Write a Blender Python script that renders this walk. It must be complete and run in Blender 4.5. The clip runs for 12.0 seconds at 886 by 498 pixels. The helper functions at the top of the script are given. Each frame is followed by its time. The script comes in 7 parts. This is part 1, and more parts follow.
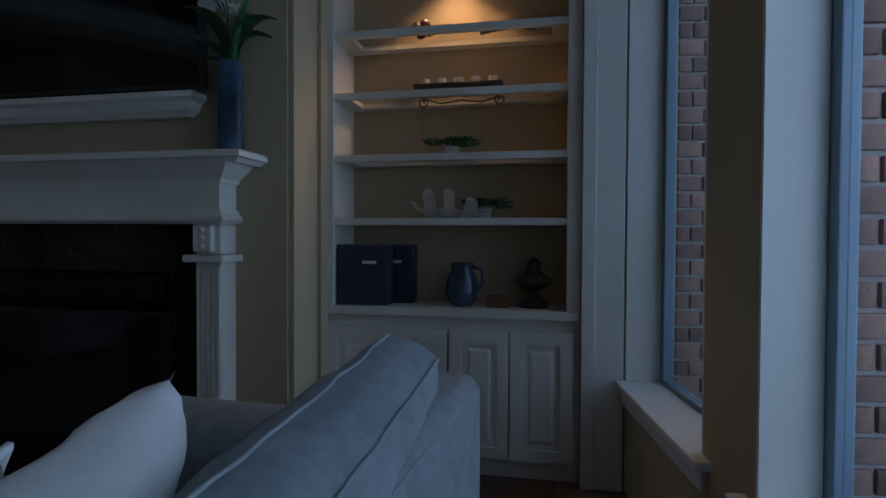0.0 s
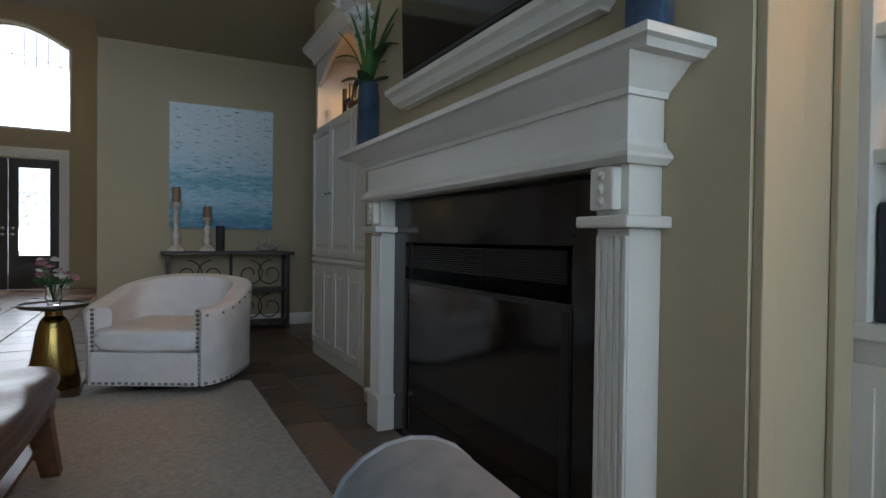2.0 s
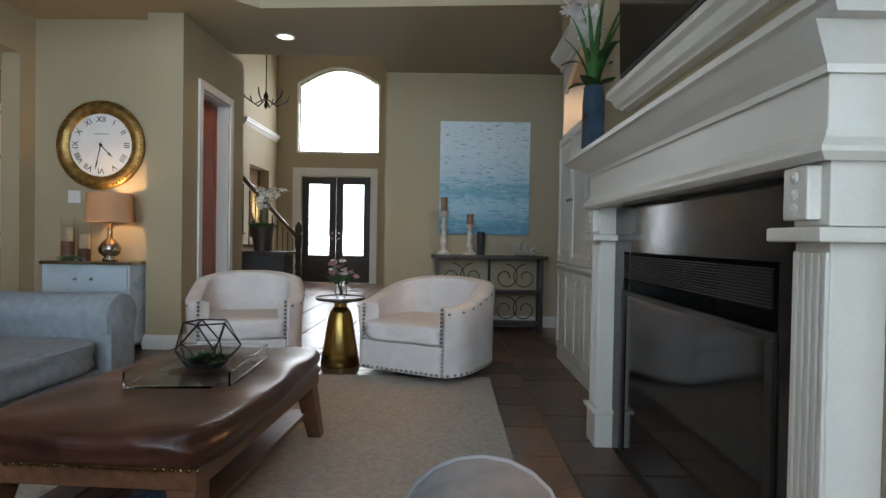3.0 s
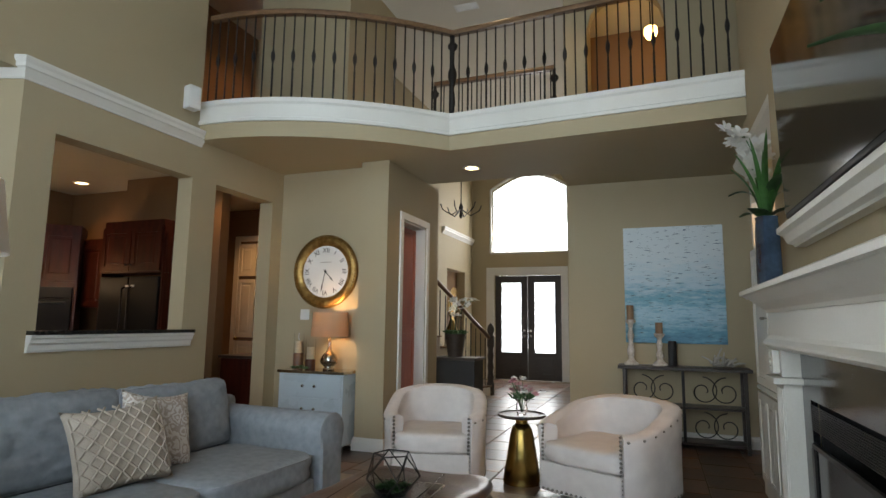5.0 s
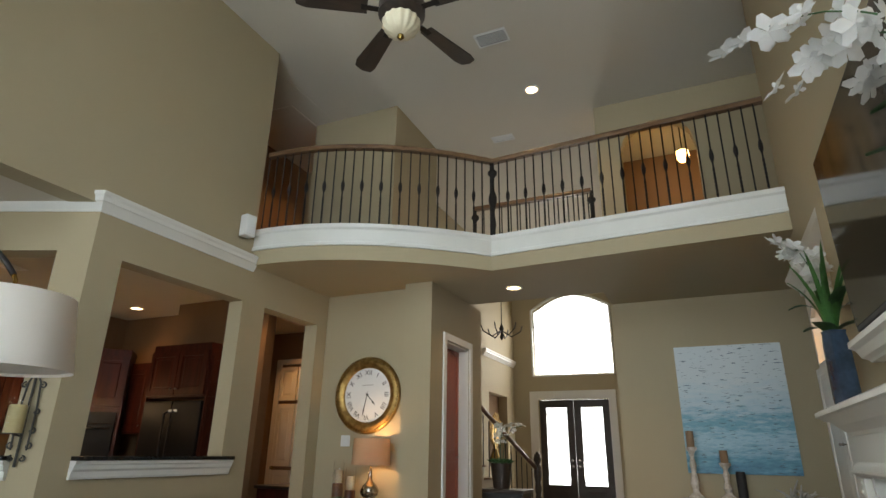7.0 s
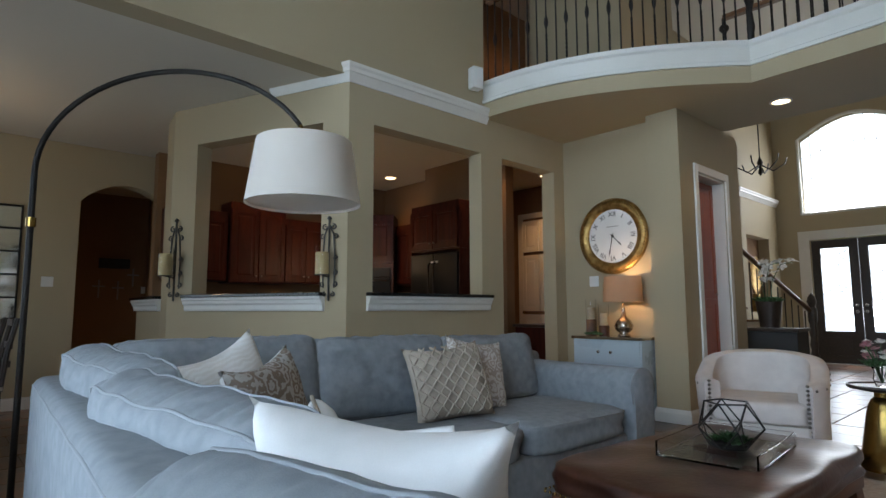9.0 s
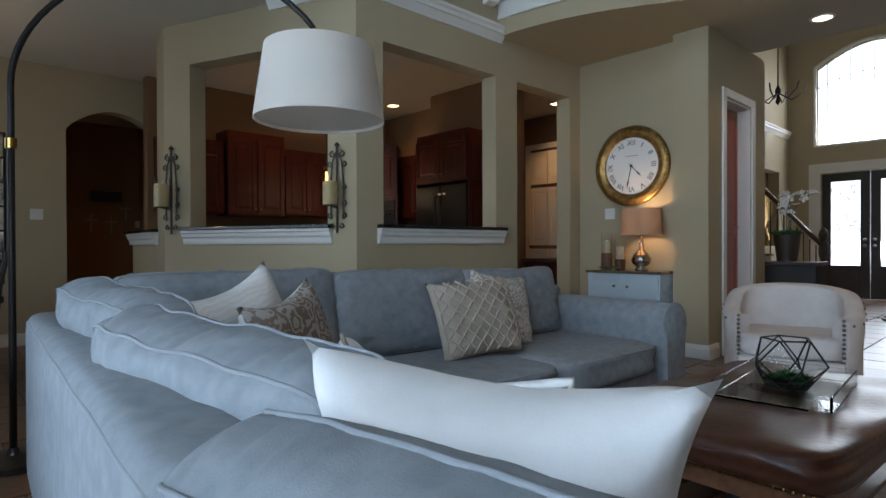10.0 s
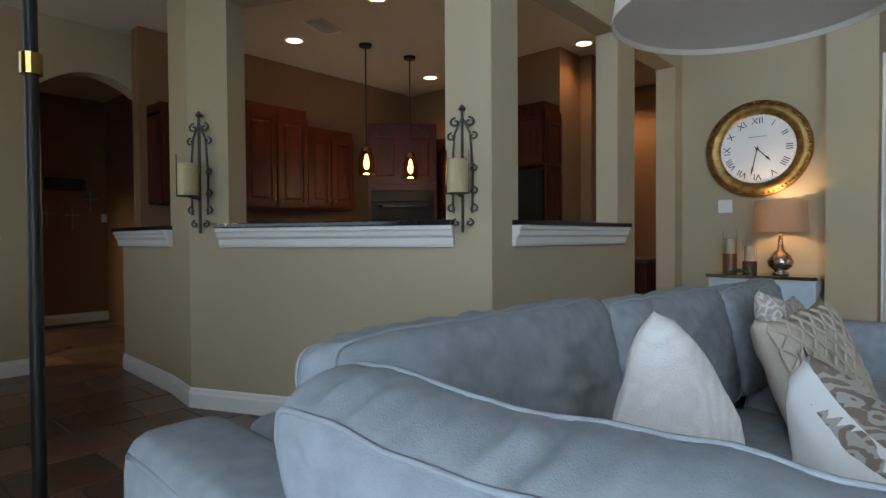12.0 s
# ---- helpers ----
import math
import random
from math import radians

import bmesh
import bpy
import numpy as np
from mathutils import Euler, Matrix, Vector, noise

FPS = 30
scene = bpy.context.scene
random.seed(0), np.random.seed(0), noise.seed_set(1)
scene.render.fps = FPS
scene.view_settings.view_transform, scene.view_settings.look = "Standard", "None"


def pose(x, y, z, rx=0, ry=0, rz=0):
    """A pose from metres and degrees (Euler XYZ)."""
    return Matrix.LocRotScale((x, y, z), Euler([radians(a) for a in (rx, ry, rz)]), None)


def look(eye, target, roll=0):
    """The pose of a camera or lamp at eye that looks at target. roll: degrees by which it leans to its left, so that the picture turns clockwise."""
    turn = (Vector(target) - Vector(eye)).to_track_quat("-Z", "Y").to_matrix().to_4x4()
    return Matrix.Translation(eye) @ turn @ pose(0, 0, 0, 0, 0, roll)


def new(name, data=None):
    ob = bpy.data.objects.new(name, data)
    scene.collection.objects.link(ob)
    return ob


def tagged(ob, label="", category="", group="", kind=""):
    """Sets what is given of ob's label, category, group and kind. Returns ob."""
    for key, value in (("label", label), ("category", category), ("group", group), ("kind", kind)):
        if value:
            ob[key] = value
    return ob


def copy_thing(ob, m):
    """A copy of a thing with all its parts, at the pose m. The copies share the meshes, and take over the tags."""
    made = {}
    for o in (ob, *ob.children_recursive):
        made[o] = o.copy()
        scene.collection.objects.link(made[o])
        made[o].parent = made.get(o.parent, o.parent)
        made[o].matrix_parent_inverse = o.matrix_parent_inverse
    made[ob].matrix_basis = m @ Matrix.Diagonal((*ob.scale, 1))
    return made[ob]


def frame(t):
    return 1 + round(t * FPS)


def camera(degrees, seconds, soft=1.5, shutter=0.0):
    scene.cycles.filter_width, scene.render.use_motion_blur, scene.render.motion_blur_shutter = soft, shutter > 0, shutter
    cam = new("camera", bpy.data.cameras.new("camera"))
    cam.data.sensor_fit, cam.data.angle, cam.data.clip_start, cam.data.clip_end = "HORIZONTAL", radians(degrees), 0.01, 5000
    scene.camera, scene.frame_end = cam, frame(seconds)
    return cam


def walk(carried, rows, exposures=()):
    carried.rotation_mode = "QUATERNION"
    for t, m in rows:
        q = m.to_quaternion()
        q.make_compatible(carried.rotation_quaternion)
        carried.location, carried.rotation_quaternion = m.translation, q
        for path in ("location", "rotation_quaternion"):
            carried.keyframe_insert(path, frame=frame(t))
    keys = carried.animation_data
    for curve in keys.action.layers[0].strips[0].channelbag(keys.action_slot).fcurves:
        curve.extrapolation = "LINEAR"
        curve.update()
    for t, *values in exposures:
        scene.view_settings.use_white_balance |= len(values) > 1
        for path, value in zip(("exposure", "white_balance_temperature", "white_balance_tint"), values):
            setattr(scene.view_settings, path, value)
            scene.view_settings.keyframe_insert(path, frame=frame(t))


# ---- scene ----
cam = camera(76.0, 12.0)
ROWS = [
    (0, (0.100, 0.287, 1.140), (-0.301, 2.246, 1.097), 0.27),
    (0.5, (0.006, 0.633, 1.127), (-0.874, 2.429, 1.075), 0.02),
    (1, (-0.111, 0.908, 1.063), (-1.358, 2.471, 1.033), 0.41),
    (1.5, (-0.177, 1.146, 1.019), (-1.729, 2.408, 0.990), 0.58),
    (2, (-0.236, 1.348, 0.992), (-2.010, 2.270, 0.962), 0.69),
    (2.5, (-0.244, 1.559, 0.977), (-2.203, 1.963, 0.943), 0.82),
    (3, (-0.155, 1.663, 1.022), (-2.154, 1.642, 0.989), 0.98),
    (5, (0.079, 1.874, 1.294), (-1.778, 1.178, 1.550), 0.73),
    (5.5, (0.085, 1.861, 1.309), (-1.740, 1.177, 1.759), 0.70),
    (6, (0.091, 1.855, 1.333), (-1.691, 1.182, 1.943), 0.59),
    (6.5, (0.105, 1.828, 1.307), (-1.645, 1.134, 1.982), 0.56),
    (8.5, (0.100, 1.749, 1.115), (-1.350, 0.420, 1.477), 0.11),
    (9, (0.066, 1.669, 1.059), (-1.277, 0.202, 1.271), -0.16),
    (9.5, (0.010, 1.585, 1.043), (-1.286, 0.064, 1.126), -0.17),
    (10, (0.013, 1.364, 1.035), (-1.353, -0.097, 1.022), -0.20),
    (10.5, (-0.003, 1.046, 1.042), (-1.469, -0.314, 1.000), -0.24),
    (11, (-0.006, 0.607, 1.077), (-1.508, -0.713, 1.034), -0.29),
    (11.5, (0.000, 0.118, 1.083), (-1.506, -1.197, 1.047), -0.38),
    (12, (0.044, -0.354, 1.102), (-1.455, -1.678, 1.062), -0.40),
]
# exposure and white balance follow the clip's own camera
EXPO = [(0.0, -2.5, 5000, 10), (0.5, -2.12, 5350, 10), (1.0, -1.75, 5800, 10), (1.5, -1.35, 6050, 10), (2.0, -0.85, 6100, 10), (2.5, -0.4, 6200, 10), (3.0, -0.2, 6400, 10),
        (5.0, -0.15, 6900, 10), (6.5, -0.1, 7300, 10), (8.5, -0.36, 6500, 10), (9.5, -0.45, 6000, 10), (10.5, -0.68, 6000, 10), (11.5, -0.48, 5900, 10), (12.0, -0.25, 6150, 10)]
walk(cam, [(t, look(eye, target, roll)) for t, eye, target, roll in ROWS], EXPO)

# ---- world and large lights ----
world = bpy.data.worlds.new("sky")
scene.world = world
world.use_nodes = True
wn = world.node_tree.nodes
sky = wn.new("ShaderNodeTexSky")
sky.sky_type, sky.sun_disc = "NISHITA", False
sky.sun_elevation, sky.sun_rotation = radians(48), radians(250)
wn["Background"].inputs["Strength"].default_value = 0.12
world.node_tree.links.new(sky.outputs[0], wn["Background"].inputs[0])
sun = new("sun", bpy.data.lights.new("sun", "SUN"))
sun.data.energy, sun.data.angle, sun.data.color = 3.0, radians(0.53), (1.0, 0.94, 0.85)
sun.matrix_world = look((-20, -6, 18), (-12, -1, 0))


def area(name, eye, target, w, h, power, colour):
    l = new(name, bpy.data.lights.new(name, "AREA"))
    l.data.shape, l.data.size, l.data.size_y, l.data.energy, l.data.color = "RECTANGLE", w, h, power, colour
    l.matrix_world = look(eye, target)
    return l


def bulb(name, at, power, colour=(1.0, 0.66, 0.36), radius=0.05):
    l = new(name, bpy.data.lights.new(name, "POINT"))
    l.data.energy, l.data.color, l.data.shadow_soft_size = power, colour, radius
    l.location = at
    return l


def spot(name, at, power, colour=(1.0, 0.72, 0.42), cone=120, target=None):
    l = new(name, bpy.data.lights.new(name, "SPOT"))
    l.data.energy, l.data.color, l.data.spot_size, l.data.spot_blend, l.data.shadow_soft_size = power, colour, radians(cone), 0.6, 0.06
    l.matrix_world = look(at, target or (at[0], at[1] + 0.001, at[2] - 1))
    return l


# ---- daylight through the windows ----
DAY = (0.70, 0.85, 1.0)
_e0, _e1 = Vector((0.385, 2.99, 0)), Vector((1.15, -2.17, 0))
_d = (_e1 - _e0).normalized()
for s, w, lo, hi, power in ((0.5, 0.75, 0.5, 2.85, 27), (1.8, 1.05, 0.5, 2.85, 56), (3.3, 1.15, 0.5, 2.85, 60), (0.56, 0.7, 3.35, 5.05, 17), (1.8, 1.05, 3.35, 5.05, 25), (3.3, 1.15, 3.35, 5.05, 27)):
    p = _e0 + _d * s + Vector((-_d.y, _d.x, 0)) * 0.62
    q = p - Vector((-_d.y, _d.x, 0)) * 3
    area("window_daylight", (p.x, p.y, (lo + hi) / 2), (q.x, q.y, (lo + hi) / 2 - 0.25), w, hi - lo, power, DAY)
area("window_daylight", (1.28, -4.1, 1.65), (-2, -4.1, 1.2), 2.5, 1.4, 23, DAY)
area("window_daylight", (-13.13, -0.88, 3.7), (-9, -0.88, 2.2), 1.75, 1.5, 60, (0.92, 0.96, 1.0))
area("window_daylight", (-13.03, -0.92, 1.45), (-9, -0.92, 1.0), 1.1, 1.5, 40, (0.92, 0.96, 1.0))


# ---- materials ----
def material(name, a, b=None, rough=0.6, metal=0.0, size=3.0, fine=60.0, bump=0.05, spec=0.5, stretch=(1, 1, 1), piece=0.0, coat=0.0):
    """Two colours mixed by broad noise, broken by fine grain, with grain relief; piece varies each object's value."""
    m = bpy.data.materials.new(name)
    m.use_nodes = True
    nt = m.node_tree
    n, l = nt.nodes, nt.links
    p = n["Principled BSDF"]
    tc, mp = n.new("ShaderNodeTexCoord"), n.new("ShaderNodeMapping")
    mp.inputs["Scale"].default_value = stretch
    l.new(tc.outputs["Object"], mp.inputs[0])
    broad, grain, ramp = n.new("ShaderNodeTexNoise"), n.new("ShaderNodeTexNoise"), n.new("ShaderNodeValToRGB")
    broad.inputs["Scale"].default_value, broad.inputs["Detail"].default_value = size, 5
    grain.inputs["Scale"].default_value, grain.inputs["Detail"].default_value = fine, 3
    mixed = n.new("ShaderNodeMath")
    mixed.operation = "MULTIPLY_ADD"
    mixed.inputs[1].default_value = 0.3
    l.new(mp.outputs[0], broad.inputs[0]), l.new(mp.outputs[0], grain.inputs[0])
    l.new(grain.outputs[0], mixed.inputs[0]), l.new(broad.outputs[0], mixed.inputs[2])
    ramp.color_ramp.elements[0].position, ramp.color_ramp.elements[1].position = 0.48, 0.82
    b = b or [c * 0.9 for c in a]
    ramp.color_ramp.elements[0].color, ramp.color_ramp.elements[1].color = (*b, 1), (*a, 1)
    l.new(mixed.outputs[0], ramp.inputs[0])
    out = ramp.outputs[0]
    if piece:
        info, hsv, mr = n.new("ShaderNodeObjectInfo"), n.new("ShaderNodeHueSaturation"), n.new("ShaderNodeMapRange")
        mr.inputs[3].default_value, mr.inputs[4].default_value = 1 - piece, 1 + piece
        l.new(info.outputs["Random"], mr.inputs[0]), l.new(mr.outputs[0], hsv.inputs["Value"]), l.new(out, hsv.inputs["Color"])
        out = hsv.outputs[0]
    l.new(out, p.inputs["Base Color"])
    rr = n.new("ShaderNodeMapRange")
    rr.inputs[3].default_value, rr.inputs[4].default_value = max(rough - 0.08, 0.02), min(rough + 0.08, 1)
    l.new(broad.outputs[0], rr.inputs[0]), l.new(rr.outputs[0], p.inputs["Roughness"])
    p.inputs["Metallic"].default_value, p.inputs["Specular IOR Level"].default_value, p.inputs["Coat Weight"].default_value = metal, spec, coat
    if bump:
        bp = n.new("ShaderNodeBump")
        bp.inputs["Strength"].default_value, bp.inputs["Distance"].default_value = min(bump * 4, 1), 0.004
        l.new(grain.outputs[0], bp.inputs["Height"]), l.new(bp.outputs[0], p.inputs["Normal"])
    return m


def glow(name, colour, strength):
    m = bpy.data.materials.new(name)
    m.use_nodes = True
    p = m.node_tree.nodes["Principled BSDF"]
    p.inputs["Base Color"].default_value = (*colour, 1)
    p.inputs["Emission Color"].default_value, p.inputs["Emission Strength"].default_value = (*colour, 1), strength
    return m


def glass(name, colour=(1, 1, 1), rough=0.0):
    m = bpy.data.materials.new(name)
    m.use_nodes = True
    p = m.node_tree.nodes["Principled BSDF"]
    p.inputs["Base Color"].default_value, p.inputs["Transmission Weight"].default_value = (*colour, 1), 1
    p.inputs["Roughness"].default_value, p.inputs["IOR"].default_value = rough, 1.1
    return m


M_WALL = material("wall_paint", (0.40, 0.328, 0.208), (0.38, 0.31, 0.194), 0.75, size=0.7, fine=160, bump=0.04)
M_CEIL = material("ceiling_paint", (0.60, 0.55, 0.46), (0.58, 0.53, 0.44), 0.85, size=0.7, fine=120, bump=0.06)
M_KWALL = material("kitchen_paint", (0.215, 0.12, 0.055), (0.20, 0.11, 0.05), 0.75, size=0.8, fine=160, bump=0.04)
M_TRIM = material("white_trim", (0.72, 0.70, 0.65), (0.66, 0.64, 0.59), 0.35, size=2, fine=90, bump=0.02)
M_CREAM = material("cream_enamel", (0.66, 0.63, 0.56), (0.58, 0.55, 0.48), 0.35, size=1.6, fine=90, bump=0.02)
M_SLATE = material("slate_tile", (0.20, 0.085, 0.035), (0.055, 0.05, 0.045), 0.30, size=2.2, fine=30, bump=0.12, piece=0.45)
M_GROUT = material("grout", (0.16, 0.14, 0.11), None, 0.9, fine=80)
M_RUG = material("rug_pile", (0.46, 0.40, 0.34), (0.36, 0.31, 0.26), 0.95, size=40, fine=260, bump=0.22, spec=0.1)
M_SOFA = material("grey_upholstery", (0.255, 0.275, 0.295), (0.205, 0.222, 0.24), 0.92, size=22, fine=420, bump=0.05, spec=0.15)
M_PIPE = material("upholstery_piping", (0.27, 0.288, 0.306), None, 0.85, fine=300, bump=0.04, spec=0.15)
M_WHITEFAB = material("white_cotton", (0.74, 0.73, 0.71), (0.66, 0.65, 0.63), 0.85, size=8, fine=420, bump=0.03, spec=0.15)
M_CHAIR = material("cream_linen", (0.66, 0.61, 0.57), (0.58, 0.53, 0.50), 0.88, size=9, fine=320, bump=0.14, spec=0.15)
M_TAUPE = material("taupe_cotton", (0.44, 0.38, 0.31), (0.36, 0.31, 0.25), 0.88, size=9, fine=240, bump=0.14, spec=0.15)
M_LEATHER = material("brown_leather", (0.085, 0.030, 0.015), (0.034, 0.012, 0.007), 0.32, size=3.5, fine=45, bump=0.08, spec=0.4)
M_WOOD = material("walnut_wood", (0.17, 0.075, 0.035), (0.09, 0.04, 0.02), 0.42, size=3, fine=30, bump=0.04, stretch=(1, 8, 8))
M_CHERRY = material("cherry_cabinet", (0.066, 0.013, 0.007), (0.034, 0.007, 0.004), 0.42, size=2.5, fine=26, bump=0.03, stretch=(8, 8, 1), spec=0.2)
M_REDWOOD = material("stained_door", (0.36, 0.085, 0.035), (0.26, 0.055, 0.022), 0.35, size=2.5, fine=30, bump=0.03, stretch=(8, 8, 1))
M_BLACK = material("black_iron", (0.022, 0.018, 0.016), (0.012, 0.011, 0.01), 0.45, metal=0.4, fine=70, bump=0.05)
M_DARKWOOD = material("espresso_wood", (0.045, 0.03, 0.022), (0.025, 0.018, 0.014), 0.4, size=4, fine=40, stretch=(1, 8, 8))
M_OVEN = material("black_appliance", (0.014, 0.013, 0.013), (0.009, 0.009, 0.009), 0.4, fine=30, bump=0, spec=0.08)
M_RAIL = material("oak_handrail", (0.20, 0.11, 0.055), (0.12, 0.065, 0.032), 0.35, size=5, fine=40, stretch=(8, 1, 8))
M_SCREEN = material("black_screen", (0.006, 0.006, 0.007), None, 0.06, fine=10, bump=0)
M_GRANITE = material("black_granite", (0.02, 0.02, 0.021), (0.008, 0.008, 0.009), 0.12, size=30, fine=140, bump=0)
M_SOOT = material("sooted_firebox", (0.018, 0.017, 0.016), (0.009, 0.009, 0.009), 0.85, size=5, fine=60, bump=0.1)
M_GOLD = material("aged_gold", (0.42, 0.27, 0.09), (0.22, 0.13, 0.04), 0.34, metal=0.85, size=16, fine=90, bump=0.08)
M_BRASS = material("brass", (0.48, 0.33, 0.10), (0.34, 0.22, 0.06), 0.24, metal=1.0, size=5, fine=60, bump=0.02)
M_CHROME = material("mercury_glass", (0.62, 0.58, 0.54), (0.4, 0.36, 0.32), 0.12, metal=1.0, size=14, fine=60, bump=0.03)
M_NICKEL = material("pewter_nail", (0.30, 0.28, 0.25), None, 0.3, metal=1.0, fine=40, bump=0)
M_BLUEGLAZE = material("blue_glaze", (0.045, 0.08, 0.125), (0.016, 0.03, 0.05), 0.14, size=7, fine=40, bump=0.04, spec=0.7)
M_BLUEPAINT = material("pale_blue_lacquer", (0.50, 0.58, 0.63), (0.46, 0.54, 0.59), 0.28, size=2, fine=70, bump=0.01)
M_FACE = material("clock_face", (0.72, 0.72, 0.70), (0.66, 0.66, 0.64), 0.5, fine=60, bump=0)
M_INK = material("black_ink", (0.02, 0.02, 0.02), None, 0.6, fine=60, bump=0)
M_NAVY = material("navy_leatherette", (0.022, 0.027, 0.045), (0.014, 0.018, 0.03), 0.45, fine=160, bump=0.08)
M_LEAF = material("waxy_leaf", (0.06, 0.15, 0.05), (0.03, 0.075, 0.025), 0.35, size=9, fine=50, bump=0.03)
M_PETAL = material("orchid_petal", (0.80, 0.78, 0.76), (0.70, 0.68, 0.64), 0.5, size=20, fine=60, bump=0.02)
M_STRAP = material("strap_leaf", (0.10, 0.27, 0.07), (0.05, 0.15, 0.035), 0.4, size=12, fine=60, bump=0.03)
M_PINK = material("pink_petal", (0.55, 0.28, 0.32), (0.42, 0.18, 0.22), 0.6, fine=60)
M_WAX = material("ivory_wax", (0.70, 0.62, 0.44), (0.60, 0.52, 0.36), 0.5, fine=60, bump=0.01)
M_SHADE = material("white_lampshade", (0.80, 0.76, 0.70), (0.75, 0.71, 0.65), 0.85, size=4, fine=300, bump=0.06)
M_TANSHADE = material("tan_lampshade", (0.52, 0.36, 0.22), (0.47, 0.32, 0.19), 0.85, size=4, fine=300, bump=0.06)
M_BRICK = material("house_brick", (0.34, 0.20, 0.15), (0.17, 0.11, 0.09), 0.9, size=9, fine=60, bump=0.15, piece=0.35)
M_MORTAR = material("mortar", (0.50, 0.47, 0.43), None, 0.95, fine=80, bump=0.1)
M_GRASS = material("lawn", (0.10, 0.16, 0.05), (0.05, 0.09, 0.025), 0.95, size=2, fine=60, bump=0.2)
M_STONE = material("pale_stone", (0.50, 0.46, 0.40), (0.40, 0.36, 0.31), 0.6, size=4, fine=60, bump=0.05)
M_DOORWHITE = material("white_door_paint", (0.68, 0.60, 0.45), (0.64, 0.56, 0.42), 0.45, fine=80, bump=0.01)
M_PLASTIC = material("white_plastic", (0.72, 0.71, 0.68), None, 0.4, fine=60, bump=0)
M_DISTRESS = material("distressed_white", (0.66, 0.63, 0.57), (0.36, 0.31, 0.25), 0.7, size=14, fine=60, bump=0.1)
def translucent(m, colour, share):
    """Thin cloth or petal: part of the light passes through."""
    n, l = m.node_tree.nodes, m.node_tree.links
    t, mix, out = n.new("ShaderNodeBsdfTranslucent"), n.new("ShaderNodeMixShader"), n["Material Output"]
    t.inputs["Color"].default_value = (*colour, 1)
    mix.inputs[0].default_value = share
    l.new(n["Principled BSDF"].outputs[0], mix.inputs[1]), l.new(t.outputs[0], mix.inputs[2]), l.new(mix.outputs[0], out.inputs["Surface"])


translucent(M_TANSHADE, (0.62, 0.42, 0.24), 0.22)
translucent(M_SHADE, (0.82, 0.74, 0.66), 0.5)
M_CANDLE = material("ivory_candle", (0.74, 0.62, 0.34), (0.66, 0.52, 0.25), 0.45, size=6, fine=40, bump=0.03)
M_DIFFUSER = material("lamp_diffuser", (0.82, 0.78, 0.73), (0.78, 0.74, 0.69), 0.8, size=4, fine=200, bump=0.02)
translucent(M_DIFFUSER, (0.85, 0.80, 0.74), 0.6)
M_PEWTER = material("weathered_iron", (0.085, 0.082, 0.072), (0.045, 0.043, 0.038), 0.55, metal=0.4, size=14, fine=90, bump=0.08)
translucent(M_PETAL, (0.80, 0.80, 0.76), 0.4)
M_CAN = glow("lamp_lens", (1.0, 0.66, 0.34), 12.0)
M_BULB = glow("warm_bulb", (1.0, 0.60, 0.22), 9.0)
M_GLASS, M_ACRYLIC = glass("clear_glass"), glass("clear_acrylic", (0.95, 0.97, 0.97))
M_AMBER = glass("amber_glass", (0.9, 0.75, 0.45))


# ---- mesh tools ----
def bm_():
    return bmesh.new()


def box(bm, x0, y0, z0, x1, y1, z1, bev=0.0, m=None, seg=2):
    mat4 = Matrix.Translation(((x0 + x1) / 2, (y0 + y1) / 2, (z0 + z1) / 2)) @ Matrix.Diagonal((abs(x1 - x0), abs(y1 - y0), abs(z1 - z0), 1))
    made = bmesh.ops.create_cube(bm, size=1, matrix=(m or Matrix()) @ mat4)["verts"]
    if bev:
        edges = list({e for v in made for e in v.link_edges})
        bmesh.ops.bevel(bm, geom=edges, offset=bev, segments=seg, affect="EDGES", profile=0.6)
    return bm


def lathe(bm, profile, at=(0, 0, 0), seg=24, m=None):
    rings = []
    for r, z in profile:
        rings.append([bm.verts.new((m or Matrix()) @ Vector((at[0] + r * math.cos(2 * math.pi * i / seg), at[1] + r * math.sin(2 * math.pi * i / seg), at[2] + z))) for i in range(seg)])
    for a, b in zip(rings, rings[1:]):
        for i in range(seg):
            bm.faces.new((a[i], a[(i + 1) % seg], b[(i + 1) % seg], b[i]))
    if abs(profile[0][1] - profile[-1][1]) < 1e-6 and profile[0][0] > 1e-4 and profile[-1][0] > 1e-4:
        for i in range(seg):
            bm.faces.new((rings[-1][i], rings[-1][(i + 1) % seg], rings[0][(i + 1) % seg], rings[0][i]))
        return bm
    if profile[0][0] > 1e-4:
        bm.faces.new(rings[0][::-1])
    if profile[-1][0] > 1e-4:
        bm.faces.new(rings[-1])
    return bm


def tube(bm, pts, r, seg=8, taper=None):
    pts = [Vector(p) for p in pts]
    rings, side = [], None
    for i, p in enumerate(pts):
        d = (pts[min(i + 1, len(pts) - 1)] - pts[max(i - 1, 0)]).normalized()
        if side is None:
            side = d.orthogonal().normalized()
        side = (side - d * side.dot(d)).normalized()
        up = d.cross(side)
        rr = r if taper is None else r + (taper - r) * i / (len(pts) - 1)
        rings.append([bm.verts.new(p + rr * (math.cos(2 * math.pi * k / seg) * side + math.sin(2 * math.pi * k / seg) * up)) for k in range(seg)])
    for a, b in zip(rings, rings[1:]):
        for k in range(seg):
            bm.faces.new((a[k], a[(k + 1) % seg], b[(k + 1) % seg], b[k]))
    bm.faces.new(rings[0][::-1]), bm.faces.new(rings[-1])
    return bm


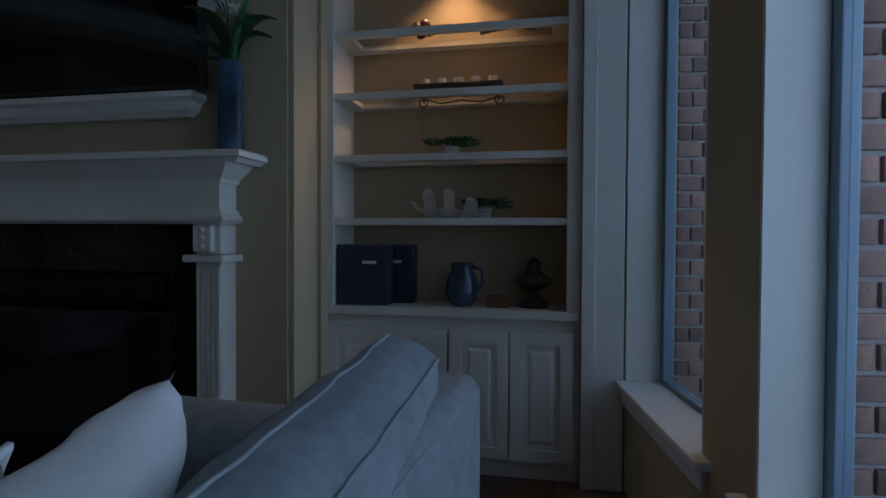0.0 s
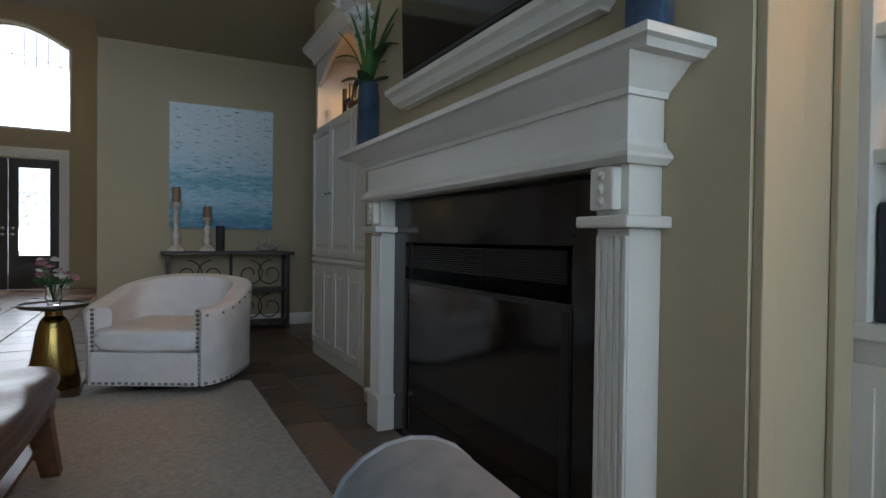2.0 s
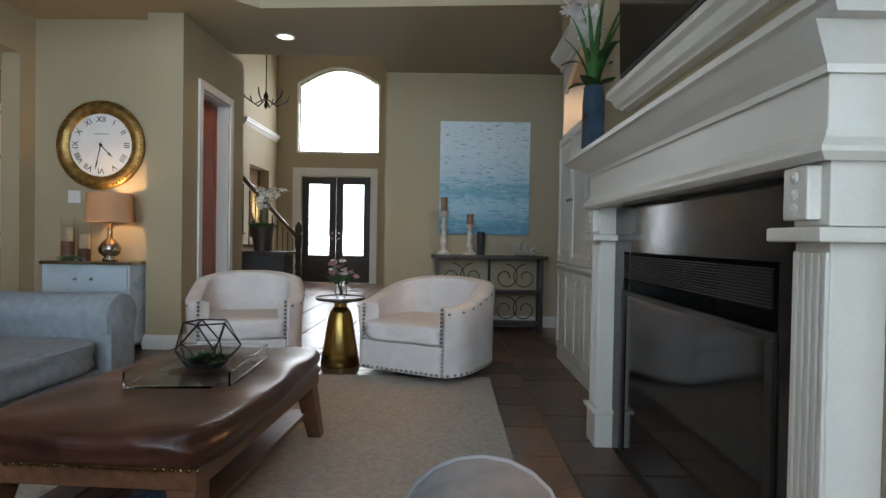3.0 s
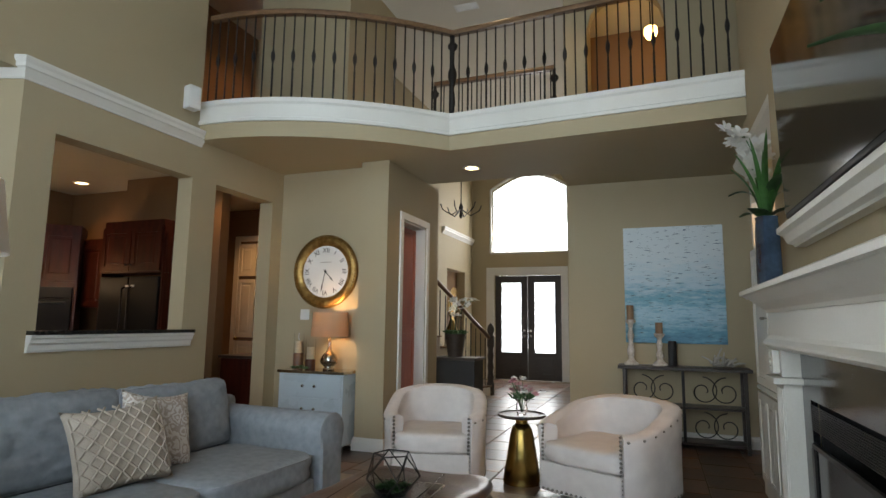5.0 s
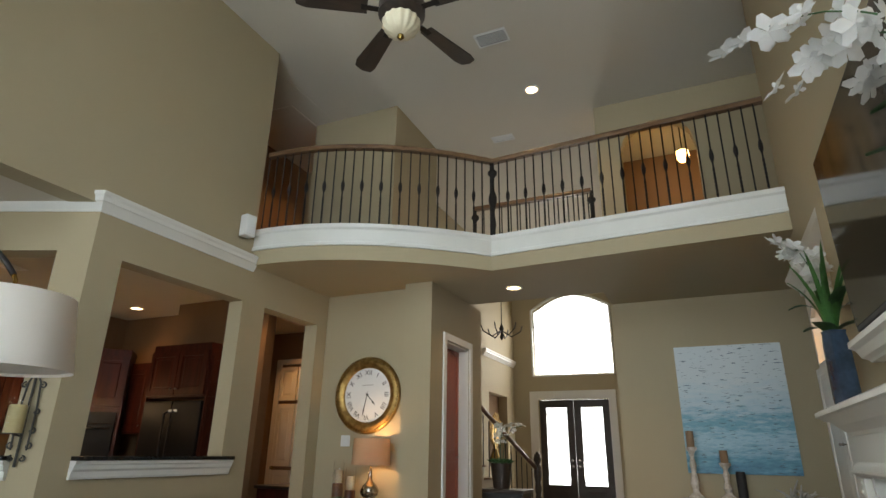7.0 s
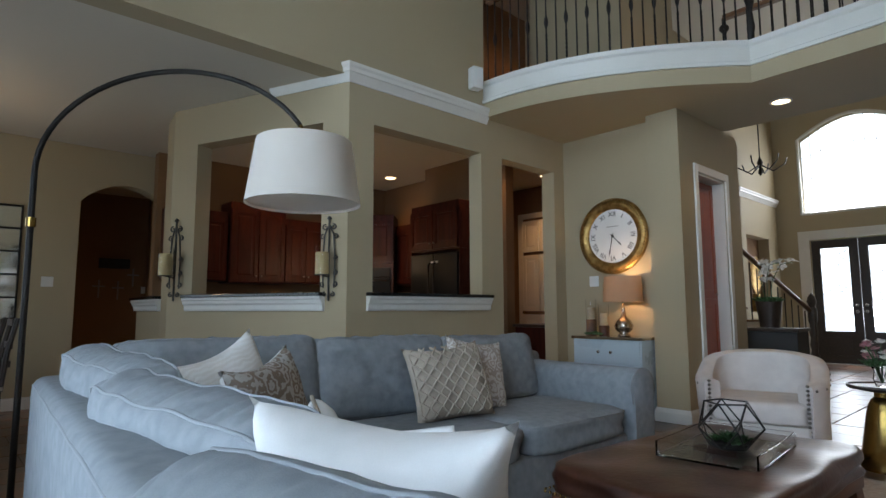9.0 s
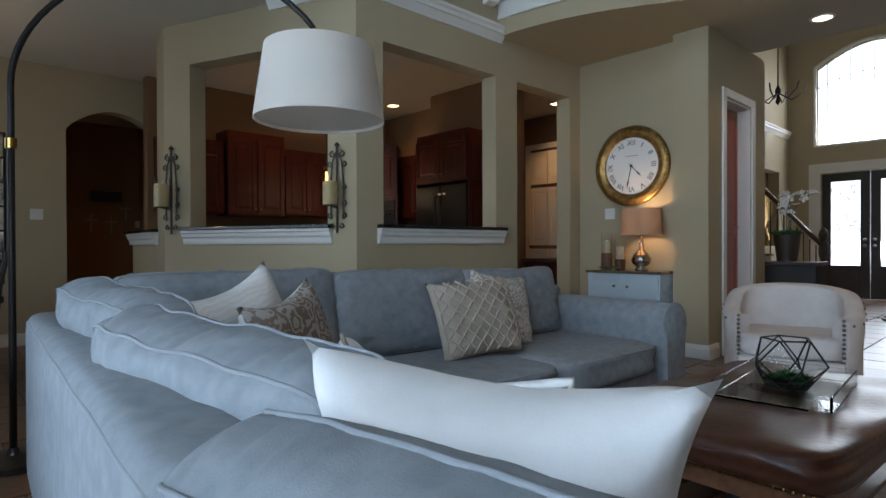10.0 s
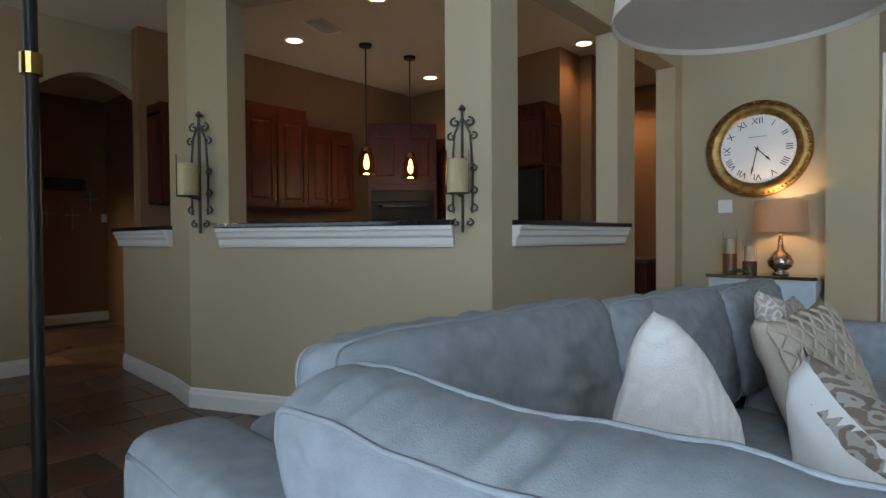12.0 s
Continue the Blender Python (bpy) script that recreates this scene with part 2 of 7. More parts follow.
def prism(bm, poly, z0, z1):
    a, b = [bm.verts.new((x, y, z0)) for x, y in poly], [bm.verts.new((x, y, z1)) for x, y in poly]
    bm.faces.new(a[::-1]), bm.faces.new(b)
    for i in range(len(poly)):
        j = (i + 1) % len(poly)
        bm.faces.new((a[i], a[j], b[j], b[i]))
    bmesh.ops.recalc_face_normals(bm, faces=bm.faces[:])
    return bm


def sweep(bm, profile, path, closed=False):
    """A moulding: profile of (out, up) carried along a plan path of (x, y, z); out lies to the right of the way."""
    n, rings = len(path), []
    for i in range(n):
        p = Vector(path[i])
        a = (Vector(path[i]) - Vector(path[i - 1])) if (i or closed) else None
        b = (Vector(path[(i + 1) % n]) - p) if (i < n - 1 or closed) else None
        sides = [Vector((d.y, -d.x, 0)).normalized() for d in (a, b) if d is not None]
        s = sum(sides, Vector()) / len(sides)
        s = s / max(s.length_squared, 0.2)
        rings.append([bm.verts.new(p + s * o + Vector((0, 0, u))) for o, u in profile])
    k = len(profile)
    for i in range(n if closed else n - 1):
        a, b = rings[i], rings[(i + 1) % n]
        for j in range(k):
            bm.faces.new((a[j], a[(j + 1) % k], b[(j + 1) % k], b[j]))
    if not closed:
        bm.faces.new(rings[0]), bm.faces.new(rings[-1][::-1])
    bmesh.ops.recalc_face_normals(bm, faces=bm.faces[:])
    return bm


def pillow(bm, w, h, d, m=None, n=14, pinch=0.10, sag=0.0, seed=1):
    """A stuffed square cushion, w x h across its face, d thick, standing in the x-z plane from z = 0."""
    front, back = {}, {}
    for i in range(n + 1):
        for j in range(n + 1):
            u, v = 2 * i / n - 1, 2 * j / n - 1
            full = max((1 - u ** 4) * (1 - v ** 4), 0) ** 0.55
            x = u * w / 2 * (1 - pinch * (1 - v * v) * abs(u) ** 3)
            z = h / 2 + v * h / 2 * (1 - pinch * (1 - u * u) * abs(v) ** 3) - sag * max(v, 0) * (1 - u * u)
            wob = 0.16 * noise.noise(Vector((u * 1.9 + seed * 7.1, v * 1.9, seed))) + 0.07 * noise.noise(Vector((u * 5 + seed, v * 5, 3.0 * seed)))
            y = d / 2 * full * (1 + wob)
            rim = i in (0, n) or j in (0, n)
            front[i, j] = bm.verts.new((m or Matrix()) @ Vector((x, -y, z)))
            back[i, j] = front[i, j] if rim else bm.verts.new((m or Matrix()) @ Vector((x, y, z)))
    for i in range(n):
        for j in range(n):
            bm.faces.new((front[i, j], front[i + 1, j], front[i + 1, j + 1], front[i, j + 1]))
            bm.faces.new((back[i, j], back[i, j + 1], back[i + 1, j + 1], back[i + 1, j]))
    return bm


def boxcushion(bm, w, h, d, m=None, n=12, r=0.5, puff=0.05, seed=1, slump=0.0):
    """A boxed sofa cushion: w along x, h along z, d along y, with soft rounded faces, standing from z = 0, front at -y."""
    sides = {}

    def vert(x, y, z):
        key = (round(x, 4), round(y, 4), round(z, 4))
        if key not in sides:
            c = Vector((x, y, z))
            e = 7
            k = (abs(x) ** e + abs(y) ** e + abs(z) ** e) ** (-1 / e)
            c = c * k
            bulge = 1 + puff * ((1 - x * x) * (1 - z * z) * 2)
            wob = 0.03 * noise.noise(Vector((x * 1.7 + seed * 3.3, y * 1.7, z * 1.7 + seed)))
            q = Vector((c.x * w / 2 * (1 + wob), c.y * d / 2 * bulge * (1 + 2 * wob), h / 2 + c.z * h / 2 * (1 + wob) + slump * c.z * (1 - x * x) * h * 0.08))
            sides[key] = bm.verts.new((m or Matrix()) @ q)
        return sides[key]

    for axis in range(3):
        for s in (-1, 1):
            for i in range(n):
                for j in range(n):
                    quad = []
                    for a, b in ((i, j), (i + 1, j), (i + 1, j + 1), (i, j + 1)):
                        p = [2 * a / n - 1, 2 * b / n - 1]
                        p.insert(axis, s)
                        quad.append(vert(*p))
                    bm.faces.new(quad if s * (1, -1, 1)[axis] > 0 else quad[::-1])
    return bm


def part(name, bm, material_, parent=None, label="", smooth=False, m=None):
    me = bpy.data.meshes.new(name)
    bm.normal_update()
    bm.to_mesh(me), bm.free()
    me.materials.append(material_)
    if smooth:
        for f in me.polygons:
            f.use_smooth = True
        if smooth is not True:
            me.set_sharp_from_angle(angle=radians(smooth))
    ob = new(name, me)
    if parent:
        ob.parent = parent
    if m is not None:
        ob.matrix_basis = m
    return tagged(ob, label=label) if label else ob


def thing(name, label, category, m=None, group="", kind=""):
    ob = new(name)
    ob.empty_display_size = 0.1
    if m is not None:
        ob.matrix_basis = m
    return tagged(ob, label, category, group, kind)


def structure(name, bm, material_, label="", category="", smooth=False):
    return tagged(part(name, bm, material_, smooth=smooth), label, category, kind="structure")


def wall(name, p0, p1, thick, z0, z1, holes=(), mat=None, label="taupe painted plaster wall"):
    """A wall whose room face runs from p0 to p1; its thickness lies to the left of the way. holes: (from, to, low, high)."""
    a, b = Vector((*p0, 0)), Vector((*p1, 0))
    d = (b - a).normalized()
    m = Matrix.Translation(a) @ Matrix(((d.x, -d.y, 0, 0), (d.y, d.x, 0, 0), (0, 0, 1, 0), (0, 0, 0, 1)))
    length = (b - a).length
    xs = sorted({0, length, *[v for h in holes for v in h[:2]]})
    bm = bm_()
    for x0, x1 in zip(xs, xs[1:]):
        cuts = sorted((h[2], h[3]) for h in holes if h[0] < (x0 + x1) / 2 < h[1])
        z = z0
        for lo, hi in cuts + [(z1, z1)]:
            if lo > z + 1e-4:
                box(bm, x0, 0, z, x1, thick, lo, m=m)
            z = max(z, hi)
    return structure(name, bm, mat or M_WALL, label, "wall")


# ---- structure ----
H1, H2 = 2.99, 5.55          # lower and upper ceilings
YS, XA = -2.17, -6.90        # south wall of the living room, wall behind the console
sub = structure("floor", box(bm_(), -13.3, -9.5, -0.12, 2.2, 3.6, -0.012), M_GROUT, "grey-brown grout bed of the slate floor", "floor")
structure("ground", box(bm_(), -300, -300, -0.6, 300, 300, -0.3), M_GRASS, "green lawn outside the house", "ground")

# north side: chimney breast, bookcase recess, cabinet recess
wall("wall_north_chimney", (-1.06, 2.53), (-3.55, 2.53), -0.20, 0, H2, [(0.38, 1.86, 0, 1.16)])
wall("wall_north", (0.6, 3.30), (-7.1, 3.30), -0.2, 0, H2)
wall("wall_north_bookcase_top", (0.40, 2.93), (-1.04, 2.93), -0.35, 2.75, H2)
wall("wall_north_bookcase_side", (0.42, 2.93), (0.20, 2.93), -0.35, 0, 2.75)
wall("wall_north_cabinet_top", (-3.55, 2.62), (-5.15, 2.62), -0.6, 2.62, H2)
box_side = box(bm_(), -1.06, 2.53, 0, -1.04, 3.298, H2)
structure("wall_north_return", box_side, M_WALL, "taupe painted return of the chimney breast", "wall")
# east window wall, slightly turned
E0, E1 = Vector((0.385, 2.99, 0)), Vector((1.15, -2.17, 0))
ed = (E1 - E0).normalized()
EW = [(0.06, 0.93, 0.47, 2.9), (1.24, 2.35, 0.47, 2.9), (2.70, 3.90, 0.47, 2.9)]
EU = [(0.20, 0.93, 3.3, 5.1), (1.24, 2.35, 3.3, 5.1), (2.70, 3.90, 3.3, 5.1)]
wall("wall_east", E0[:2], E1[:2], 0.22, 0, H2, EW + EU)
wall("wall_east_nook", (1.15, -2.17), (1.15, -6.0), 0.2, 0, H1, [(0.6, 3.2, 0.9, 2.4)])
# console wall and foyer
wall("wall_west_console", (XA, 3.3), (XA, 0.89), -0.2, 0, 3.14)
wall("wall_west_upper", (-6.52, 3.3), (-6.52, 0.93), -0.15, 3.36, H2, [(1.22, 2.10, 3.3, 5.24)])
bm = bm_()
pts = [(2.08 - 0.88 * i / 16, 4.78 + 0.42 * math.sqrt(max(0.0, 1 - (i / 8 - 1) ** 2))) for i in range(17)]
for (ya, za), (yb, zb) in zip(pts, pts[1:]):
    vs = [bm.verts.new(p) for p in ((-6.52, ya, za), (-6.52, yb, zb), (-6.52, yb, 5.24), (-6.52, ya, 5.24), (-6.67, ya, za), (-6.67, yb, zb), (-6.67, yb, 5.24), (-6.67, ya, 5.24))]
    for q in ((0, 1, 2, 3), (7, 6, 5, 4), (0, 4, 5, 1)):
        bm.faces.new([vs[k] for k in q])
bmesh.ops.recalc_face_normals(bm, faces=bm.faces[:])
structure("wall_upper_arch_head", bm, M_WALL, "arched plaster head of the upstairs opening", "wall")
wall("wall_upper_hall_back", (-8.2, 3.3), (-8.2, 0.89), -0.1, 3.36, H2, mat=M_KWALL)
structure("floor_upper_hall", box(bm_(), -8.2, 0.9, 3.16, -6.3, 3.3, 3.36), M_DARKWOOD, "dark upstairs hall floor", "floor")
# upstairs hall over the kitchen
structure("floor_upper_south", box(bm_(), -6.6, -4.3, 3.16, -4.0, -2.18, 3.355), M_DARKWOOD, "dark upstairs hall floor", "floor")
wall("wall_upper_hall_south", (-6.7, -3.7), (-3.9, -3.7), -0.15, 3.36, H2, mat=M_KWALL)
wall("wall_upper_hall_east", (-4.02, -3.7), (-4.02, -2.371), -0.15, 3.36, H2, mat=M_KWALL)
wall("wall_upper_closet", (-5.46, -2.7), (-5.46, -1.42), 0.15, 3.36, H2)
wall("wall_upper_closet_side", (-5.61, -1.42), (-6.6, -1.42), 0.15, 3.36, H2)
wall("wall_upper_stair", (-6.6, -3.7), (-6.6, -1.42), 0.12, 3.36, H2)
structure("ceiling_upper_hall", box(bm_(), -6.72, -3.86, H2, -3.86, -2.402, H2 + 0.15), M_CEIL, "cream ceiling of the upstairs hall", "ceiling")
wall("wall_foyer_north", (XA - 0.2, 0.89), (-13.0, 0.89), -0.2, 0, H2)
wall("wall_foyer_west", (-13.0, 1.1), (-13.0, -4.4), -0.25, 0, H2, [(1.23, 2.79, 0, 2.42), (1.06, 2.90, 2.94, 4.86)])
wall("wall_foyer_south", (-13.0, -2.27), (-6.6, -2.27), -0.2, 0, H2, [(0.55, 1.75, 1.0, 2.45)])
# closet with the stained door, clock wall
wall("wall_closet", (-6.50, -0.72), (-5.20, -0.72), -0.16, 0, H1, [(0.26, 0.94, 0, 2.42)])
wall("wall_clock_pier", (-5.18, -0.717), (-5.18, -1.04), -0.02, 0, H1)
structure("wall_clock_return", box(bm_(), -5.36, -1.037, 0, -5.20, -0.884, H1), M_WALL, "taupe painted pier beside the clock", "wall")
wall("wall_clock", (-5.36, -0.884), (-5.36, -2.17), -0.18, 0, H1)
wall("wall_closet_back", (-6.66, -2.1), (-6.66, -0.72), -0.16, 0, H1)
# kitchen front: straight part, angled part, half wall
A, B = Vector((-2.41, -2.17, 0)), Vector((-1.64, -4.06, 0))
wall("wall_south_kitchen", (-5.36, YS), (-2.41, YS), -0.17, 0, H1, [(0.19, 1.08, 0, 2.62), (1.39, 2.70, 1.10, 2.62)])
wall("wall_south_upper", (-4.02, YS), (1.3, YS), -0.2, H1, H2)
wall("wall_kitchen_angled", A[:2], B[:2], -0.17, 0, H1, [(0.26, 1.72, 1.10, 2.62)])
wall("wall_kitchen_post", (-1.64, -4.06), (-1.71, -4.50), -0.17, 0, H1)
wall("wall_kitchen_half", (-1.71, -4.50), (-1.78, -5.62), -0.17, 0, 1.10)
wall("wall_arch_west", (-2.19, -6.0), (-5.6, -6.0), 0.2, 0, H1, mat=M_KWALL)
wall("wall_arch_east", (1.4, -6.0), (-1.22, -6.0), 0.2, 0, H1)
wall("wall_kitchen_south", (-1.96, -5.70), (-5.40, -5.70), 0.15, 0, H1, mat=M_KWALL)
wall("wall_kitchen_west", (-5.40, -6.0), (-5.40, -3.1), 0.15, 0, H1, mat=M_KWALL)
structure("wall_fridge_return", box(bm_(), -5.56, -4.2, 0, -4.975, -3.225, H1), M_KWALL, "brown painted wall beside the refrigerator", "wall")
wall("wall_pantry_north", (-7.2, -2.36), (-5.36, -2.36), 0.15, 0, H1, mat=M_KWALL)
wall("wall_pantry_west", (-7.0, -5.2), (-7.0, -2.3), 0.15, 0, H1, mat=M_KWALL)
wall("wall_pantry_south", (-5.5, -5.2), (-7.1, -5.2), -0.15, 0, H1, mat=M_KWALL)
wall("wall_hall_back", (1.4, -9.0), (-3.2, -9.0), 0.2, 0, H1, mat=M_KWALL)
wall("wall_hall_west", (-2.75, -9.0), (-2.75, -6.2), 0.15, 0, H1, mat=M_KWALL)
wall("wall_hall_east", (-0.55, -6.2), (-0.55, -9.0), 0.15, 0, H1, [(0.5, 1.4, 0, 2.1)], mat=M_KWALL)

# arch head over the hall opening
bm = bm_()
N = 16
pts = [(-1.22 - 0.97 * i / N, 2.33 + 0.25 * math.sin(math.pi * i / N) ** 0.8) for i in range(N + 1)]
for (xa, za), (xb, zb) in zip(pts, pts[1:]):
    vs = [bm.verts.new(p) for p in ((xa, -6.0, za), (xb, -6.0, zb), (xb, -6.0, H1), (xa, -6.0, H1), (xa, -6.2, za), (xb, -6.2, zb), (xb, -6.2, H1), (xa, -6.2, H1))]
    for q in ((0, 1, 2, 3), (7, 6, 5, 4), (0, 4, 5, 1), (3, 2, 6, 7)):
        bm.faces.new([vs[k] for k in q])
bmesh.ops.recalc_face_normals(bm, faces=bm.faces[:])
structure("wall_arch_head", bm, M_WALL, "arched plaster head over the hall opening", "wall")

# ceilings
structure("ceiling_high", box(bm_(), -13.3, -2.4, H2, 2.0, 3.6, H2 + 0.15), M_CEIL, "high cream painted ceiling", "ceiling")
structure("ceiling_nook", box(bm_(), -1.66, -9.3, H1, 2.0, YS - 0.2, H1 + 0.12), M_CEIL, "flat cream ceiling over the dining nook", "ceiling")
structure("ceiling_kitchen", box(bm_(), -7.3, -9.3, H1 + 0.004, -1.66, YS - 0.001, H1 + 0.12), M_CEIL, "flat cream kitchen ceiling", "ceiling")
structure("ceiling_foyer_side", box(bm_(), -13.3, -4.5, H2, -6.73, -2.4, H2 + 0.15), M_CEIL, "cream ceiling beside the foyer stairs", "ceiling")

# balcony slab: curved bay, then a straight run
curve = []
for i in range(13):
    s = i / 12
    curve.append((-4.02 - 1.04 * s ** 2.1, YS + 2.17 * s))
edge = curve + [(-4.90, 2.615)]
slab = edge + [(-6.30, 2.9), (-6.30, -0.66), (-5.4, -2.17)]
structure("balcony_soffit", prism(bm_(), slab, H1, 3.14), M_WALL, "taupe plaster underside and edge of the balcony", "balcony")
structure("soffit_console", box(bm_(), -7.1, 0.9, H1 + 0.002, -6.301, 3.3, 3.13), M_WALL, "taupe plaster ceiling over the console recess", "ceiling")
structure("backdrop_street", box(bm_(), -24.2, -14, -0.4, -24, 12, 12), glow("street_haze", (0.93, 0.96, 1.0), 3.2), "bright hazy daylight beyond the front door", "backdrop")
bm = sweep(bm_(), [(0.0, 3.14), (0.025, 3.14), (0.025, 3.17), (0.012, 3.18), (0.012, 3.30), (0.03, 3.32), (0.03, 3.36), (0.0, 3.36)], [(x, y, 0) for x, y in edge[::-1]][::-1])
structure("balcony_trim", bm, M_TRIM, "white moulded band along the balcony edge", "trim")
structure("balcony_floor", prism(bm_(), edge + [(-6.30, 2.9), (-6.30, -0.66), (-5.4, -2.17)], 3.142, 3.355), M_DARKWOOD, "balcony floor", "floor")


# ---- fireplace ----
def fluted_leg(name, parent, x0, x1, y0, y1):
    leg = part(name, box(bm_(), x0, y0, 0.17, x1, y1, 1.03, bev=0.004), M_CREAM, parent)
    for i in range(5):
        x = x0 + (x1 - x0) * (i + 0.5) / 5
        part("flute", box(bm_(), x - 0.008, y0 - 0.007, 0.20, x + 0.008, y0 + 0.002, 1.01, bev=0.003), M_CREAM, leg)
    part("plinth", box(bm_(), x0 - 0.012, y0 - 0.014, 0.0, x1 + 0.012, y1, 0.17, bev=0.006), M_CREAM, leg)
    part("plinth_cap", box(bm_(), x0 - 0.026, y0 - 0.03, 0.172, x1 + 0.026, y1, 0.19, bev=0.006), M_CREAM, leg)
    part("capital", box(bm_(), x0 - 0.035, y0 - 0.045, 1.03, x1 + 0.035, y1, 1.06, bev=0.006), M_CREAM, leg)
    block = part("corner_block", box(bm_(), x0 - 0.0, y0 - 0.004, 1.062, x1 + 0.0, y1, 1.20, bev=0.003), M_CREAM, leg)
    xc, hw = x0 + (x1 - x0) * 0.42, (x1 - x0) * 0.36
    part("carved_tile", box(bm_(), xc - hw, y0 - 0.034, 1.075, xc + hw, y0 - 0.003, 1.185, bev=0.006), M_CREAM, block)
    for k in range(3):
        part("rosette", lathe(bm_(), [(0.013, 0), (0.012, 0.004), (0.008, 0.003), (0.007, 0.006), (0.0, 0.007)], seg=14, m=pose(xc, y0 - 0.034, 1.097 + 0.033 * k, 90, 0, 0)), M_CREAM, block, smooth=True)
    return leg


fp = thing("fireplace_mantel", "cream painted wooden mantelpiece with fluted pilasters against the chimney breast", "fireplace mantel")
fluted_leg("pilaster", fp, -1.395, -1.28, 2.415, 2.528)
fluted_leg("pilaster", fp, -3.12, -2.98, 2.415, 2.528)
part("frieze", box(bm_(), -3.15, 2.40, 1.20, -1.276, 2.528, 1.395, bev=0.003), M_CREAM, fp)
U = [(-1.276, 2.528, 0), (-1.276, 2.40, 0), (-3.15, 2.40, 0), (-3.15, 2.528, 0)]
part("frieze_moulding", sweep(bm_(), [(0, 1.19), (0.012, 1.19), (0.03, 1.205), (0.03, 1.215), (0.012, 1.235), (0.008, 1.25), (0, 1.25)], U[::-1]), M_CREAM, fp)
part("bed_moulding", sweep(bm_(), [(0, 1.36), (0.01, 1.36), (0.014, 1.375), (0.05, 1.405), (0.075, 1.43), (0.08, 1.435), (0, 1.435)], U[::-1]), M_CREAM, fp)
part("mantel_shelf", sweep(bm_(), [(-0.2, 1.435), (0.10, 1.435), (0.115, 1.45), (0.13, 1.455), (0.13, 1.475), (0.115, 1.485), (-0.2, 1.485)], [(-1.26, 2.728, 0), (-1.26, 2.435, 0), (-3.28, 2.435, 0), (-3.28, 2.728, 0)][::-1]), M_CREAM, fp)
part("shelf_board", box(bm_(), -3.27, 2.44, 1.438, -1.27, 2.528, 1.484), M_CREAM, fp)
fb = thing("fireplace", "black granite-faced gas fireplace with dark glass doors", "fireplace")
for a in ((-2.98, 2.49, 0.0, -2.84, 2.515, 1.19), (-1.58, 2.49, 0.0, -1.39, 2.515, 1.19), (-2.84, 2.49, 0.98, -1.58, 2.515, 1.19)):
    part("surround", box(bm_(), *a), M_GRANITE, fb, "polished black granite surround")
bm = bm_()
box(bm, -2.84, 2.92, 0, -1.58, 2.94, 1.0), box(bm, -2.84, 2.52, 0, -2.82, 2.92, 1.0), box(bm, -1.60, 2.52, 0, -1.58, 2.92, 1.0), box(bm, -2.82, 2.52, 0.98, -1.6, 2.92, 1.0)
part("firebox", bm, M_SOOT, fb, "sooty firebox lining")
bm = bm_()
for a in ((-2.84, 0.78, -1.58, 0.80), (-2.84, 0.0, -1.58, 0.05)):
    box(bm, a[0], 2.484, a[1], a[2], 2.50, a[3], bev=0.002)
for x in (-2.84, -1.62):
    box(bm, x, 2.48, 0.05, x + 0.04, 2.498, 0.78, bev=0.004)
part("door_frame", bm, M_BLACK, fb, "black metal door frame")
for x in (-2.80,):
    part("glass_door", box(bm_(), x, 2.489, 0.05, x + 1.18, 2.493, 0.78), M_SCREEN, fb, "smoked glass door")
bm = bm_()
for k in range(12):
    box(bm, -2.82, 2.483, 0.86 + 0.009 * k, -1.6, 2.488, 0.864 + 0.009 * k)
part("louvre", bm, M_BLACK, fb, "black vent louvres")

tv = thing("television", "large glossy black flat television tilted on the chimney wall", "television", pose(-2.06, 2.50, 1.765, 1.5, 0, 0))
part("bezel", box(bm_(), -0.69, -0.075, 0, 0.69, -0.03, 0.80, bev=0.006), M_INK, tv)
part("screen", box(bm_(), -0.675, -0.079, 0.018, 0.675, -0.0752, 0.785), M_SCREEN, tv, "glossy black screen")
part("wall_bracket", box(bm_(), -0.25, -0.03, 0.25, 0.25, 0.0, 0.7), M_BLACK, tv)
ledge = thing("tv_ledge", "white moulded ledge fixed to the wall under the television", "shelf")
part("moulding", sweep(bm_(), [(-0.09, 1.658), (-0.03, 1.658), (-0.025, 1.668), (-0.005, 1.68), (0.01, 1.715), (0.03, 1.73), (0.03, 1.755), (-0.09, 1.755)], [(-1.45, 2.528, 0), (-1.45, 2.455, 0), (-2.95, 2.455, 0), (-2.95, 2.528, 0)][::-1]), M_CREAM, ledge)
part("top_board", box(bm_(), -2.94, 2.45, 1.735, -1.46, 2.528, 1.752), M_CREAM, ledge)

# ---- built-in bookcase ----
bk = thing("bookcase", "cream built-in bookcase with open lit shelves above panelled doors", "bookcase")
part("back_panel", box(bm_(), -1.02, 3.22, 0.79, 0.20, 3.24, 2.76), M_WALL, bk, "taupe painted back panel")
part("base_body", box(bm_(), -1.038, 2.945, 0.09, 0.198, 3.24, 0.755), M_CREAM, bk)
part("toe_kick", box(bm_(), -1.036, 2.97, 0.0, 0.196, 3.2, 0.09), M_CREAM, bk)
part("counter", box(bm_(), -1.038, 2.915, 0.757, 0.198, 3.22, 0.80, bev=0.006), M_CREAM, bk)
part("stile", box(bm_(), -1.038, 2.925, 0.80, -0.995, 3.22, 2.748, bev=0.003), M_CREAM, bk)
part("stile", box(bm_(), 0.135, 2.925, 0.80, 0.198, 3.22, 2.748, bev=0.003), M_CREAM, bk)
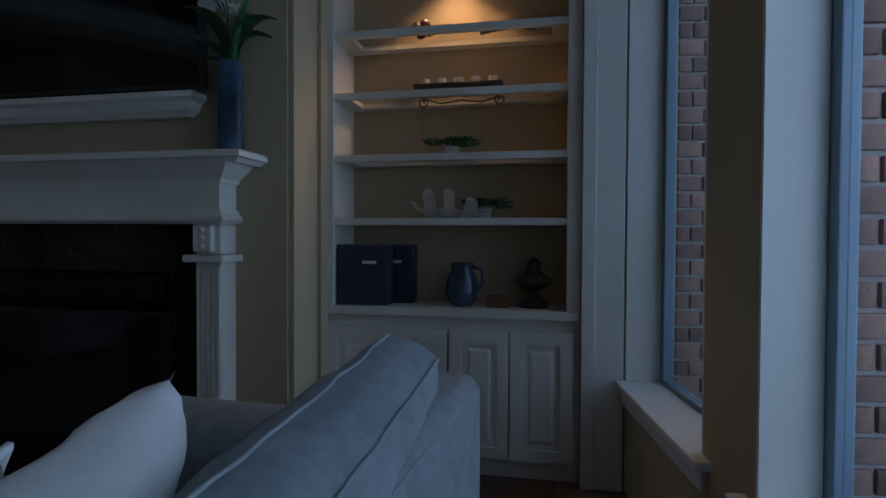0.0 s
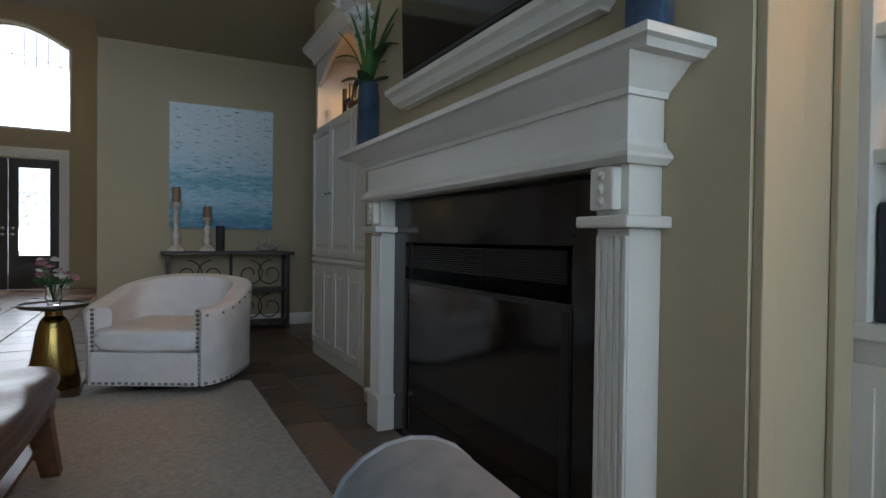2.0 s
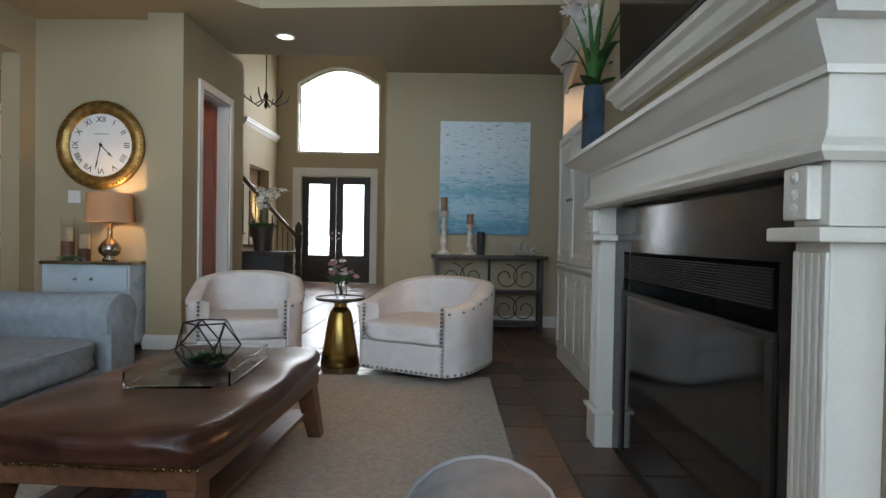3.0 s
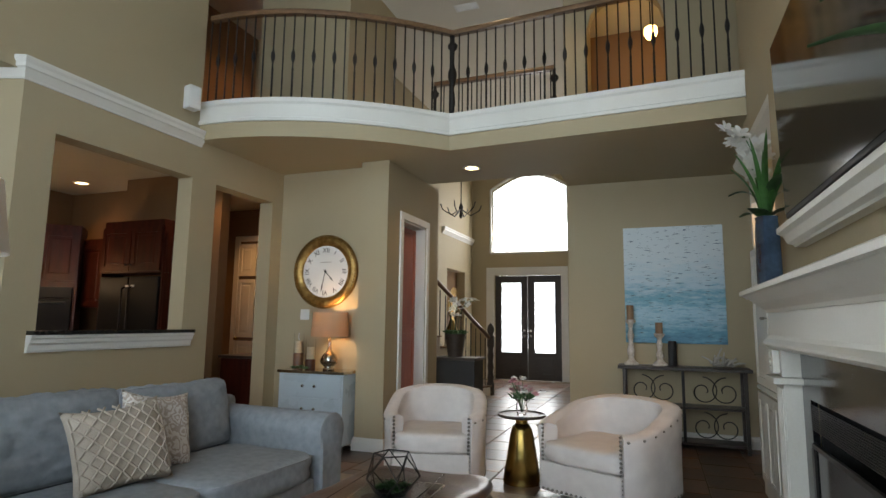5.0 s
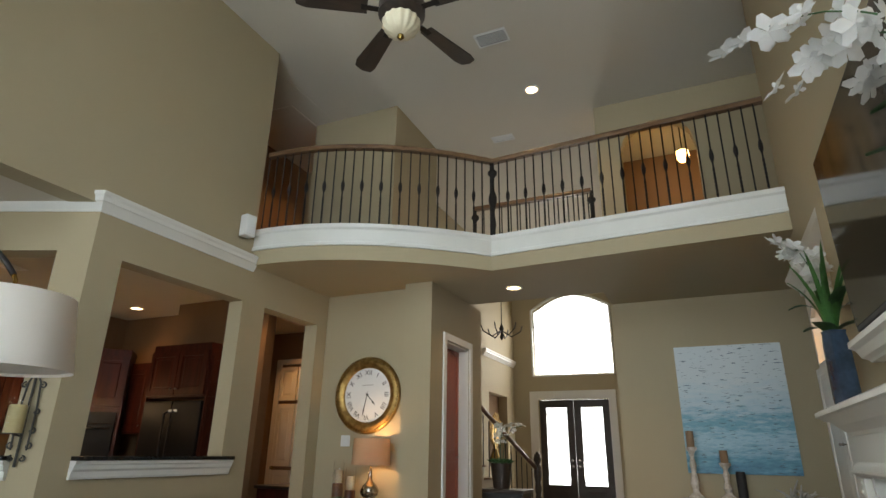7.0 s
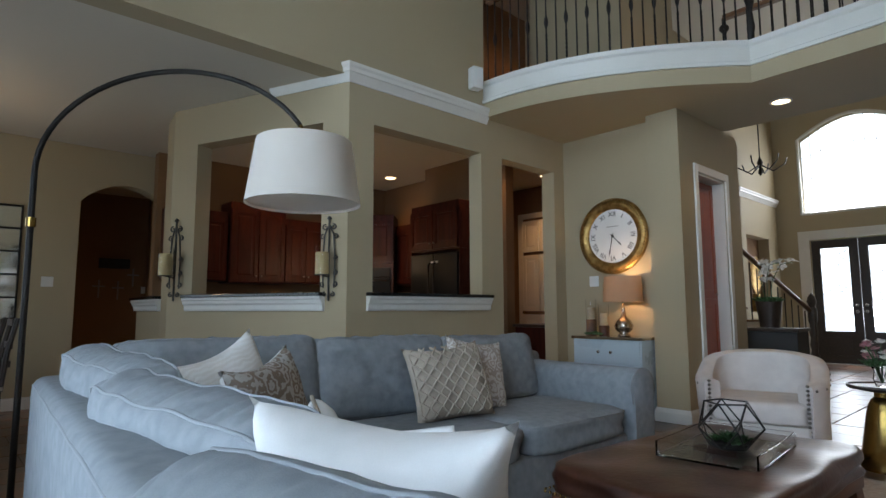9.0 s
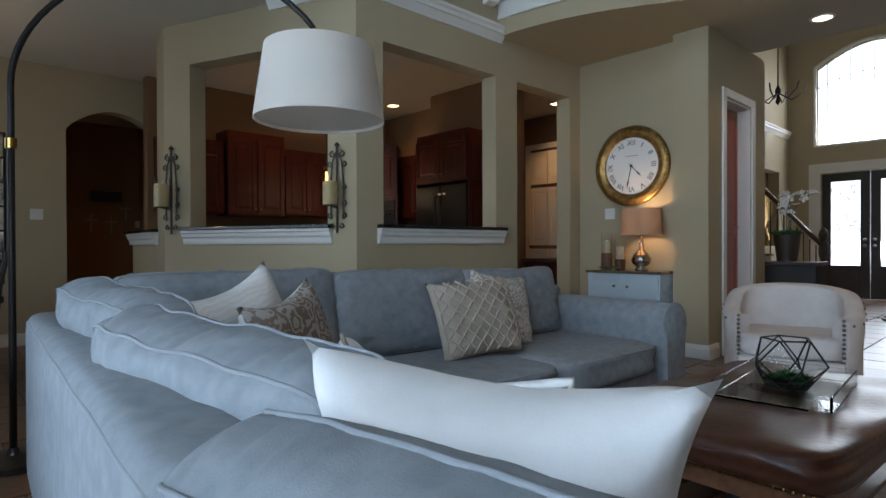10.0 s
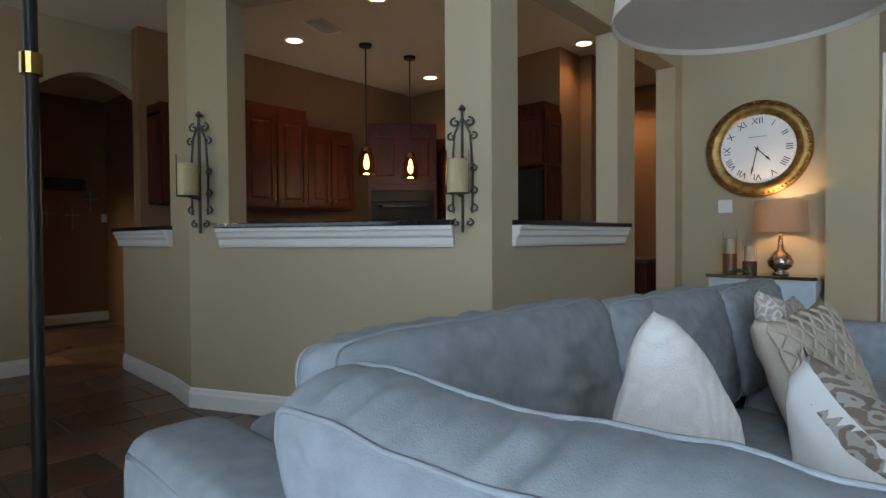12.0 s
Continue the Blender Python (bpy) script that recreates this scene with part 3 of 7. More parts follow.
part("top_rail", box(bm_(), -0.995, 2.925, 2.60, 0.135, 3.22, 2.748), M_CREAM, bk)
for z in (1.23, 1.54, 1.845, 2.145):
    bm = bm_()
    box(bm, -0.995, 2.938, z - 0.034, 0.135, 2.97, z, bev=0.003)
    box(bm, -0.995, 2.97, z - 0.03, -0.92, 3.22, z), box(bm, 0.06, 2.97, z - 0.03, 0.135, 3.22, z), box(bm, -0.92, 3.15, z - 0.03, 0.06, 3.22, z)
    sh = part("shelf", bm, M_CREAM, bk)
    pane = part("glass_panel", box(bm_(), -0.92, 2.97, z - 0.016, 0.06, 3.15, z - 0.002), M_GLASS, sh, "clear glass shelf panel")
    pane.visible_shadow = False


def raised_door(parent, x0, x1, z0, z1, y, mat, knob=None, name="door", depth=0.02, axis="y"):
    """A panelled door in the x-z plane whose face looks towards -y."""
    d = part(name, box(bm_(), x0, y - depth, z0, x1, y, z1, bev=0.003), mat, parent)
    w = min(0.055, (x1 - x0) * 0.2)
    bm = bm_()
    a, b, c, e = x0 + w, x1 - w, z0 + w, z1 - w
    outer = [(a, c), (b, c), (b, e), (a, e)]
    rings = []
    for inset, dy in ((0, 0.001), (0.008, 0.007), (0.016, 0.007), (0.042, -0.003)):
        rings.append([bm.verts.new((px + (inset if px == a else -inset), y - depth + dy - 0.002, pz + (inset if pz == c else -inset))) for px, pz in outer])
    for r0, r1 in zip(rings, rings[1:]):
        for i in range(4):
            bm.faces.new((r0[i], r0[(i + 1) % 4], r1[(i + 1) % 4], r1[i]))
    bm.faces.new(rings[-1])
    bmesh.ops.recalc_face_normals(bm, faces=bm.faces[:])
    bm2 = bm_()
    for fx0, fx1, fz0, fz1 in ((x0, a, z0, z1), (b, x1, z0, z1), (a, b, z0, c), (a, b, e, z1)):
        box(bm2, fx0, y - depth - 0.009, fz0, fx1, y - depth - 0.001, fz1)
    part("door_rail", bm2, mat, d)
    part("raised_panel", bm, mat, d)
    if knob:
        part("knob", lathe(bm_(), [(0.005, 0), (0.005, 0.012), (0.012, 0.018), (0.009, 0.028), (0, 0.03)], seg=12, m=pose(knob[0], y - depth - 0.009, knob[1], 90, 0, 0)), M_NICKEL, d, smooth=True)
    return d


for x0, x1 in ((-1.025, -0.725), (-0.718, -0.418), (-0.405, -0.125), (-0.118, 0.165)):
    raised_door(bk, x0, x1, 0.10, 0.70, 2.944, M_CREAM)
part("crown", sweep(bm_(), [(0, 2.70), (0.015, 2.70), (0.05, 2.77), (0.06, 2.80), (0, 2.80)], [(0.198, 2.925, 0), (-1.035, 2.925, 0)][::-1]), M_CREAM, bk)
case = thing("bookcase_casing", "white painted casing boards beside the bookcase", "trim", kind="structure")
for a in ((0.20, 2.902, 0, 0.262, 2.925, 2.75), (0.262, 2.912, 0, 0.385, 2.926, 2.75)):
    part("board", box(bm_(), *a, bev=0.004), M_TRIM, case)
for a in ((-1.038, 2.54, 0, -1.012, 2.60, 2.99), (-1.038, 2.60, 0, -1.022, 2.70, 2.99), (-1.038, 2.84, 0, -1.02, 2.924, 2.99)):
    part("board", box(bm_(), *a, bev=0.004), M_WALL, case)

# ---- tall cabinet beside the fireplace ----
cb = thing("media_cabinet", "cream built-in cabinet with panelled doors and an arched lit niche", "cabinet")
part("body", box(bm_(), -5.15, 2.645, 0.10, -3.556, 3.28, 1.945), M_CREAM, cb)
part("plinth", box(bm_(), -5.16, 2.63, 0.0, -3.556, 3.28, 0.10, bev=0.005), M_CREAM, cb)
part("waist_moulding", sweep(bm_(), [(0, 0.80), (0.02, 0.80), (0.03, 0.815), (0.02, 0.835), (0, 0.84)], [(-3.556, 2.645, 0), (-5.15, 2.645, 0), (-5.15, 3.27, 0)][::-1]), M_CREAM, cb)
for i in range(5):
    x = -5.14 + 0.315 * i
    raised_door(cb, x, x + 0.305, 0.115, 0.785, 2.644, M_CREAM, name="lower_door")
for i in range(3):
    x = -5.14 + 0.525 * i
    raised_door(cb, x, x + 0.515, 0.85, 1.90, 2.644, M_CREAM, (x + (0.47 if i % 2 == 0 else 0.045), 1.35), name="upper_door")
part("niche_top", box(bm_(), -5.15, 2.62, 2.56, -3.556, 3.28, 2.615), M_CREAM, cb)
part("niche_side", box(bm_(), -5.15, 2.64, 1.947, -5.10, 3.28, 2.56), M_CREAM, cb)
part("niche_side", box(bm_(), -3.62, 2.64, 1.947, -3.556, 3.28, 2.56), M_CREAM, cb)
part("niche_back", box(bm_(), -5.10, 3.26, 1.947, -3.62, 3.28, 2.56), M_KWALL, cb)
bm = bm_()
pts = [(-5.10 + 1.48 * i / 20, 2.30 + 0.2 * math.sin(math.pi * i / 20)) for i in range(21)]
for (xa, za), (xb, zb) in zip(pts, pts[1:]):
    vs = [bm.verts.new(p) for p in ((xa, 2.64, za), (xb, 2.64, zb), (xb, 2.64, 2.56), (xa, 2.64, 2.56), (xa, 2.67, za), (xb, 2.67, zb), (xb, 2.67, 2.56), (xa, 2.67, 2.56))]
    for q in ((0, 1, 2, 3), (7, 6, 5, 4), (0, 4, 5, 1)):
        bm.faces.new([vs[k] for k in q])
bmesh.ops.recalc_face_normals(bm, faces=bm.faces[:])
part("arched_rail", bm, M_CREAM, cb)
part("crown", sweep(bm_(), [(0, 2.50), (0.02, 2.50), (0.025, 2.54), (0.09, 2.62), (0.10, 2.66), (0, 2.66)], [(-3.556, 2.638, 0), (-5.15, 2.638, 0), (-5.15, 3.27, 0)][::-1]), M_CREAM, cb)

# ---- sectional sofa ----
SL = pose(-0.34, -1.43, 0, 0, 0, 86.3)
sofa = thing("sectional_sofa", "large blue-grey upholstered corner sofa with piped loose cushions on the rug", "sofa", SL)


def rbox(b, bev, seg=4):
    return box(bm_(), *b, bev=bev, seg=seg)


bf = part("back_frame", rbox((0.0, -0.03, 0.10, 3.27, 0.17, 0.775), 0.07), M_SOFA, sofa, smooth=50)
part("piping", tube(bm_(), [(0.05 + 3.17 * k / 40, -0.022, 0.738 + 0.002 * math.sin(k)) for k in range(41)], 0.0055, 6), M_PIPE, bf, smooth=True)
part("back_frame", rbox((0.004, 0.194, 0.10, 0.19, 3.10, 0.75), 0.055), M_SOFA, sofa, smooth=50)
part("seat_base", rbox((0.19, 0.17, 0.07, 3.01, 0.90, 0.30), 0.02), M_SOFA, sofa, smooth=50)
part("seat_base", rbox((0.194, 1.024, 0.07, 1.05, 2.90, 0.30), 0.02), M_SOFA, sofa, smooth=50)


def rolled_arm(parent, m, length):
    """An arm along x from 0, rolled over at the top, outer side at -y."""
    prof = [(-0.12, 0.08), (0.09, 0.08), (0.10, 0.48)]
    for i in range(13):
        a = radians(-20 + 220 * i / 12)
        prof.append((-0.01 + 0.13 * math.cos(a), 0.575 + 0.115 * math.sin(a)))
    prof.append((-0.12, 0.48))
    bm = bm_()
    rings = []
    for x, s in ((0, 1.0), (length - 0.03, 1.0), (length - 0.008, 0.985), (length, 0.93)):
        c = Vector((0, -0.01, 0.38))
        rings.append([bm.verts.new(c + Vector((x, 0, 0)) + (Vector((0, y, z)) - c) * s) for y, z in prof])
    for a, b in zip(rings, rings[1:]):
        for i in range(len(prof)):
            j = (i + 1) % len(prof)
            bm.faces.new((a[i], a[j], b[j], b[i]))
    bm.faces.new(rings[0]), bm.faces.new(rings[-1][::-1])
    bmesh.ops.recalc_face_normals(bm, faces=bm.faces[:])
    arm = part("arm", bm, M_SOFA, parent, smooth=50, m=m)
    part("piping", tube(bm_(), [(length - 0.012, y * 0.99, 0.38 + (z - 0.38) * 0.99) for y, z in prof[2:]], 0.006, 6), M_PIPE, arm, smooth=True)


rolled_arm(sofa, Matrix.Translation((3.09, 0.05, -0.015)) @ pose(0, 0, 0, 0, 0, 90), 0.89)
rolled_arm(sofa, Matrix.Translation((0.05, 3.02, 0)) @ Matrix.Diagonal((1, -1, 1, 1)), 1.04)


def seat_cushion(x0, y0, x1, y1, seed):
    c = part("seat_cushion", boxcushion(bm_(), x1 - x0 - 0.012, 0.19, y1 - y0 - 0.012, pose((x0 + x1) / 2, (y0 + y1) / 2, 0.285), puff=0.0, seed=seed), M_SOFA, sofa, smooth=True)
    w, d = (x1 - x0) / 2 - 0.012, (y1 - y0) / 2 - 0.012
    loop = []
    for i in range(41):
        a = 2 * math.pi * i / 40
        k = (abs(math.cos(a)) ** 9 + abs(math.sin(a)) ** 9) ** (-1 / 9)
        loop.append(((x0 + x1) / 2 + w * k * math.cos(a), (y0 + y1) / 2 + d * k * math.sin(a), 0.448))
    part("piping", tube(bm_(), loop, 0.006, 6), M_PIPE, c, smooth=True)


seat_cushion(1.08, 0.32, 2.05, 0.93, 3), seat_cushion(2.05, 0.32, 3.02, 0.93, 4)
seat_cushion(0.34, 0.34, 1.08, 1.08, 5), seat_cushion(0.34, 1.08, 1.10, 2.0, 6), seat_cushion(0.34, 2.0, 1.10, 2.89, 7)


def back_cushion(m, w, h, d, seed, sag=0.0, n=56, bands=8):
    """A loose boxed back cushion: two swelling panels joined by a gathered boxing strip, piped along both seams."""
    e, bulge = 12, 0.055

    def outline(u, v):
        big = max(abs(u), abs(v), 1e-6)
        k = max(abs(u / big) ** e + abs(v / big) ** e, 1.0) ** (-1 / e)
        x, z = u * k * w / 2, v * k * h / 2
        droop = sag * h * (0.05 + 0.05 * noise.noise(Vector((u * 1.6 + seed, seed * 0.7, 0)))) * max(v, 0) * (1 - u * u)
        ripple = 0.010 * noise.noise(Vector((u * 4.0 + seed * 1.3, 2.0 * seed, 0.5))) * max(v, 0)
        return x, h / 2 + z - droop + ripple

    bm, panels = bm_(), {}
    for side in (-1, 1):
        grid = {}
        for a in range(n + 1):
            for b in range(n + 1):
                u, v = 2 * a / n - 1, 2 * b / n - 1
                x, z = outline(u, v)
                full = ((1 - u ** 4) * (1 - v ** 4)) ** 0.6
                lump = 1 + 0.35 * noise.noise(Vector((u * 1.5 + seed * 2.1, v * 1.5, side + seed)))
                crease = 0.006 * noise.noise(Vector((u * 6 + seed, v * 6, side * 3.0))) + 0.0025 * noise.noise(Vector((u * 20, v * 9 + seed, side)))
                seam = 0.007 * noise.noise(Vector((u * 5 + seed, v * 5, 4.0 + side)))
                grid[a, b] = bm.verts.new((x, side * (d / 2 + bulge * full * lump + crease * full) + seam, z))
        for a in range(n):
            for b in range(n):
                q = (grid[a, b], grid[a + 1, b], grid[a + 1, b + 1], grid[a, b + 1])
                bm.faces.new(q if side < 0 else q[::-1])
        panels[side] = grid
    ring = [(a, 0) for a in range(n)] + [(n, b) for b in range(n)] + [(a, n) for a in range(n, 0, -1)] + [(0, b) for b in range(n, 0, -1)]
    strips = []
    for a, b in ring:
        p, q = panels[-1][a, b].co, panels[1][a, b].co
        out = Vector((p.x / (w / 2), 0, (p.z - h / 2) / (h / 2)))
        out = Vector((out.x ** 5, 0, out.z ** 5)).normalized()
        along_ = p.x if b in (0, n) else p.z
        strip = [panels[-1][a, b]]
        for k in range(1, bands):
            t = k / bands
            gather = math.sin(along_ * 105 + 2.6 * noise.noise(Vector((along_ * 5, t * 1.5, seed))) + 0.9 * (t - 0.5))
            deep = 0.0095 * gather * (0.25 + abs(noise.noise(Vector((along_ * 9, seed, 1.0)))) * 1.6)
            strip.append(bm.verts.new(p.lerp(q, t) + out * (0.012 * math.sin(math.pi * t) + deep * math.sin(math.pi * t) ** 0.6)))
        strip.append(panels[1][a, b])
        strips.append(strip)
    for a in range(len(strips)):
        p, q = strips[a], strips[(a + 1) % len(strips)]
        for k in range(bands):
            bm.faces.new((p[k], p[k + 1], q[k + 1], q[k]))
    bmesh.ops.recalc_face_normals(bm, faces=bm.faces[:])
    seams = [[panels[side][a, b].co.copy() for a, b in ring] for side in (-1, 1)]
    c = part("back_cushion", bm, M_SOFA, sofa, smooth=True, m=m)
    for loop in seams:
        part("piping", tube(bm_(), loop[::2] + loop[:1], 0.0042, 6), M_PIPE, c, smooth=True)


for i, (x0, x1) in enumerate(((0.38, 1.17), (1.18, 2.06), (2.15, 3.05))):
    back_cushion(Matrix.Translation(((x0 + x1) / 2, (0.27, 0.29, 0.25)[i], (0.445, 0.435, 0.425)[i])) @ pose(0, 0, 0, 0, 0, 180 + (8, 11, 4)[i]) @ pose(0, 0, 0, -(15, 15, 24)[i], (-3, -2, 4)[i], 0), x1 - x0, (0.47, 0.44, 0.475)[i], (0.135, 0.14, 0.13)[i], 11 + i, 0.6)
for i, (y0, y1) in enumerate(((0.24, 1.21), (1.21, 2.07), (2.07, 2.90))):
    back_cushion(Matrix.Translation((0.29, (y0 + y1) / 2, 0.455)) @ pose(0, 0, 0, 0, 0, 90 + (1, -1, 2)[i]) @ pose(0, 0, 0, -12, 0, 0), y1 - y0, (0.47, 0.45, 0.43)[i], 0.125, 21 + i, 0.4)
for x, y in ((0.1, 0.1), (3.18, 0.08), (3.13, 0.85), (0.1, 3.0), (0.95, 3.0), (0.98, 0.98)):
    part("foot", lathe(bm_(), [(0.025, 0), (0.035, 0.1)], at=(x, y, 0.0), seg=12), M_DARKWOOD, sofa)


# ---- throw pillows ----
def patterned(name, base, ink, kind):
    """Cloth with a woven motif: rings of flowers, a raised lattice or pleats."""
    m = material(name, base, [c * 0.88 for c in base], 0.88, size=9, fine=260, bump=0.12, spec=0.15)
    n, l = m.node_tree.nodes, m.node_tree.links
    p, tc = n["Principled BSDF"], n["Texture Coordinate"]
    src = p.inputs["Base Color"].links[0].from_socket
    mix = n.new("ShaderNodeMix")
    mix.data_type = "RGBA"
    mix.inputs[7].default_value = (*ink, 1)
    if kind == "floral":
        v, ns, r = n.new("ShaderNodeTexVoronoi"), n.new("ShaderNodeTexNoise"), n.new("ShaderNodeValToRGB")
        v.inputs["Scale"].default_value, ns.inputs["Scale"].default_value = 15, 34
        wv = n.new("ShaderNodeMath")
        wv.operation = "MULTIPLY_ADD"
        wv.inputs[1].default_value = 0.6
        l.new(tc.outputs["Object"], v.inputs[0]), l.new(tc.outputs["Object"], ns.inputs[0])
        l.new(ns.outputs[0], wv.inputs[0]), l.new(v.outputs[0], wv.inputs[2])
        s = n.new("ShaderNodeMath")
        s.operation = "PINGPONG"
        s.inputs[1].default_value = 0.16
        l.new(wv.outputs[0], s.inputs[0])
        r.color_ramp.elements[0].position, r.color_ramp.elements[1].position = 0.075, 0.095
        l.new(s.outputs[0], r.inputs[0]), l.new(r.outputs[0], mix.inputs[0])
    else:
        w = n.new("ShaderNodeTexWave")
        w.inputs["Scale"].default_value, w.inputs["Distortion"].default_value = 16, 7
        w.bands_direction = "Z"
        l.new(tc.outputs["Object"], w.inputs[0]), l.new(w.outputs[0], mix.inputs[0])
    l.new(src, mix.inputs[6]), l.new(mix.outputs[2], p.inputs["Base Color"])
    return m


M_FLORAL = patterned("floral_taupe_cloth", (0.21, 0.165, 0.13), (0.37, 0.345, 0.31), "floral")
M_FLORALW = patterned("floral_white_cloth", (0.58, 0.54, 0.49), (0.36, 0.31, 0.27), "floral")
M_RIPPLE = patterned("ripple_white_cloth", (0.74, 0.72, 0.69), (0.64, 0.61, 0.57), "pleat")


def throw_pillow(label, x, y, z, rz, lean, roll, w, h, d, mat, seed, piping=None, lattice=False, pinch=0.10):
    t = thing("throw_pillow", label, "pillow", pose(x, y, z, 0, 0, rz) @ pose(0, 0, 0, -lean, roll, 0), "pillows on the sofa")
    part("cover", pillow(bm_(), w, h, d, n=20, seed=seed, pinch=pinch, sag=0.015), mat, t, smooth=True)
    if piping:
        n, loop = 20, []
        for k in range(4 * n + 1):
            e, f = divmod(k, n)
            u = 2 * f / n - 1
            uu, vv = [(u, -1), (1, u), (-u, 1), (-1, -u), (-1, -1)][e]
            loop.append((uu * w / 2 * (1 - pinch * (1 - vv * vv) * abs(uu) ** 3), 0, h / 2 + vv * h / 2 * (1 - pinch * (1 - uu * uu) * abs(vv) ** 3) - 0.015 * max(vv, 0) * (1 - uu * uu)))
        part("piping", tube(bm_(), loop, 0.008, 6), piping, t, smooth=True)
    if lattice:
        for s in (-1, 1):
            for k in range(-5, 6):
                pts = []
                for i in range(29):
                    v = -0.92 + 1.84 * i / 28
                    u = k * 0.3 + s * 0.14 * (2 * abs((v * 3.0 + 100) % 2 - 1) - 1)
                    if abs(u) < 0.94:
                        full = max((1 - u ** 4) * (1 - v ** 4), 0) ** 0.55
                        pts.append((u * w / 2 * 0.97, -d / 2 * full * 1.05 - 0.002, h / 2 + v * h / 2 * 0.96))
                if len(pts) > 8:
                    part("pleat", tube(bm_(), pts, 0.006, 5), mat, t, smooth=True)
    return t


throw_pillow("square white cotton pillow with rippled texture leaning in the sofa corner", -0.95, -0.61, 0.47, 199, 15, -16, 0.47, 0.48, 0.18, M_RIPPLE, 31, pinch=0.16)
fl = throw_pillow("square taupe pillow with pale floral medallions on the sofa", -1.00, -0.36, 0.465, 211, 15, -9, 0.42, 0.44, 0.15, M_FLORAL, 32, pinch=0.14)
part("back_cover", pillow(bm_(), 0.415, 0.435, 0.15, n=16, seed=32, pinch=0.14, sag=0.015), M_WHITEFAB, fl, "plain white back", smooth=True, m=Matrix.Translation((0, 0.012, 0.002)))
throw_pillow("small ivory pillow with piped edge lying on the sofa seat", -1.13, -0.20, 0.465, 236, 24, 18, 0.30, 0.27, 0.12, M_WHITEFAB, 33, M_TAUPE)
throw_pillow("square taupe pillow with a pleated diamond lattice on the sofa", -2.10, -0.58, 0.465, 166, 22, -4, 0.48, 0.43, 0.15, M_TAUPE, 34, lattice=True)
throw_pillow("white pillow with brown floral print behind the lattice pillow", -2.42, -0.72, 0.465, 174, 18, 8, 0.44, 0.44, 0.13, M_FLORALW, 35)
throw_pillow("white cotton pillow with pointed corners on the sofa seat", -0.60, 0.86, 0.465, -71, 18, 0, 0.52, 0.465, 0.18, M_WHITEFAB, 36, pinch=0.20)
throw_pillow("beige pillow with white piped edge beside the white pillow", -0.66, 0.65, 0.465, -71, 16, 0, 0.50, 0.40, 0.12, M_TAUPE, 37, M_WHITEFAB)


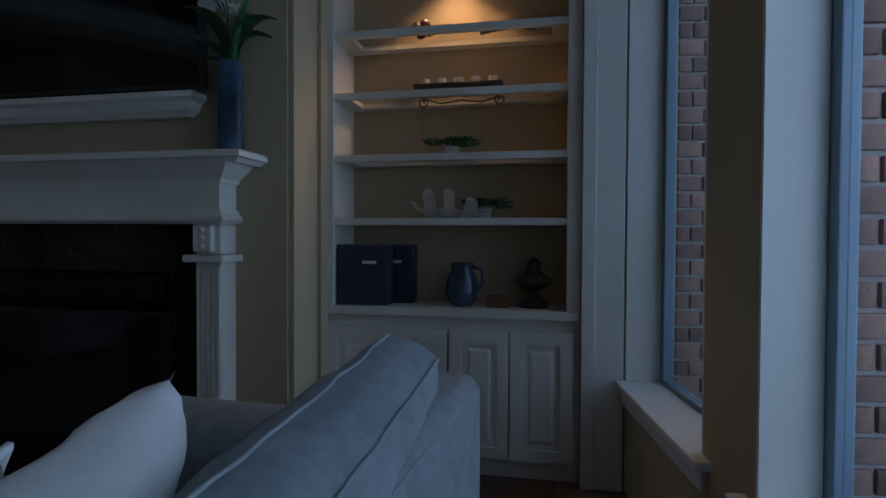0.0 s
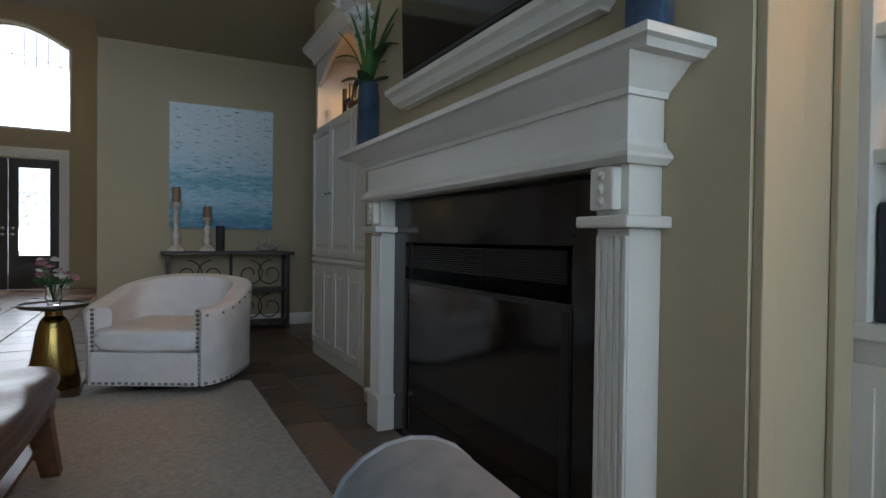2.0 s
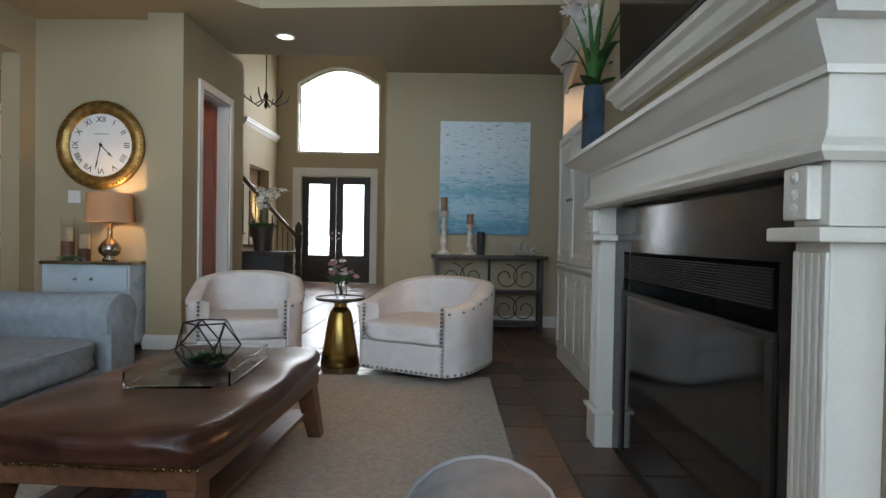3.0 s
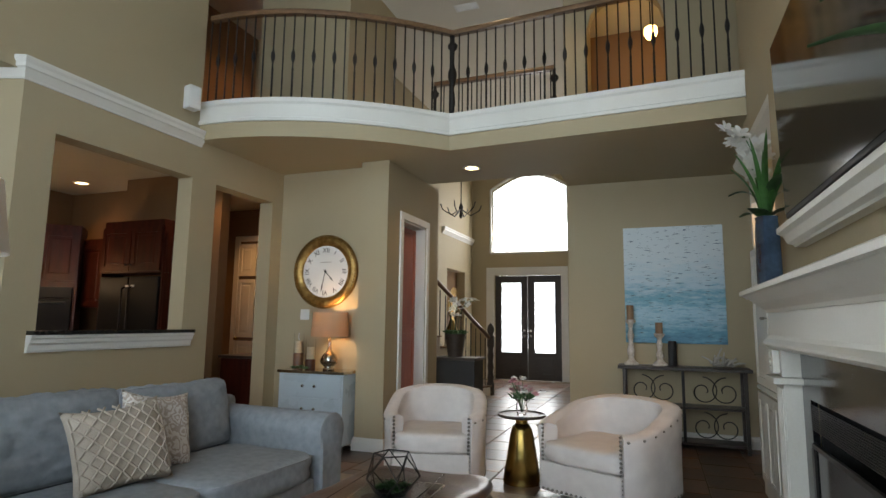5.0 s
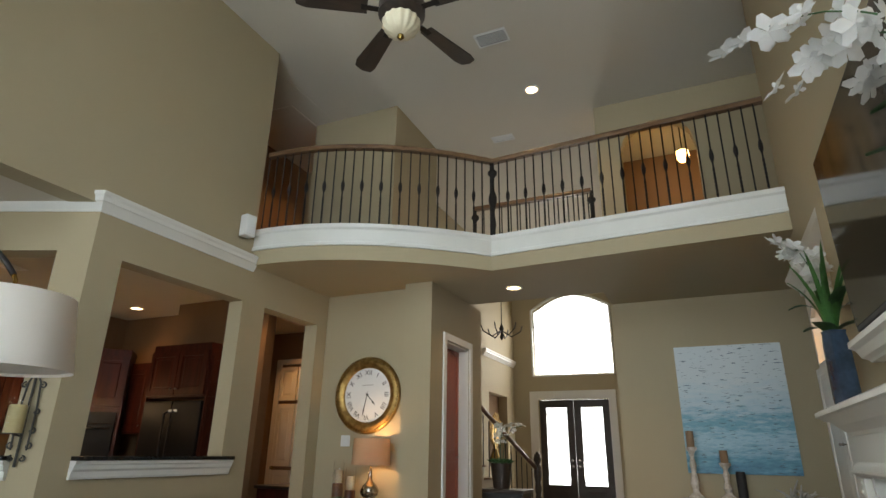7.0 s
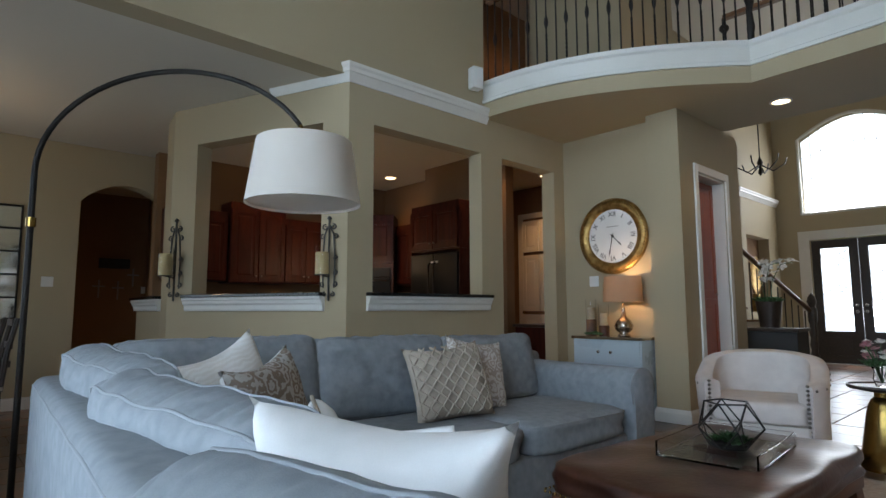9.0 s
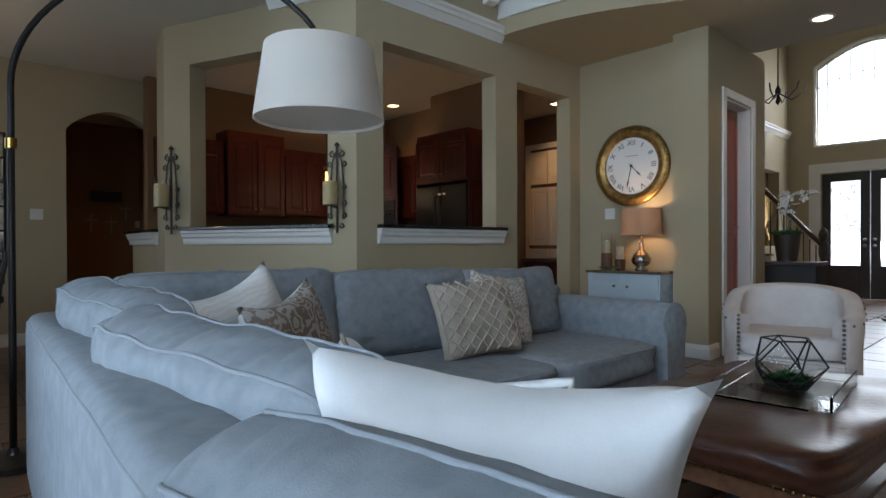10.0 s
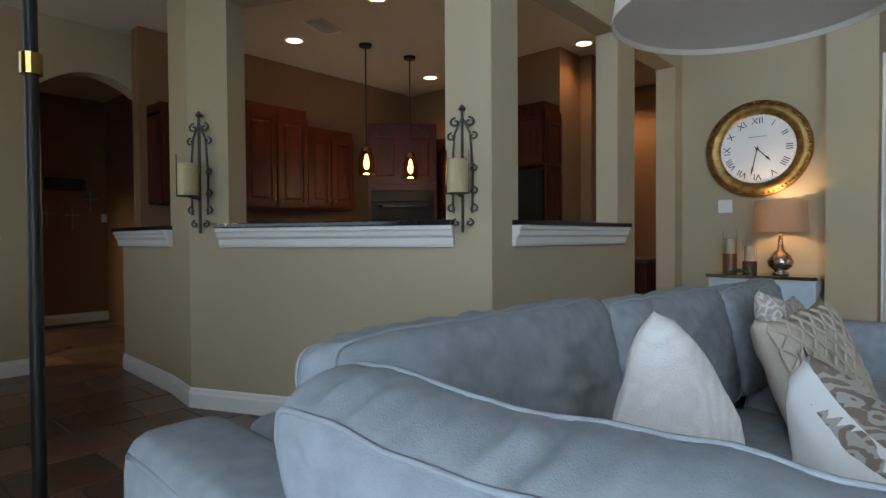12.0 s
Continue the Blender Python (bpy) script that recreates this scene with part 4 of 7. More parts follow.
# ---- swivel barrel chairs ----
def barrel_chair(m):
    c = thing("barrel_chair", "cream upholstered swivel barrel chair with nailhead trim by the rug", "armchair", m, "pair of barrel chairs")
    n, t0 = 40, radians(42)

    def outline(a, r):
        k = (abs(math.cos(a)) ** 3.4 + abs(math.sin(a)) ** 3.4) ** (-1 / 3.4)
        return Vector((r * k * math.cos(a), r * k * math.sin(a) * 0.98, 0))

    def top(a):
        s = min(1, abs(a - math.pi) / (math.pi - t0))
        return 0.575 + 0.185 * (0.5 + 0.5 * math.cos(math.pi * s ** 1.25))

    bm, rings = bm_(), []
    for i in range(n + 1):
        a = t0 + (2 * math.pi - 2 * t0) * i / n
        o, q, h = outline(a, 0.375), outline(a, 0.285), top(a)
        ring = [o + Vector((0, 0, 0.07)), o * 1.0 + Vector((0, 0, h * 0.6)), o * 1.03 + Vector((0, 0, h - 0.03)), o * 1.0 + Vector((0, 0, h - 0.006)), (o + q) / 2 + Vector((0, 0, h + 0.006)), q + Vector((0, 0, h - 0.012)), q * 0.98 + Vector((0, 0, h - 0.05)), q + Vector((0, 0, 0.28)), q + Vector((0, 0, 0.07))]
        rings.append([bm.verts.new(v) for v in ring])
    for a, b in zip(rings, rings[1:]):
        for i in range(9):
            bm.faces.new((a[i], a[(i + 1) % 9], b[(i + 1) % 9], b[i]))
    bm.faces.new(rings[0]), bm.faces.new(rings[-1][::-1])
    bmesh.ops.recalc_face_normals(bm, faces=bm.faces[:])
    part("backrest", bm, M_CHAIR, c, smooth=55)
    part("seat_base", prism(bm_(), [tuple(outline(t0 + (2 * math.pi - 2 * t0) * i / 24, 0.34)[:2]) for i in range(25)], 0.07, 0.30), M_CHAIR, c)
    part("front_rail", box(bm_(), 0.26, -0.27, 0.07, 0.335, 0.27, 0.295, bev=0.012), M_CHAIR, c)
    part("seat_cushion", boxcushion(bm_(), 0.60, 0.16, 0.54, pose(0.05, 0, 0.29), puff=0, seed=5), M_CHAIR, c, smooth=True)
    part("swivel_base", lathe(bm_(), [(0.22, 0), (0.22, 0.03), (0.08, 0.04), (0.08, 0.07)], seg=20), M_BLACK, c)
    nail = lathe(bm_(), [(0.011, 0), (0.008, 0.005), (0, 0.007)], seg=8)
    first = part("nailhead", nail, M_NICKEL, c, smooth=True)
    spots = []
    for s, a in ((1, t0), (-1, 2 * math.pi - t0)):
        o = outline(a, 0.374)
        for k in range(17):
            spots.append((o.x + 0.001, o.y - s * 0.018, 0.09 + 0.03 * k, 90, 0, 90))
    for k in range(16):
        spots.append((0.336, -0.25 + 0.033 * k, 0.09, 90, 0, 90))
    for k in range(44):
        a = t0 + (2 * math.pi - 2 * t0) * (k + 0.5) / 44
        o, o2 = outline(a, 0.376), outline(a + 0.02, 0.376)
        nrm = Vector((o2.y - o.y, -(o2.x - o.x), 0))
        spots.append((o.x, o.y, 0.085, 90, 0, math.degrees(math.atan2(nrm.y, nrm.x)) + 90))
        if k % 2 == 0:
            spots.append((o.x * 1.03, o.y * 1.03, top(a) - 0.035, 90, 0, math.degrees(math.atan2(nrm.y, nrm.x)) + 90))
    first.matrix_basis = pose(*spots[0])
    for sp in spots[1:]:
        q = new("nailhead", first.data)
        q.parent, q.matrix_basis = c, pose(*sp)
    return c


ch = barrel_chair(pose(-4.50, 0.12, 0, 0, 0, 14) @ Matrix.Diagonal((1.11, 1.11, 0.97, 1)))
copy_thing(ch, pose(-4.55, 1.51, 0, 0, 0, -27) @ Matrix.Diagonal((1.11, 1.11, 0.97, 1)))

# ---- coffee table ----
ct = thing("coffee_table", "brown tufted leather ottoman coffee table with wooden legs and shelf", "coffee table", pose(-2.42, 0.63, 0, 0, 0, -3))
top = boxcushion(bm_(), 1.34, 0.13, 0.78, pose(0, 0, 0.335), puff=0, n=24, seed=2)
for v in top.verts:
    if v.co.z > 0.42:
        v.co.z += 0.006 * math.cos(v.co.x * 15) * math.cos(v.co.y * 12) + 0.004 * noise.noise(v.co * 9)
part("leather_top", top, M_LEATHER, ct, "worn brown leather top", smooth=True)
part("apron", box(bm_(), -0.63, -0.35, 0.28, 0.63, 0.35, 0.345, bev=0.006), M_WOOD, ct)
for sx in (-1, 1):
    for sy in (-1, 1):
        bm = bm_()
        a = [bm.verts.new((sx * 0.62 - dx, sy * 0.34 - dy, 0.3)) for dx, dy in ((0, 0), (sx * 0.09, 0), (sx * 0.09, sy * 0.09), (0, sy * 0.09))]
        b = [bm.verts.new((sx * 0.66 - dx, sy * 0.37 - dy, 0.012)) for dx, dy in ((0, 0), (sx * 0.065, 0), (sx * 0.065, sy * 0.065), (0, sy * 0.065))]
        bm.faces.new(a), bm.faces.new(b)
        for i in range(4):
            bm.faces.new((a[i], a[(i + 1) % 4], b[(i + 1) % 4], b[i]))
        bmesh.ops.recalc_face_normals(bm, faces=bm.faces[:])
        part("leg", bm, M_WOOD, ct)
for i in range(5):
    part("shelf_slat", box(bm_(), -0.62, -0.30 + i * 0.122, 0.12, 0.62, -0.19 + i * 0.122, 0.14, bev=0.003), M_WOOD, ct)
for x in (-0.63, 0.585):
    part("stretcher", box(bm_(), x, -0.33, 0.09, x + 0.045, 0.33, 0.119, bev=0.004), M_WOOD, ct)
nail = part("nailhead", lathe(bm_(), [(0.007, 0), (0.005, 0.004), (0, 0.005)], seg=8), M_BRASS, ct, smooth=True, m=pose(-0.64, -0.374, 0.352, 90, 0, 0))
for k in range(1, 52):
    q = new("nailhead", nail.data)
    q.parent, q.matrix_basis = ct, pose(-0.64 + 0.025 * k, -0.374, 0.352, 90, 0, 0)
for k in range(30):
    q = new("nailhead", nail.data)
    q.parent, q.matrix_basis = ct, pose(0.655, -0.36 + 0.025 * k, 0.352, 90, 0, 90)

tr = thing("serving_tray", "clear acrylic serving tray on the leather table", "tray", pose(-2.46, 0.67, 0.468, 0, 0, 4))
part("tray_base", box(bm_(), -0.28, -0.19, 0, 0.28, 0.19, 0.008, bev=0.002), M_ACRYLIC, tr)
for a in ((-0.28, -0.19, 0.008, 0.28, -0.182, 0.06), (-0.28, 0.182, 0.008, 0.28, 0.19, 0.06), (-0.28, -0.182, 0.008, -0.272, 0.182, 0.06), (0.272, -0.182, 0.008, 0.28, 0.182, 0.06)):
    part("tray_wall", box(bm_(), *a, bev=0.002), M_ACRYLIC, tr)
te = thing("terrarium", "faceted glass terrarium with succulents on the tray", "terrarium", pose(-2.50, 0.66, 0.477))
ring0 = [Vector((0.075 * math.cos(a), 0.075 * math.sin(a), 0.0)) for a in [math.pi * 2 * i / 5 for i in range(5)]]
ring1 = [Vector((0.135 * math.cos(a), 0.135 * math.sin(a), 0.085)) for a in [math.pi * 2 * (i + 0.5) / 5 for i in range(5)]]
ring2 = [Vector((0.09 * math.cos(a), 0.09 * math.sin(a), 0.185)) for a in [math.pi * 2 * i / 5 for i in range(5)]]
wires = []
for i in range(5):
    wires += [(ring0[i], ring0[(i + 1) % 5]), (ring0[i], ring1[i]), (ring0[(i + 1) % 5], ring1[i]), (ring1[i], ring2[i]), (ring1[i], ring2[(i + 1) % 5]), (ring2[i], ring2[(i + 1) % 5])]
for a, b in wires:
    part("lead_came", tube(bm_(), [a, b], 0.0035, 6), M_BLACK, te)
for i in range(5):
    for tri in ((ring0[i], ring0[(i + 1) % 5], ring1[i]), (ring0[(i + 1) % 5], ring1[(i + 1) % 5], ring1[i]), (ring1[i], ring1[(i + 1) % 5], ring2[(i + 1) % 5]), (ring1[i], ring2[(i + 1) % 5], ring2[i])):
        bm = bm_()
        nrm = (tri[1] - tri[0]).cross(tri[2] - tri[0]).normalized() * 0.002
        a, b = [bm.verts.new(p) for p in tri], [bm.verts.new(p + nrm) for p in tri]
        bm.faces.new(a[::-1]), bm.faces.new(b)
        for k in range(3):
            bm.faces.new((a[k], a[(k + 1) % 3], b[(k + 1) % 3], b[k]))
        part("pane", bm, M_GLASS, te)


def succulent(bm, at, r, n=16, seed=0):
    rng = random.Random(seed)
    for k in range(n):
        a, lift = k * 2.399, 0.25 + 0.9 * k / n
        L, w = r * (1.1 - 0.5 * k / n), r * 0.32
        d = Vector((math.cos(a), math.sin(a), 0))
        s = Vector((-d.y, d.x, 0)) * w / 2
        p = Vector(at)
        tip = p + d * L * math.cos(lift) + Vector((0, 0, L * math.sin(lift)))
        mid = (p + tip) / 2 + Vector((0, 0, 0.1 * r))
        vs = [bm.verts.new(v) for v in (p, mid + s, tip, mid - s, mid - Vector((0, 0, 0.18 * r)))]
        for q in ((0, 1, 2, 3), (0, 4, 1), (1, 4, 2), (2, 4, 3), (3, 4, 0)):
            bm.faces.new([vs[i] for i in q])
    return bm


for k, (x, y, r) in enumerate(((0.0, 0.0, 0.075), (0.05, 0.045, 0.05), (-0.045, 0.04, 0.05), (0.03, -0.05, 0.045))):
    part("succulent", succulent(bm_(), (x, y, 0.02), r, 18, k), M_LEAF, te)
part("soil", lathe(bm_(), [(0.07, 0.004), (0.09, 0.025), (0, 0.028)], seg=10), M_SOOT, te)
mg = thing("magazine", "glossy magazine with blue cover on the table shelf", "magazine", pose(-2.05, 0.72, 0.141, 0, 0, 25))
part("pages", box(bm_(), -0.14, -0.105, 0, 0.14, 0.105, 0.008), M_FACE, mg)
part("cover", box(bm_(), -0.141, -0.106, 0.008, 0.141, 0.106, 0.0105), material("blue_print", (0.10, 0.22, 0.45), (0.5, 0.5, 0.5), 0.25, size=9), mg)

# ---- rug ----
bm = box(bm_(), -4.34, -1.75, 0.0, -0.55, 1.98, 0.010, bev=0.003)
rug = tagged(part("rug", bm, M_RUG), "large beige low-pile rug under the sofa and table", "rug")

# ---- brass side table with flowers ----
st = thing("side_table", "hammered brass drum side table between the two armchairs", "side table", pose(-4.70, 0.80, 0))
part("pedestal", lathe(bm_(), [(0.15, 0.0), (0.155, 0.02), (0.10, 0.36), (0.085, 0.42), (0.07, 0.45), (0.05, 0.47), (0.05, 0.50)], seg=28), M_BRASS, st, smooth=40)
part("tabletop", lathe(bm_(), [(0.05, 0.50), (0.19, 0.525), (0.20, 0.535), (0.20, 0.55), (0.19, 0.55), (0.185, 0.54), (0, 0.538)], seg=32), M_DARKWOOD, st, "dark bronze dish top", smooth=40)
vs_ = thing("flower_vase", "glass vase of pink and white flowers on the brass table", "flowers", pose(-4.70, 0.80, 0.5385))
part("vase", lathe(bm_(), [(0.035, 0), (0.05, 0.05), (0.04, 0.10), (0.055, 0.13), (0.05, 0.13), (0.036, 0.10), (0.045, 0.05), (0.03, 0.006), (0, 0.006)], seg=18), M_GLASS, vs_, smooth=True)


def petals(bm, at, r, n=5, seed=0, tilt=0.5):
    rng = random.Random(seed)
    turn = Euler((rng.uniform(-tilt, tilt), rng.uniform(-tilt, tilt), rng.uniform(0, 6))).to_matrix()
    for k in range(n):
        a = 2 * math.pi * k / n
        d, s = Vector((math.cos(a), math.sin(a), 0.25)), Vector((-math.sin(a), math.cos(a), 0))
        pts = [Vector((0, 0, 0)), d * r * 0.55 + s * r * 0.36, d * r + s * r * 0.14, d * r - s * r * 0.14, d * r * 0.55 - s * r * 0.36]
        mid = d * r * 0.55 + Vector((0, 0, 0.12 * r))
        v = [bm.verts.new(Vector(at) + turn @ p) for p in pts] + [bm.verts.new(Vector(at) + turn @ mid)]
        for i in range(5):
            bm.faces.new((v[i], v[(i + 1) % 5], v[5]))
    return bm


rng = random.Random(4)
for k in range(16):
    a, r, z = rng.uniform(0, 6.28), rng.uniform(0.02, 0.14), rng.uniform(0.16, 0.30)
    tip = (r * math.cos(a), r * math.sin(a), z)
    part("stem", tube(bm_(), [(0, 0, 0.02), (tip[0] * 0.4, tip[1] * 0.4, z * 0.6), tip], 0.0025, 5), M_LEAF, vs_)
    bm = bm_()
    for q in range(3):
        petals(bm, (tip[0], tip[1], tip[2] + 0.008 * q), 0.034 - 0.006 * q, 6, 10 * k + q)
    part("bloom", bm, (M_PINK, M_PETAL, M_PINK)[k % 3], vs_)
bm = bm_()
for k in range(8):
    succulent(bm, (0.07 * math.cos(k * 0.8), 0.07 * math.sin(k * 0.8), 0.13), 0.09, 4, k)
part("foliage", bm, M_LEAF, vs_)

# ---- arc floor lamp ----
al = thing("arc_floor_lamp", "black arc floor lamp with white drum shade behind the sofa", "floor lamp")
part("base", lathe(bm_(), [(0.17, 0), (0.17, 0.03), (0.03, 0.05), (0.018, 0.08)], at=(-0.33, -2.0, 0), seg=28), M_BLACK, al, smooth=40)
p0, p1 = Vector((-0.33, -2.0, 0)), Vector((-1.185, -0.64, 0))
arc = [p0 + Vector((0, 0, z)) for z in (0.06, 0.5, 1.0, 1.5, 1.7)]
for i in range(0, 25):
    a = math.pi * (1 - i / 24 * 0.86)
    s = (math.cos(a) + 1) / 1.905
    arc.append(p0 + (p1 - p0) * s * 0.985 + Vector((0, 0, 1.80 + 0.515 * math.sin(a) - 0.11 * s)))
end = arc[-1]
part("pole", tube(bm_(), arc, 0.0165, 10, 0.0115), M_BLACK, al, smooth=True)
part("collar", lathe(bm_(), [(0.024, 0), (0.024, 0.05)], at=(-0.33, -2.0, 1.50), seg=14), M_BRASS, al, "brass collar")
part("stem", tube(bm_(), [end, end + Vector((-0.005, 0.008, -0.02)), (p1.x, p1.y, 1.80)], 0.009, 8), M_BRASS, al, "brass swivel stem")
part("shade", lathe(bm_(), [(0.258, 1.535), (0.215, 1.825), (0.212, 1.825), (0.255, 1.535)], at=(p1.x, p1.y, 0), seg=48), M_SHADE, al, "white linen drum shade", smooth=40)
part("diffuser", lathe(bm_(), [(0.253, 1.547), (0.253, 1.551), (0.0, 1.552)], at=(p1.x, p1.y, 0), seg=48), M_DIFFUSER, al, "pale diffuser disc")


# ---- mouldings and baseboards ----
BASE = [(0, 0), (0.018, 0), (0.018, 0.09), (0.012, 0.105), (0.010, 0.12), (0.004, 0.13), (0, 0.13)]


def baseboard(path, name="baseboard"):
    return structure(name, sweep(bm_(), BASE, [(x, y, 0) for x, y in path]), M_TRIM, "white moulded baseboard", "baseboard")


baseboard([(XA, 0.89), (XA, 3.298)])
baseboard([(-6.32, -0.72), (-6.50, -0.72)])
baseboard([(-5.40, -0.72), (-5.178, -0.718), (-5.178, -1.04), (-5.358, -1.04), (-5.358, -2.17)][::-1])
baseboard([(-1.78, -5.62), (-1.71, -4.50), (-1.64, -4.06), (-2.41, -2.17), (-4.28, -2.17)])
baseboard([(-3.2, -9.0), (1.3, -9.0)][::-1])
baseboard([(-1.2, -6.0), (1.14, -6.0)][::-1])
CROWN = [(0, -0.10), (0.012, -0.10), (0.018, -0.085), (0.05, -0.035), (0.062, -0.03), (0.062, 0.0), (0.075, 0.02), (0.075, 0.045), (0, 0.045)]
structure("trim_crown_kitchen", sweep(bm_(), CROWN, [(-2.10, -2.93, 3.03), (-2.41, -2.17, 3.03), (-4.05, -2.17, 3.03)]), M_TRIM, "white crown moulding above the kitchen openings", "trim")
structure("trim_crown_foyer", sweep(bm_(), CROWN, [(-12.98, -2.27, 3.25), (-10.9, -2.27, 3.25)][::-1]), M_TRIM, "white crown shelf in the foyer", "trim")
SILL = [(-0.004, -0.12), (0.02, -0.12), (0.026, -0.105), (0.03, -0.07), (0.045, -0.055), (0.05, -0.03), (0.06, -0.02), (0.06, -0.001), (-0.004, -0.001)]


def bar_ledge(a, b, over=0.06):
    """A dark granite bar top on a white moulded apron, along a wall face from a to b."""
    a, b = Vector((*a, 0)), Vector((*b, 0))
    d = (b - a).normalized()
    out = Vector((d.y, -d.x, 0))
    t = thing("bar_ledge", "black granite bar ledge with white moulded apron below", "ledge")
    path = [a + Vector((0, 0, 1.17)), b + Vector((0, 0, 1.17))]
    part("apron", sweep(bm_(), SILL, path), M_TRIM, t, "white moulded apron")
    bm = bm_()
    m = Matrix.Translation(a) @ Matrix(((d.x, out.x, 0, 0), (d.y, out.y, 0, 0), (0, 0, 1, 0), (0, 0, 0, 1)))
    box(bm, 0.0, -0.30, 1.171, (b - a).length, 0.075, 1.20, bev=0.006, m=m)
    bmesh.ops.recalc_face_normals(bm, faces=bm.faces[:])
    part("granite_top", bm, M_GRANITE, t, "polished black granite top")
    bm = box(bm_(), 0.03, -0.165, 1.10, (b - a).length - 0.03, -0.008, 1.17, m=m)
    bmesh.ops.recalc_face_normals(bm, faces=bm.faces[:])
    part("core", bm, M_WALL, t)


dAB = (B - A).normalized()
bar_ledge(((A + dAB * 1.78)[0], (A + dAB * 1.78)[1]), ((A + dAB * 0.21)[0], (A + dAB * 0.21)[1]))
bar_ledge((-2.60, YS), (-4.06, YS))
bar_ledge((-1.78, -5.66), (-1.70, -4.46))


dc = thing("door_2", "white cased opening with dark red stained door standing ajar", "door", kind="structure")
for a in ((-6.32, -0.718, 0, -6.24, -0.698, 2.50), (-5.56, -0.718, 0, -5.48, -0.698, 2.50), (-6.24, -0.718, 2.42, -5.56, -0.698, 2.50)):
    part("casing", box(bm_(), *a, bev=0.006), M_TRIM, dc)
for a in ((-6.24, -0.878, 0, -6.222, -0.722, 2.40), (-5.58, -0.878, 0, -5.562, -0.722, 2.40), (-6.222, -0.878, 2.40, -5.58, -0.722, 2.418)):
    part("jamb", box(bm_(), *a), M_TRIM, dc)
leaf = thing("closet_door", "dark red stained wooden door standing ajar", "door", pose(-5.582, -0.85, 0.01, 0, 0, 180))
raised_door(leaf, 0.0, 0.64, 0.0, 1.15, 0.02, M_REDWOOD)
raised_door(leaf, 0.0, 0.64, 1.152, 2.38, 0.02, M_REDWOOD, (0.58, 1.2))

# ---- windows in the east wall ----
en = Vector((-ed.y, ed.x, 0))
EM = Matrix.Translation(E0) @ Matrix(((ed.x, en.x, 0, 0), (ed.y, en.y, 0, 0), (0, 0, 1, 0), (0, 0, 0, 1)))
M_WFRAME = material("window_frame_grey", (0.26, 0.33, 0.40), (0.22, 0.28, 0.34), 0.45, fine=80, bump=0.01)
for k, (s0, s1, z0, z1) in enumerate(EW + EU):
    w = thing("window_%d" % (k + 1), "tall fixed window with white lined reveal and stool", "window", kind="structure")
    bm = bm_()
    box(bm, s0 + 0.001, 0.001, z0 + 0.03, s0 + 0.014, 0.15, z1 - 0.001, m=EM), box(bm, s1 - 0.014, 0.001, z0 + 0.03, s1 - 0.001, 0.15, z1 - 0.001, m=EM), box(bm, s0 + 0.014, 0.001, z1 - 0.014, s1 - 0.014, 0.15, z1 - 0.001, m=EM)
    part("reveal_lining", bm, M_TRIM, w)
    part("window_stool", box(bm_(), s0 - 0.06, -0.045, z0 + 0.002, s1 + 0.06, 0.15, z0 + 0.03, bev=0.005, m=EM), M_TRIM, w)
    part("apron", box(bm_(), s0 - 0.03, -0.018, z0 - 0.07, s1 + 0.03, -0.001, z0 + 0.0, bev=0.004, m=EM), M_TRIM, w)
    bm = bm_()
    for a in ((s0 + 0.001, z0 + 0.001, s0 + 0.05, z1), (s1 - 0.05, z0 + 0.001, s1 - 0.001, z1), (s0 + 0.05, z0 + 0.001, s1 - 0.05, z0 + 0.05), (s0 + 0.05, z1 - 0.05, s1 - 0.05, z1 - 0.001)):
        box(bm, a[0], 0.152, a[1], a[2], 0.20, a[3], bev=0.004, m=EM)
    part("window_frame", bm, M_WFRAME, w, "blue-grey window frame")
    pane = part("pane", box(bm_(), s0 + 0.05, 0.172, z0 + 0.05, s1 - 0.05, 0.178, z1 - 0.05, m=EM), M_GLASS, w)
    pane.visible_shadow = False
# brick piers outside, course by course
brick_mesh = None
for k, (sa, sb, cols) in enumerate(((-0.30, 0.055, 8), (0.95, 1.235, 3))):
    pier = thing("brick_pier", "red-brown brick pier with pale mortar outside the window", "brick wall", kind="structure")
    part("mortar", box(bm_(), sa, 0.225, -0.3, sb - 0.012, 0.225 + 0.112 * cols, 5.4, m=EM), M_MORTAR, pier)
    for row in range(40):
        z = 0.30 + row * 0.075
        for col in range(cols):
            if brick_mesh is None:
                first = part("brick", box(bm_(), -0.0, 0, 0, 0.02, 0.10, 0.062, bev=0.004), M_BRICK, pier)
                brick_mesh = first.data
                b = first
            else:
                b = new("brick", brick_mesh)
                b.parent = pier
            b.matrix_basis = EM @ Matrix.Translation((sb - 0.018, 0.226 + 0.112 * col - (0.05 if row % 2 else 0) + (0.05 if row % 2 and col == 0 else 0), z)) @ (Matrix.Diagonal((1, 0.5, 1, 1)) if row % 2 and col == 0 else Matrix())

# ---- kitchen ----

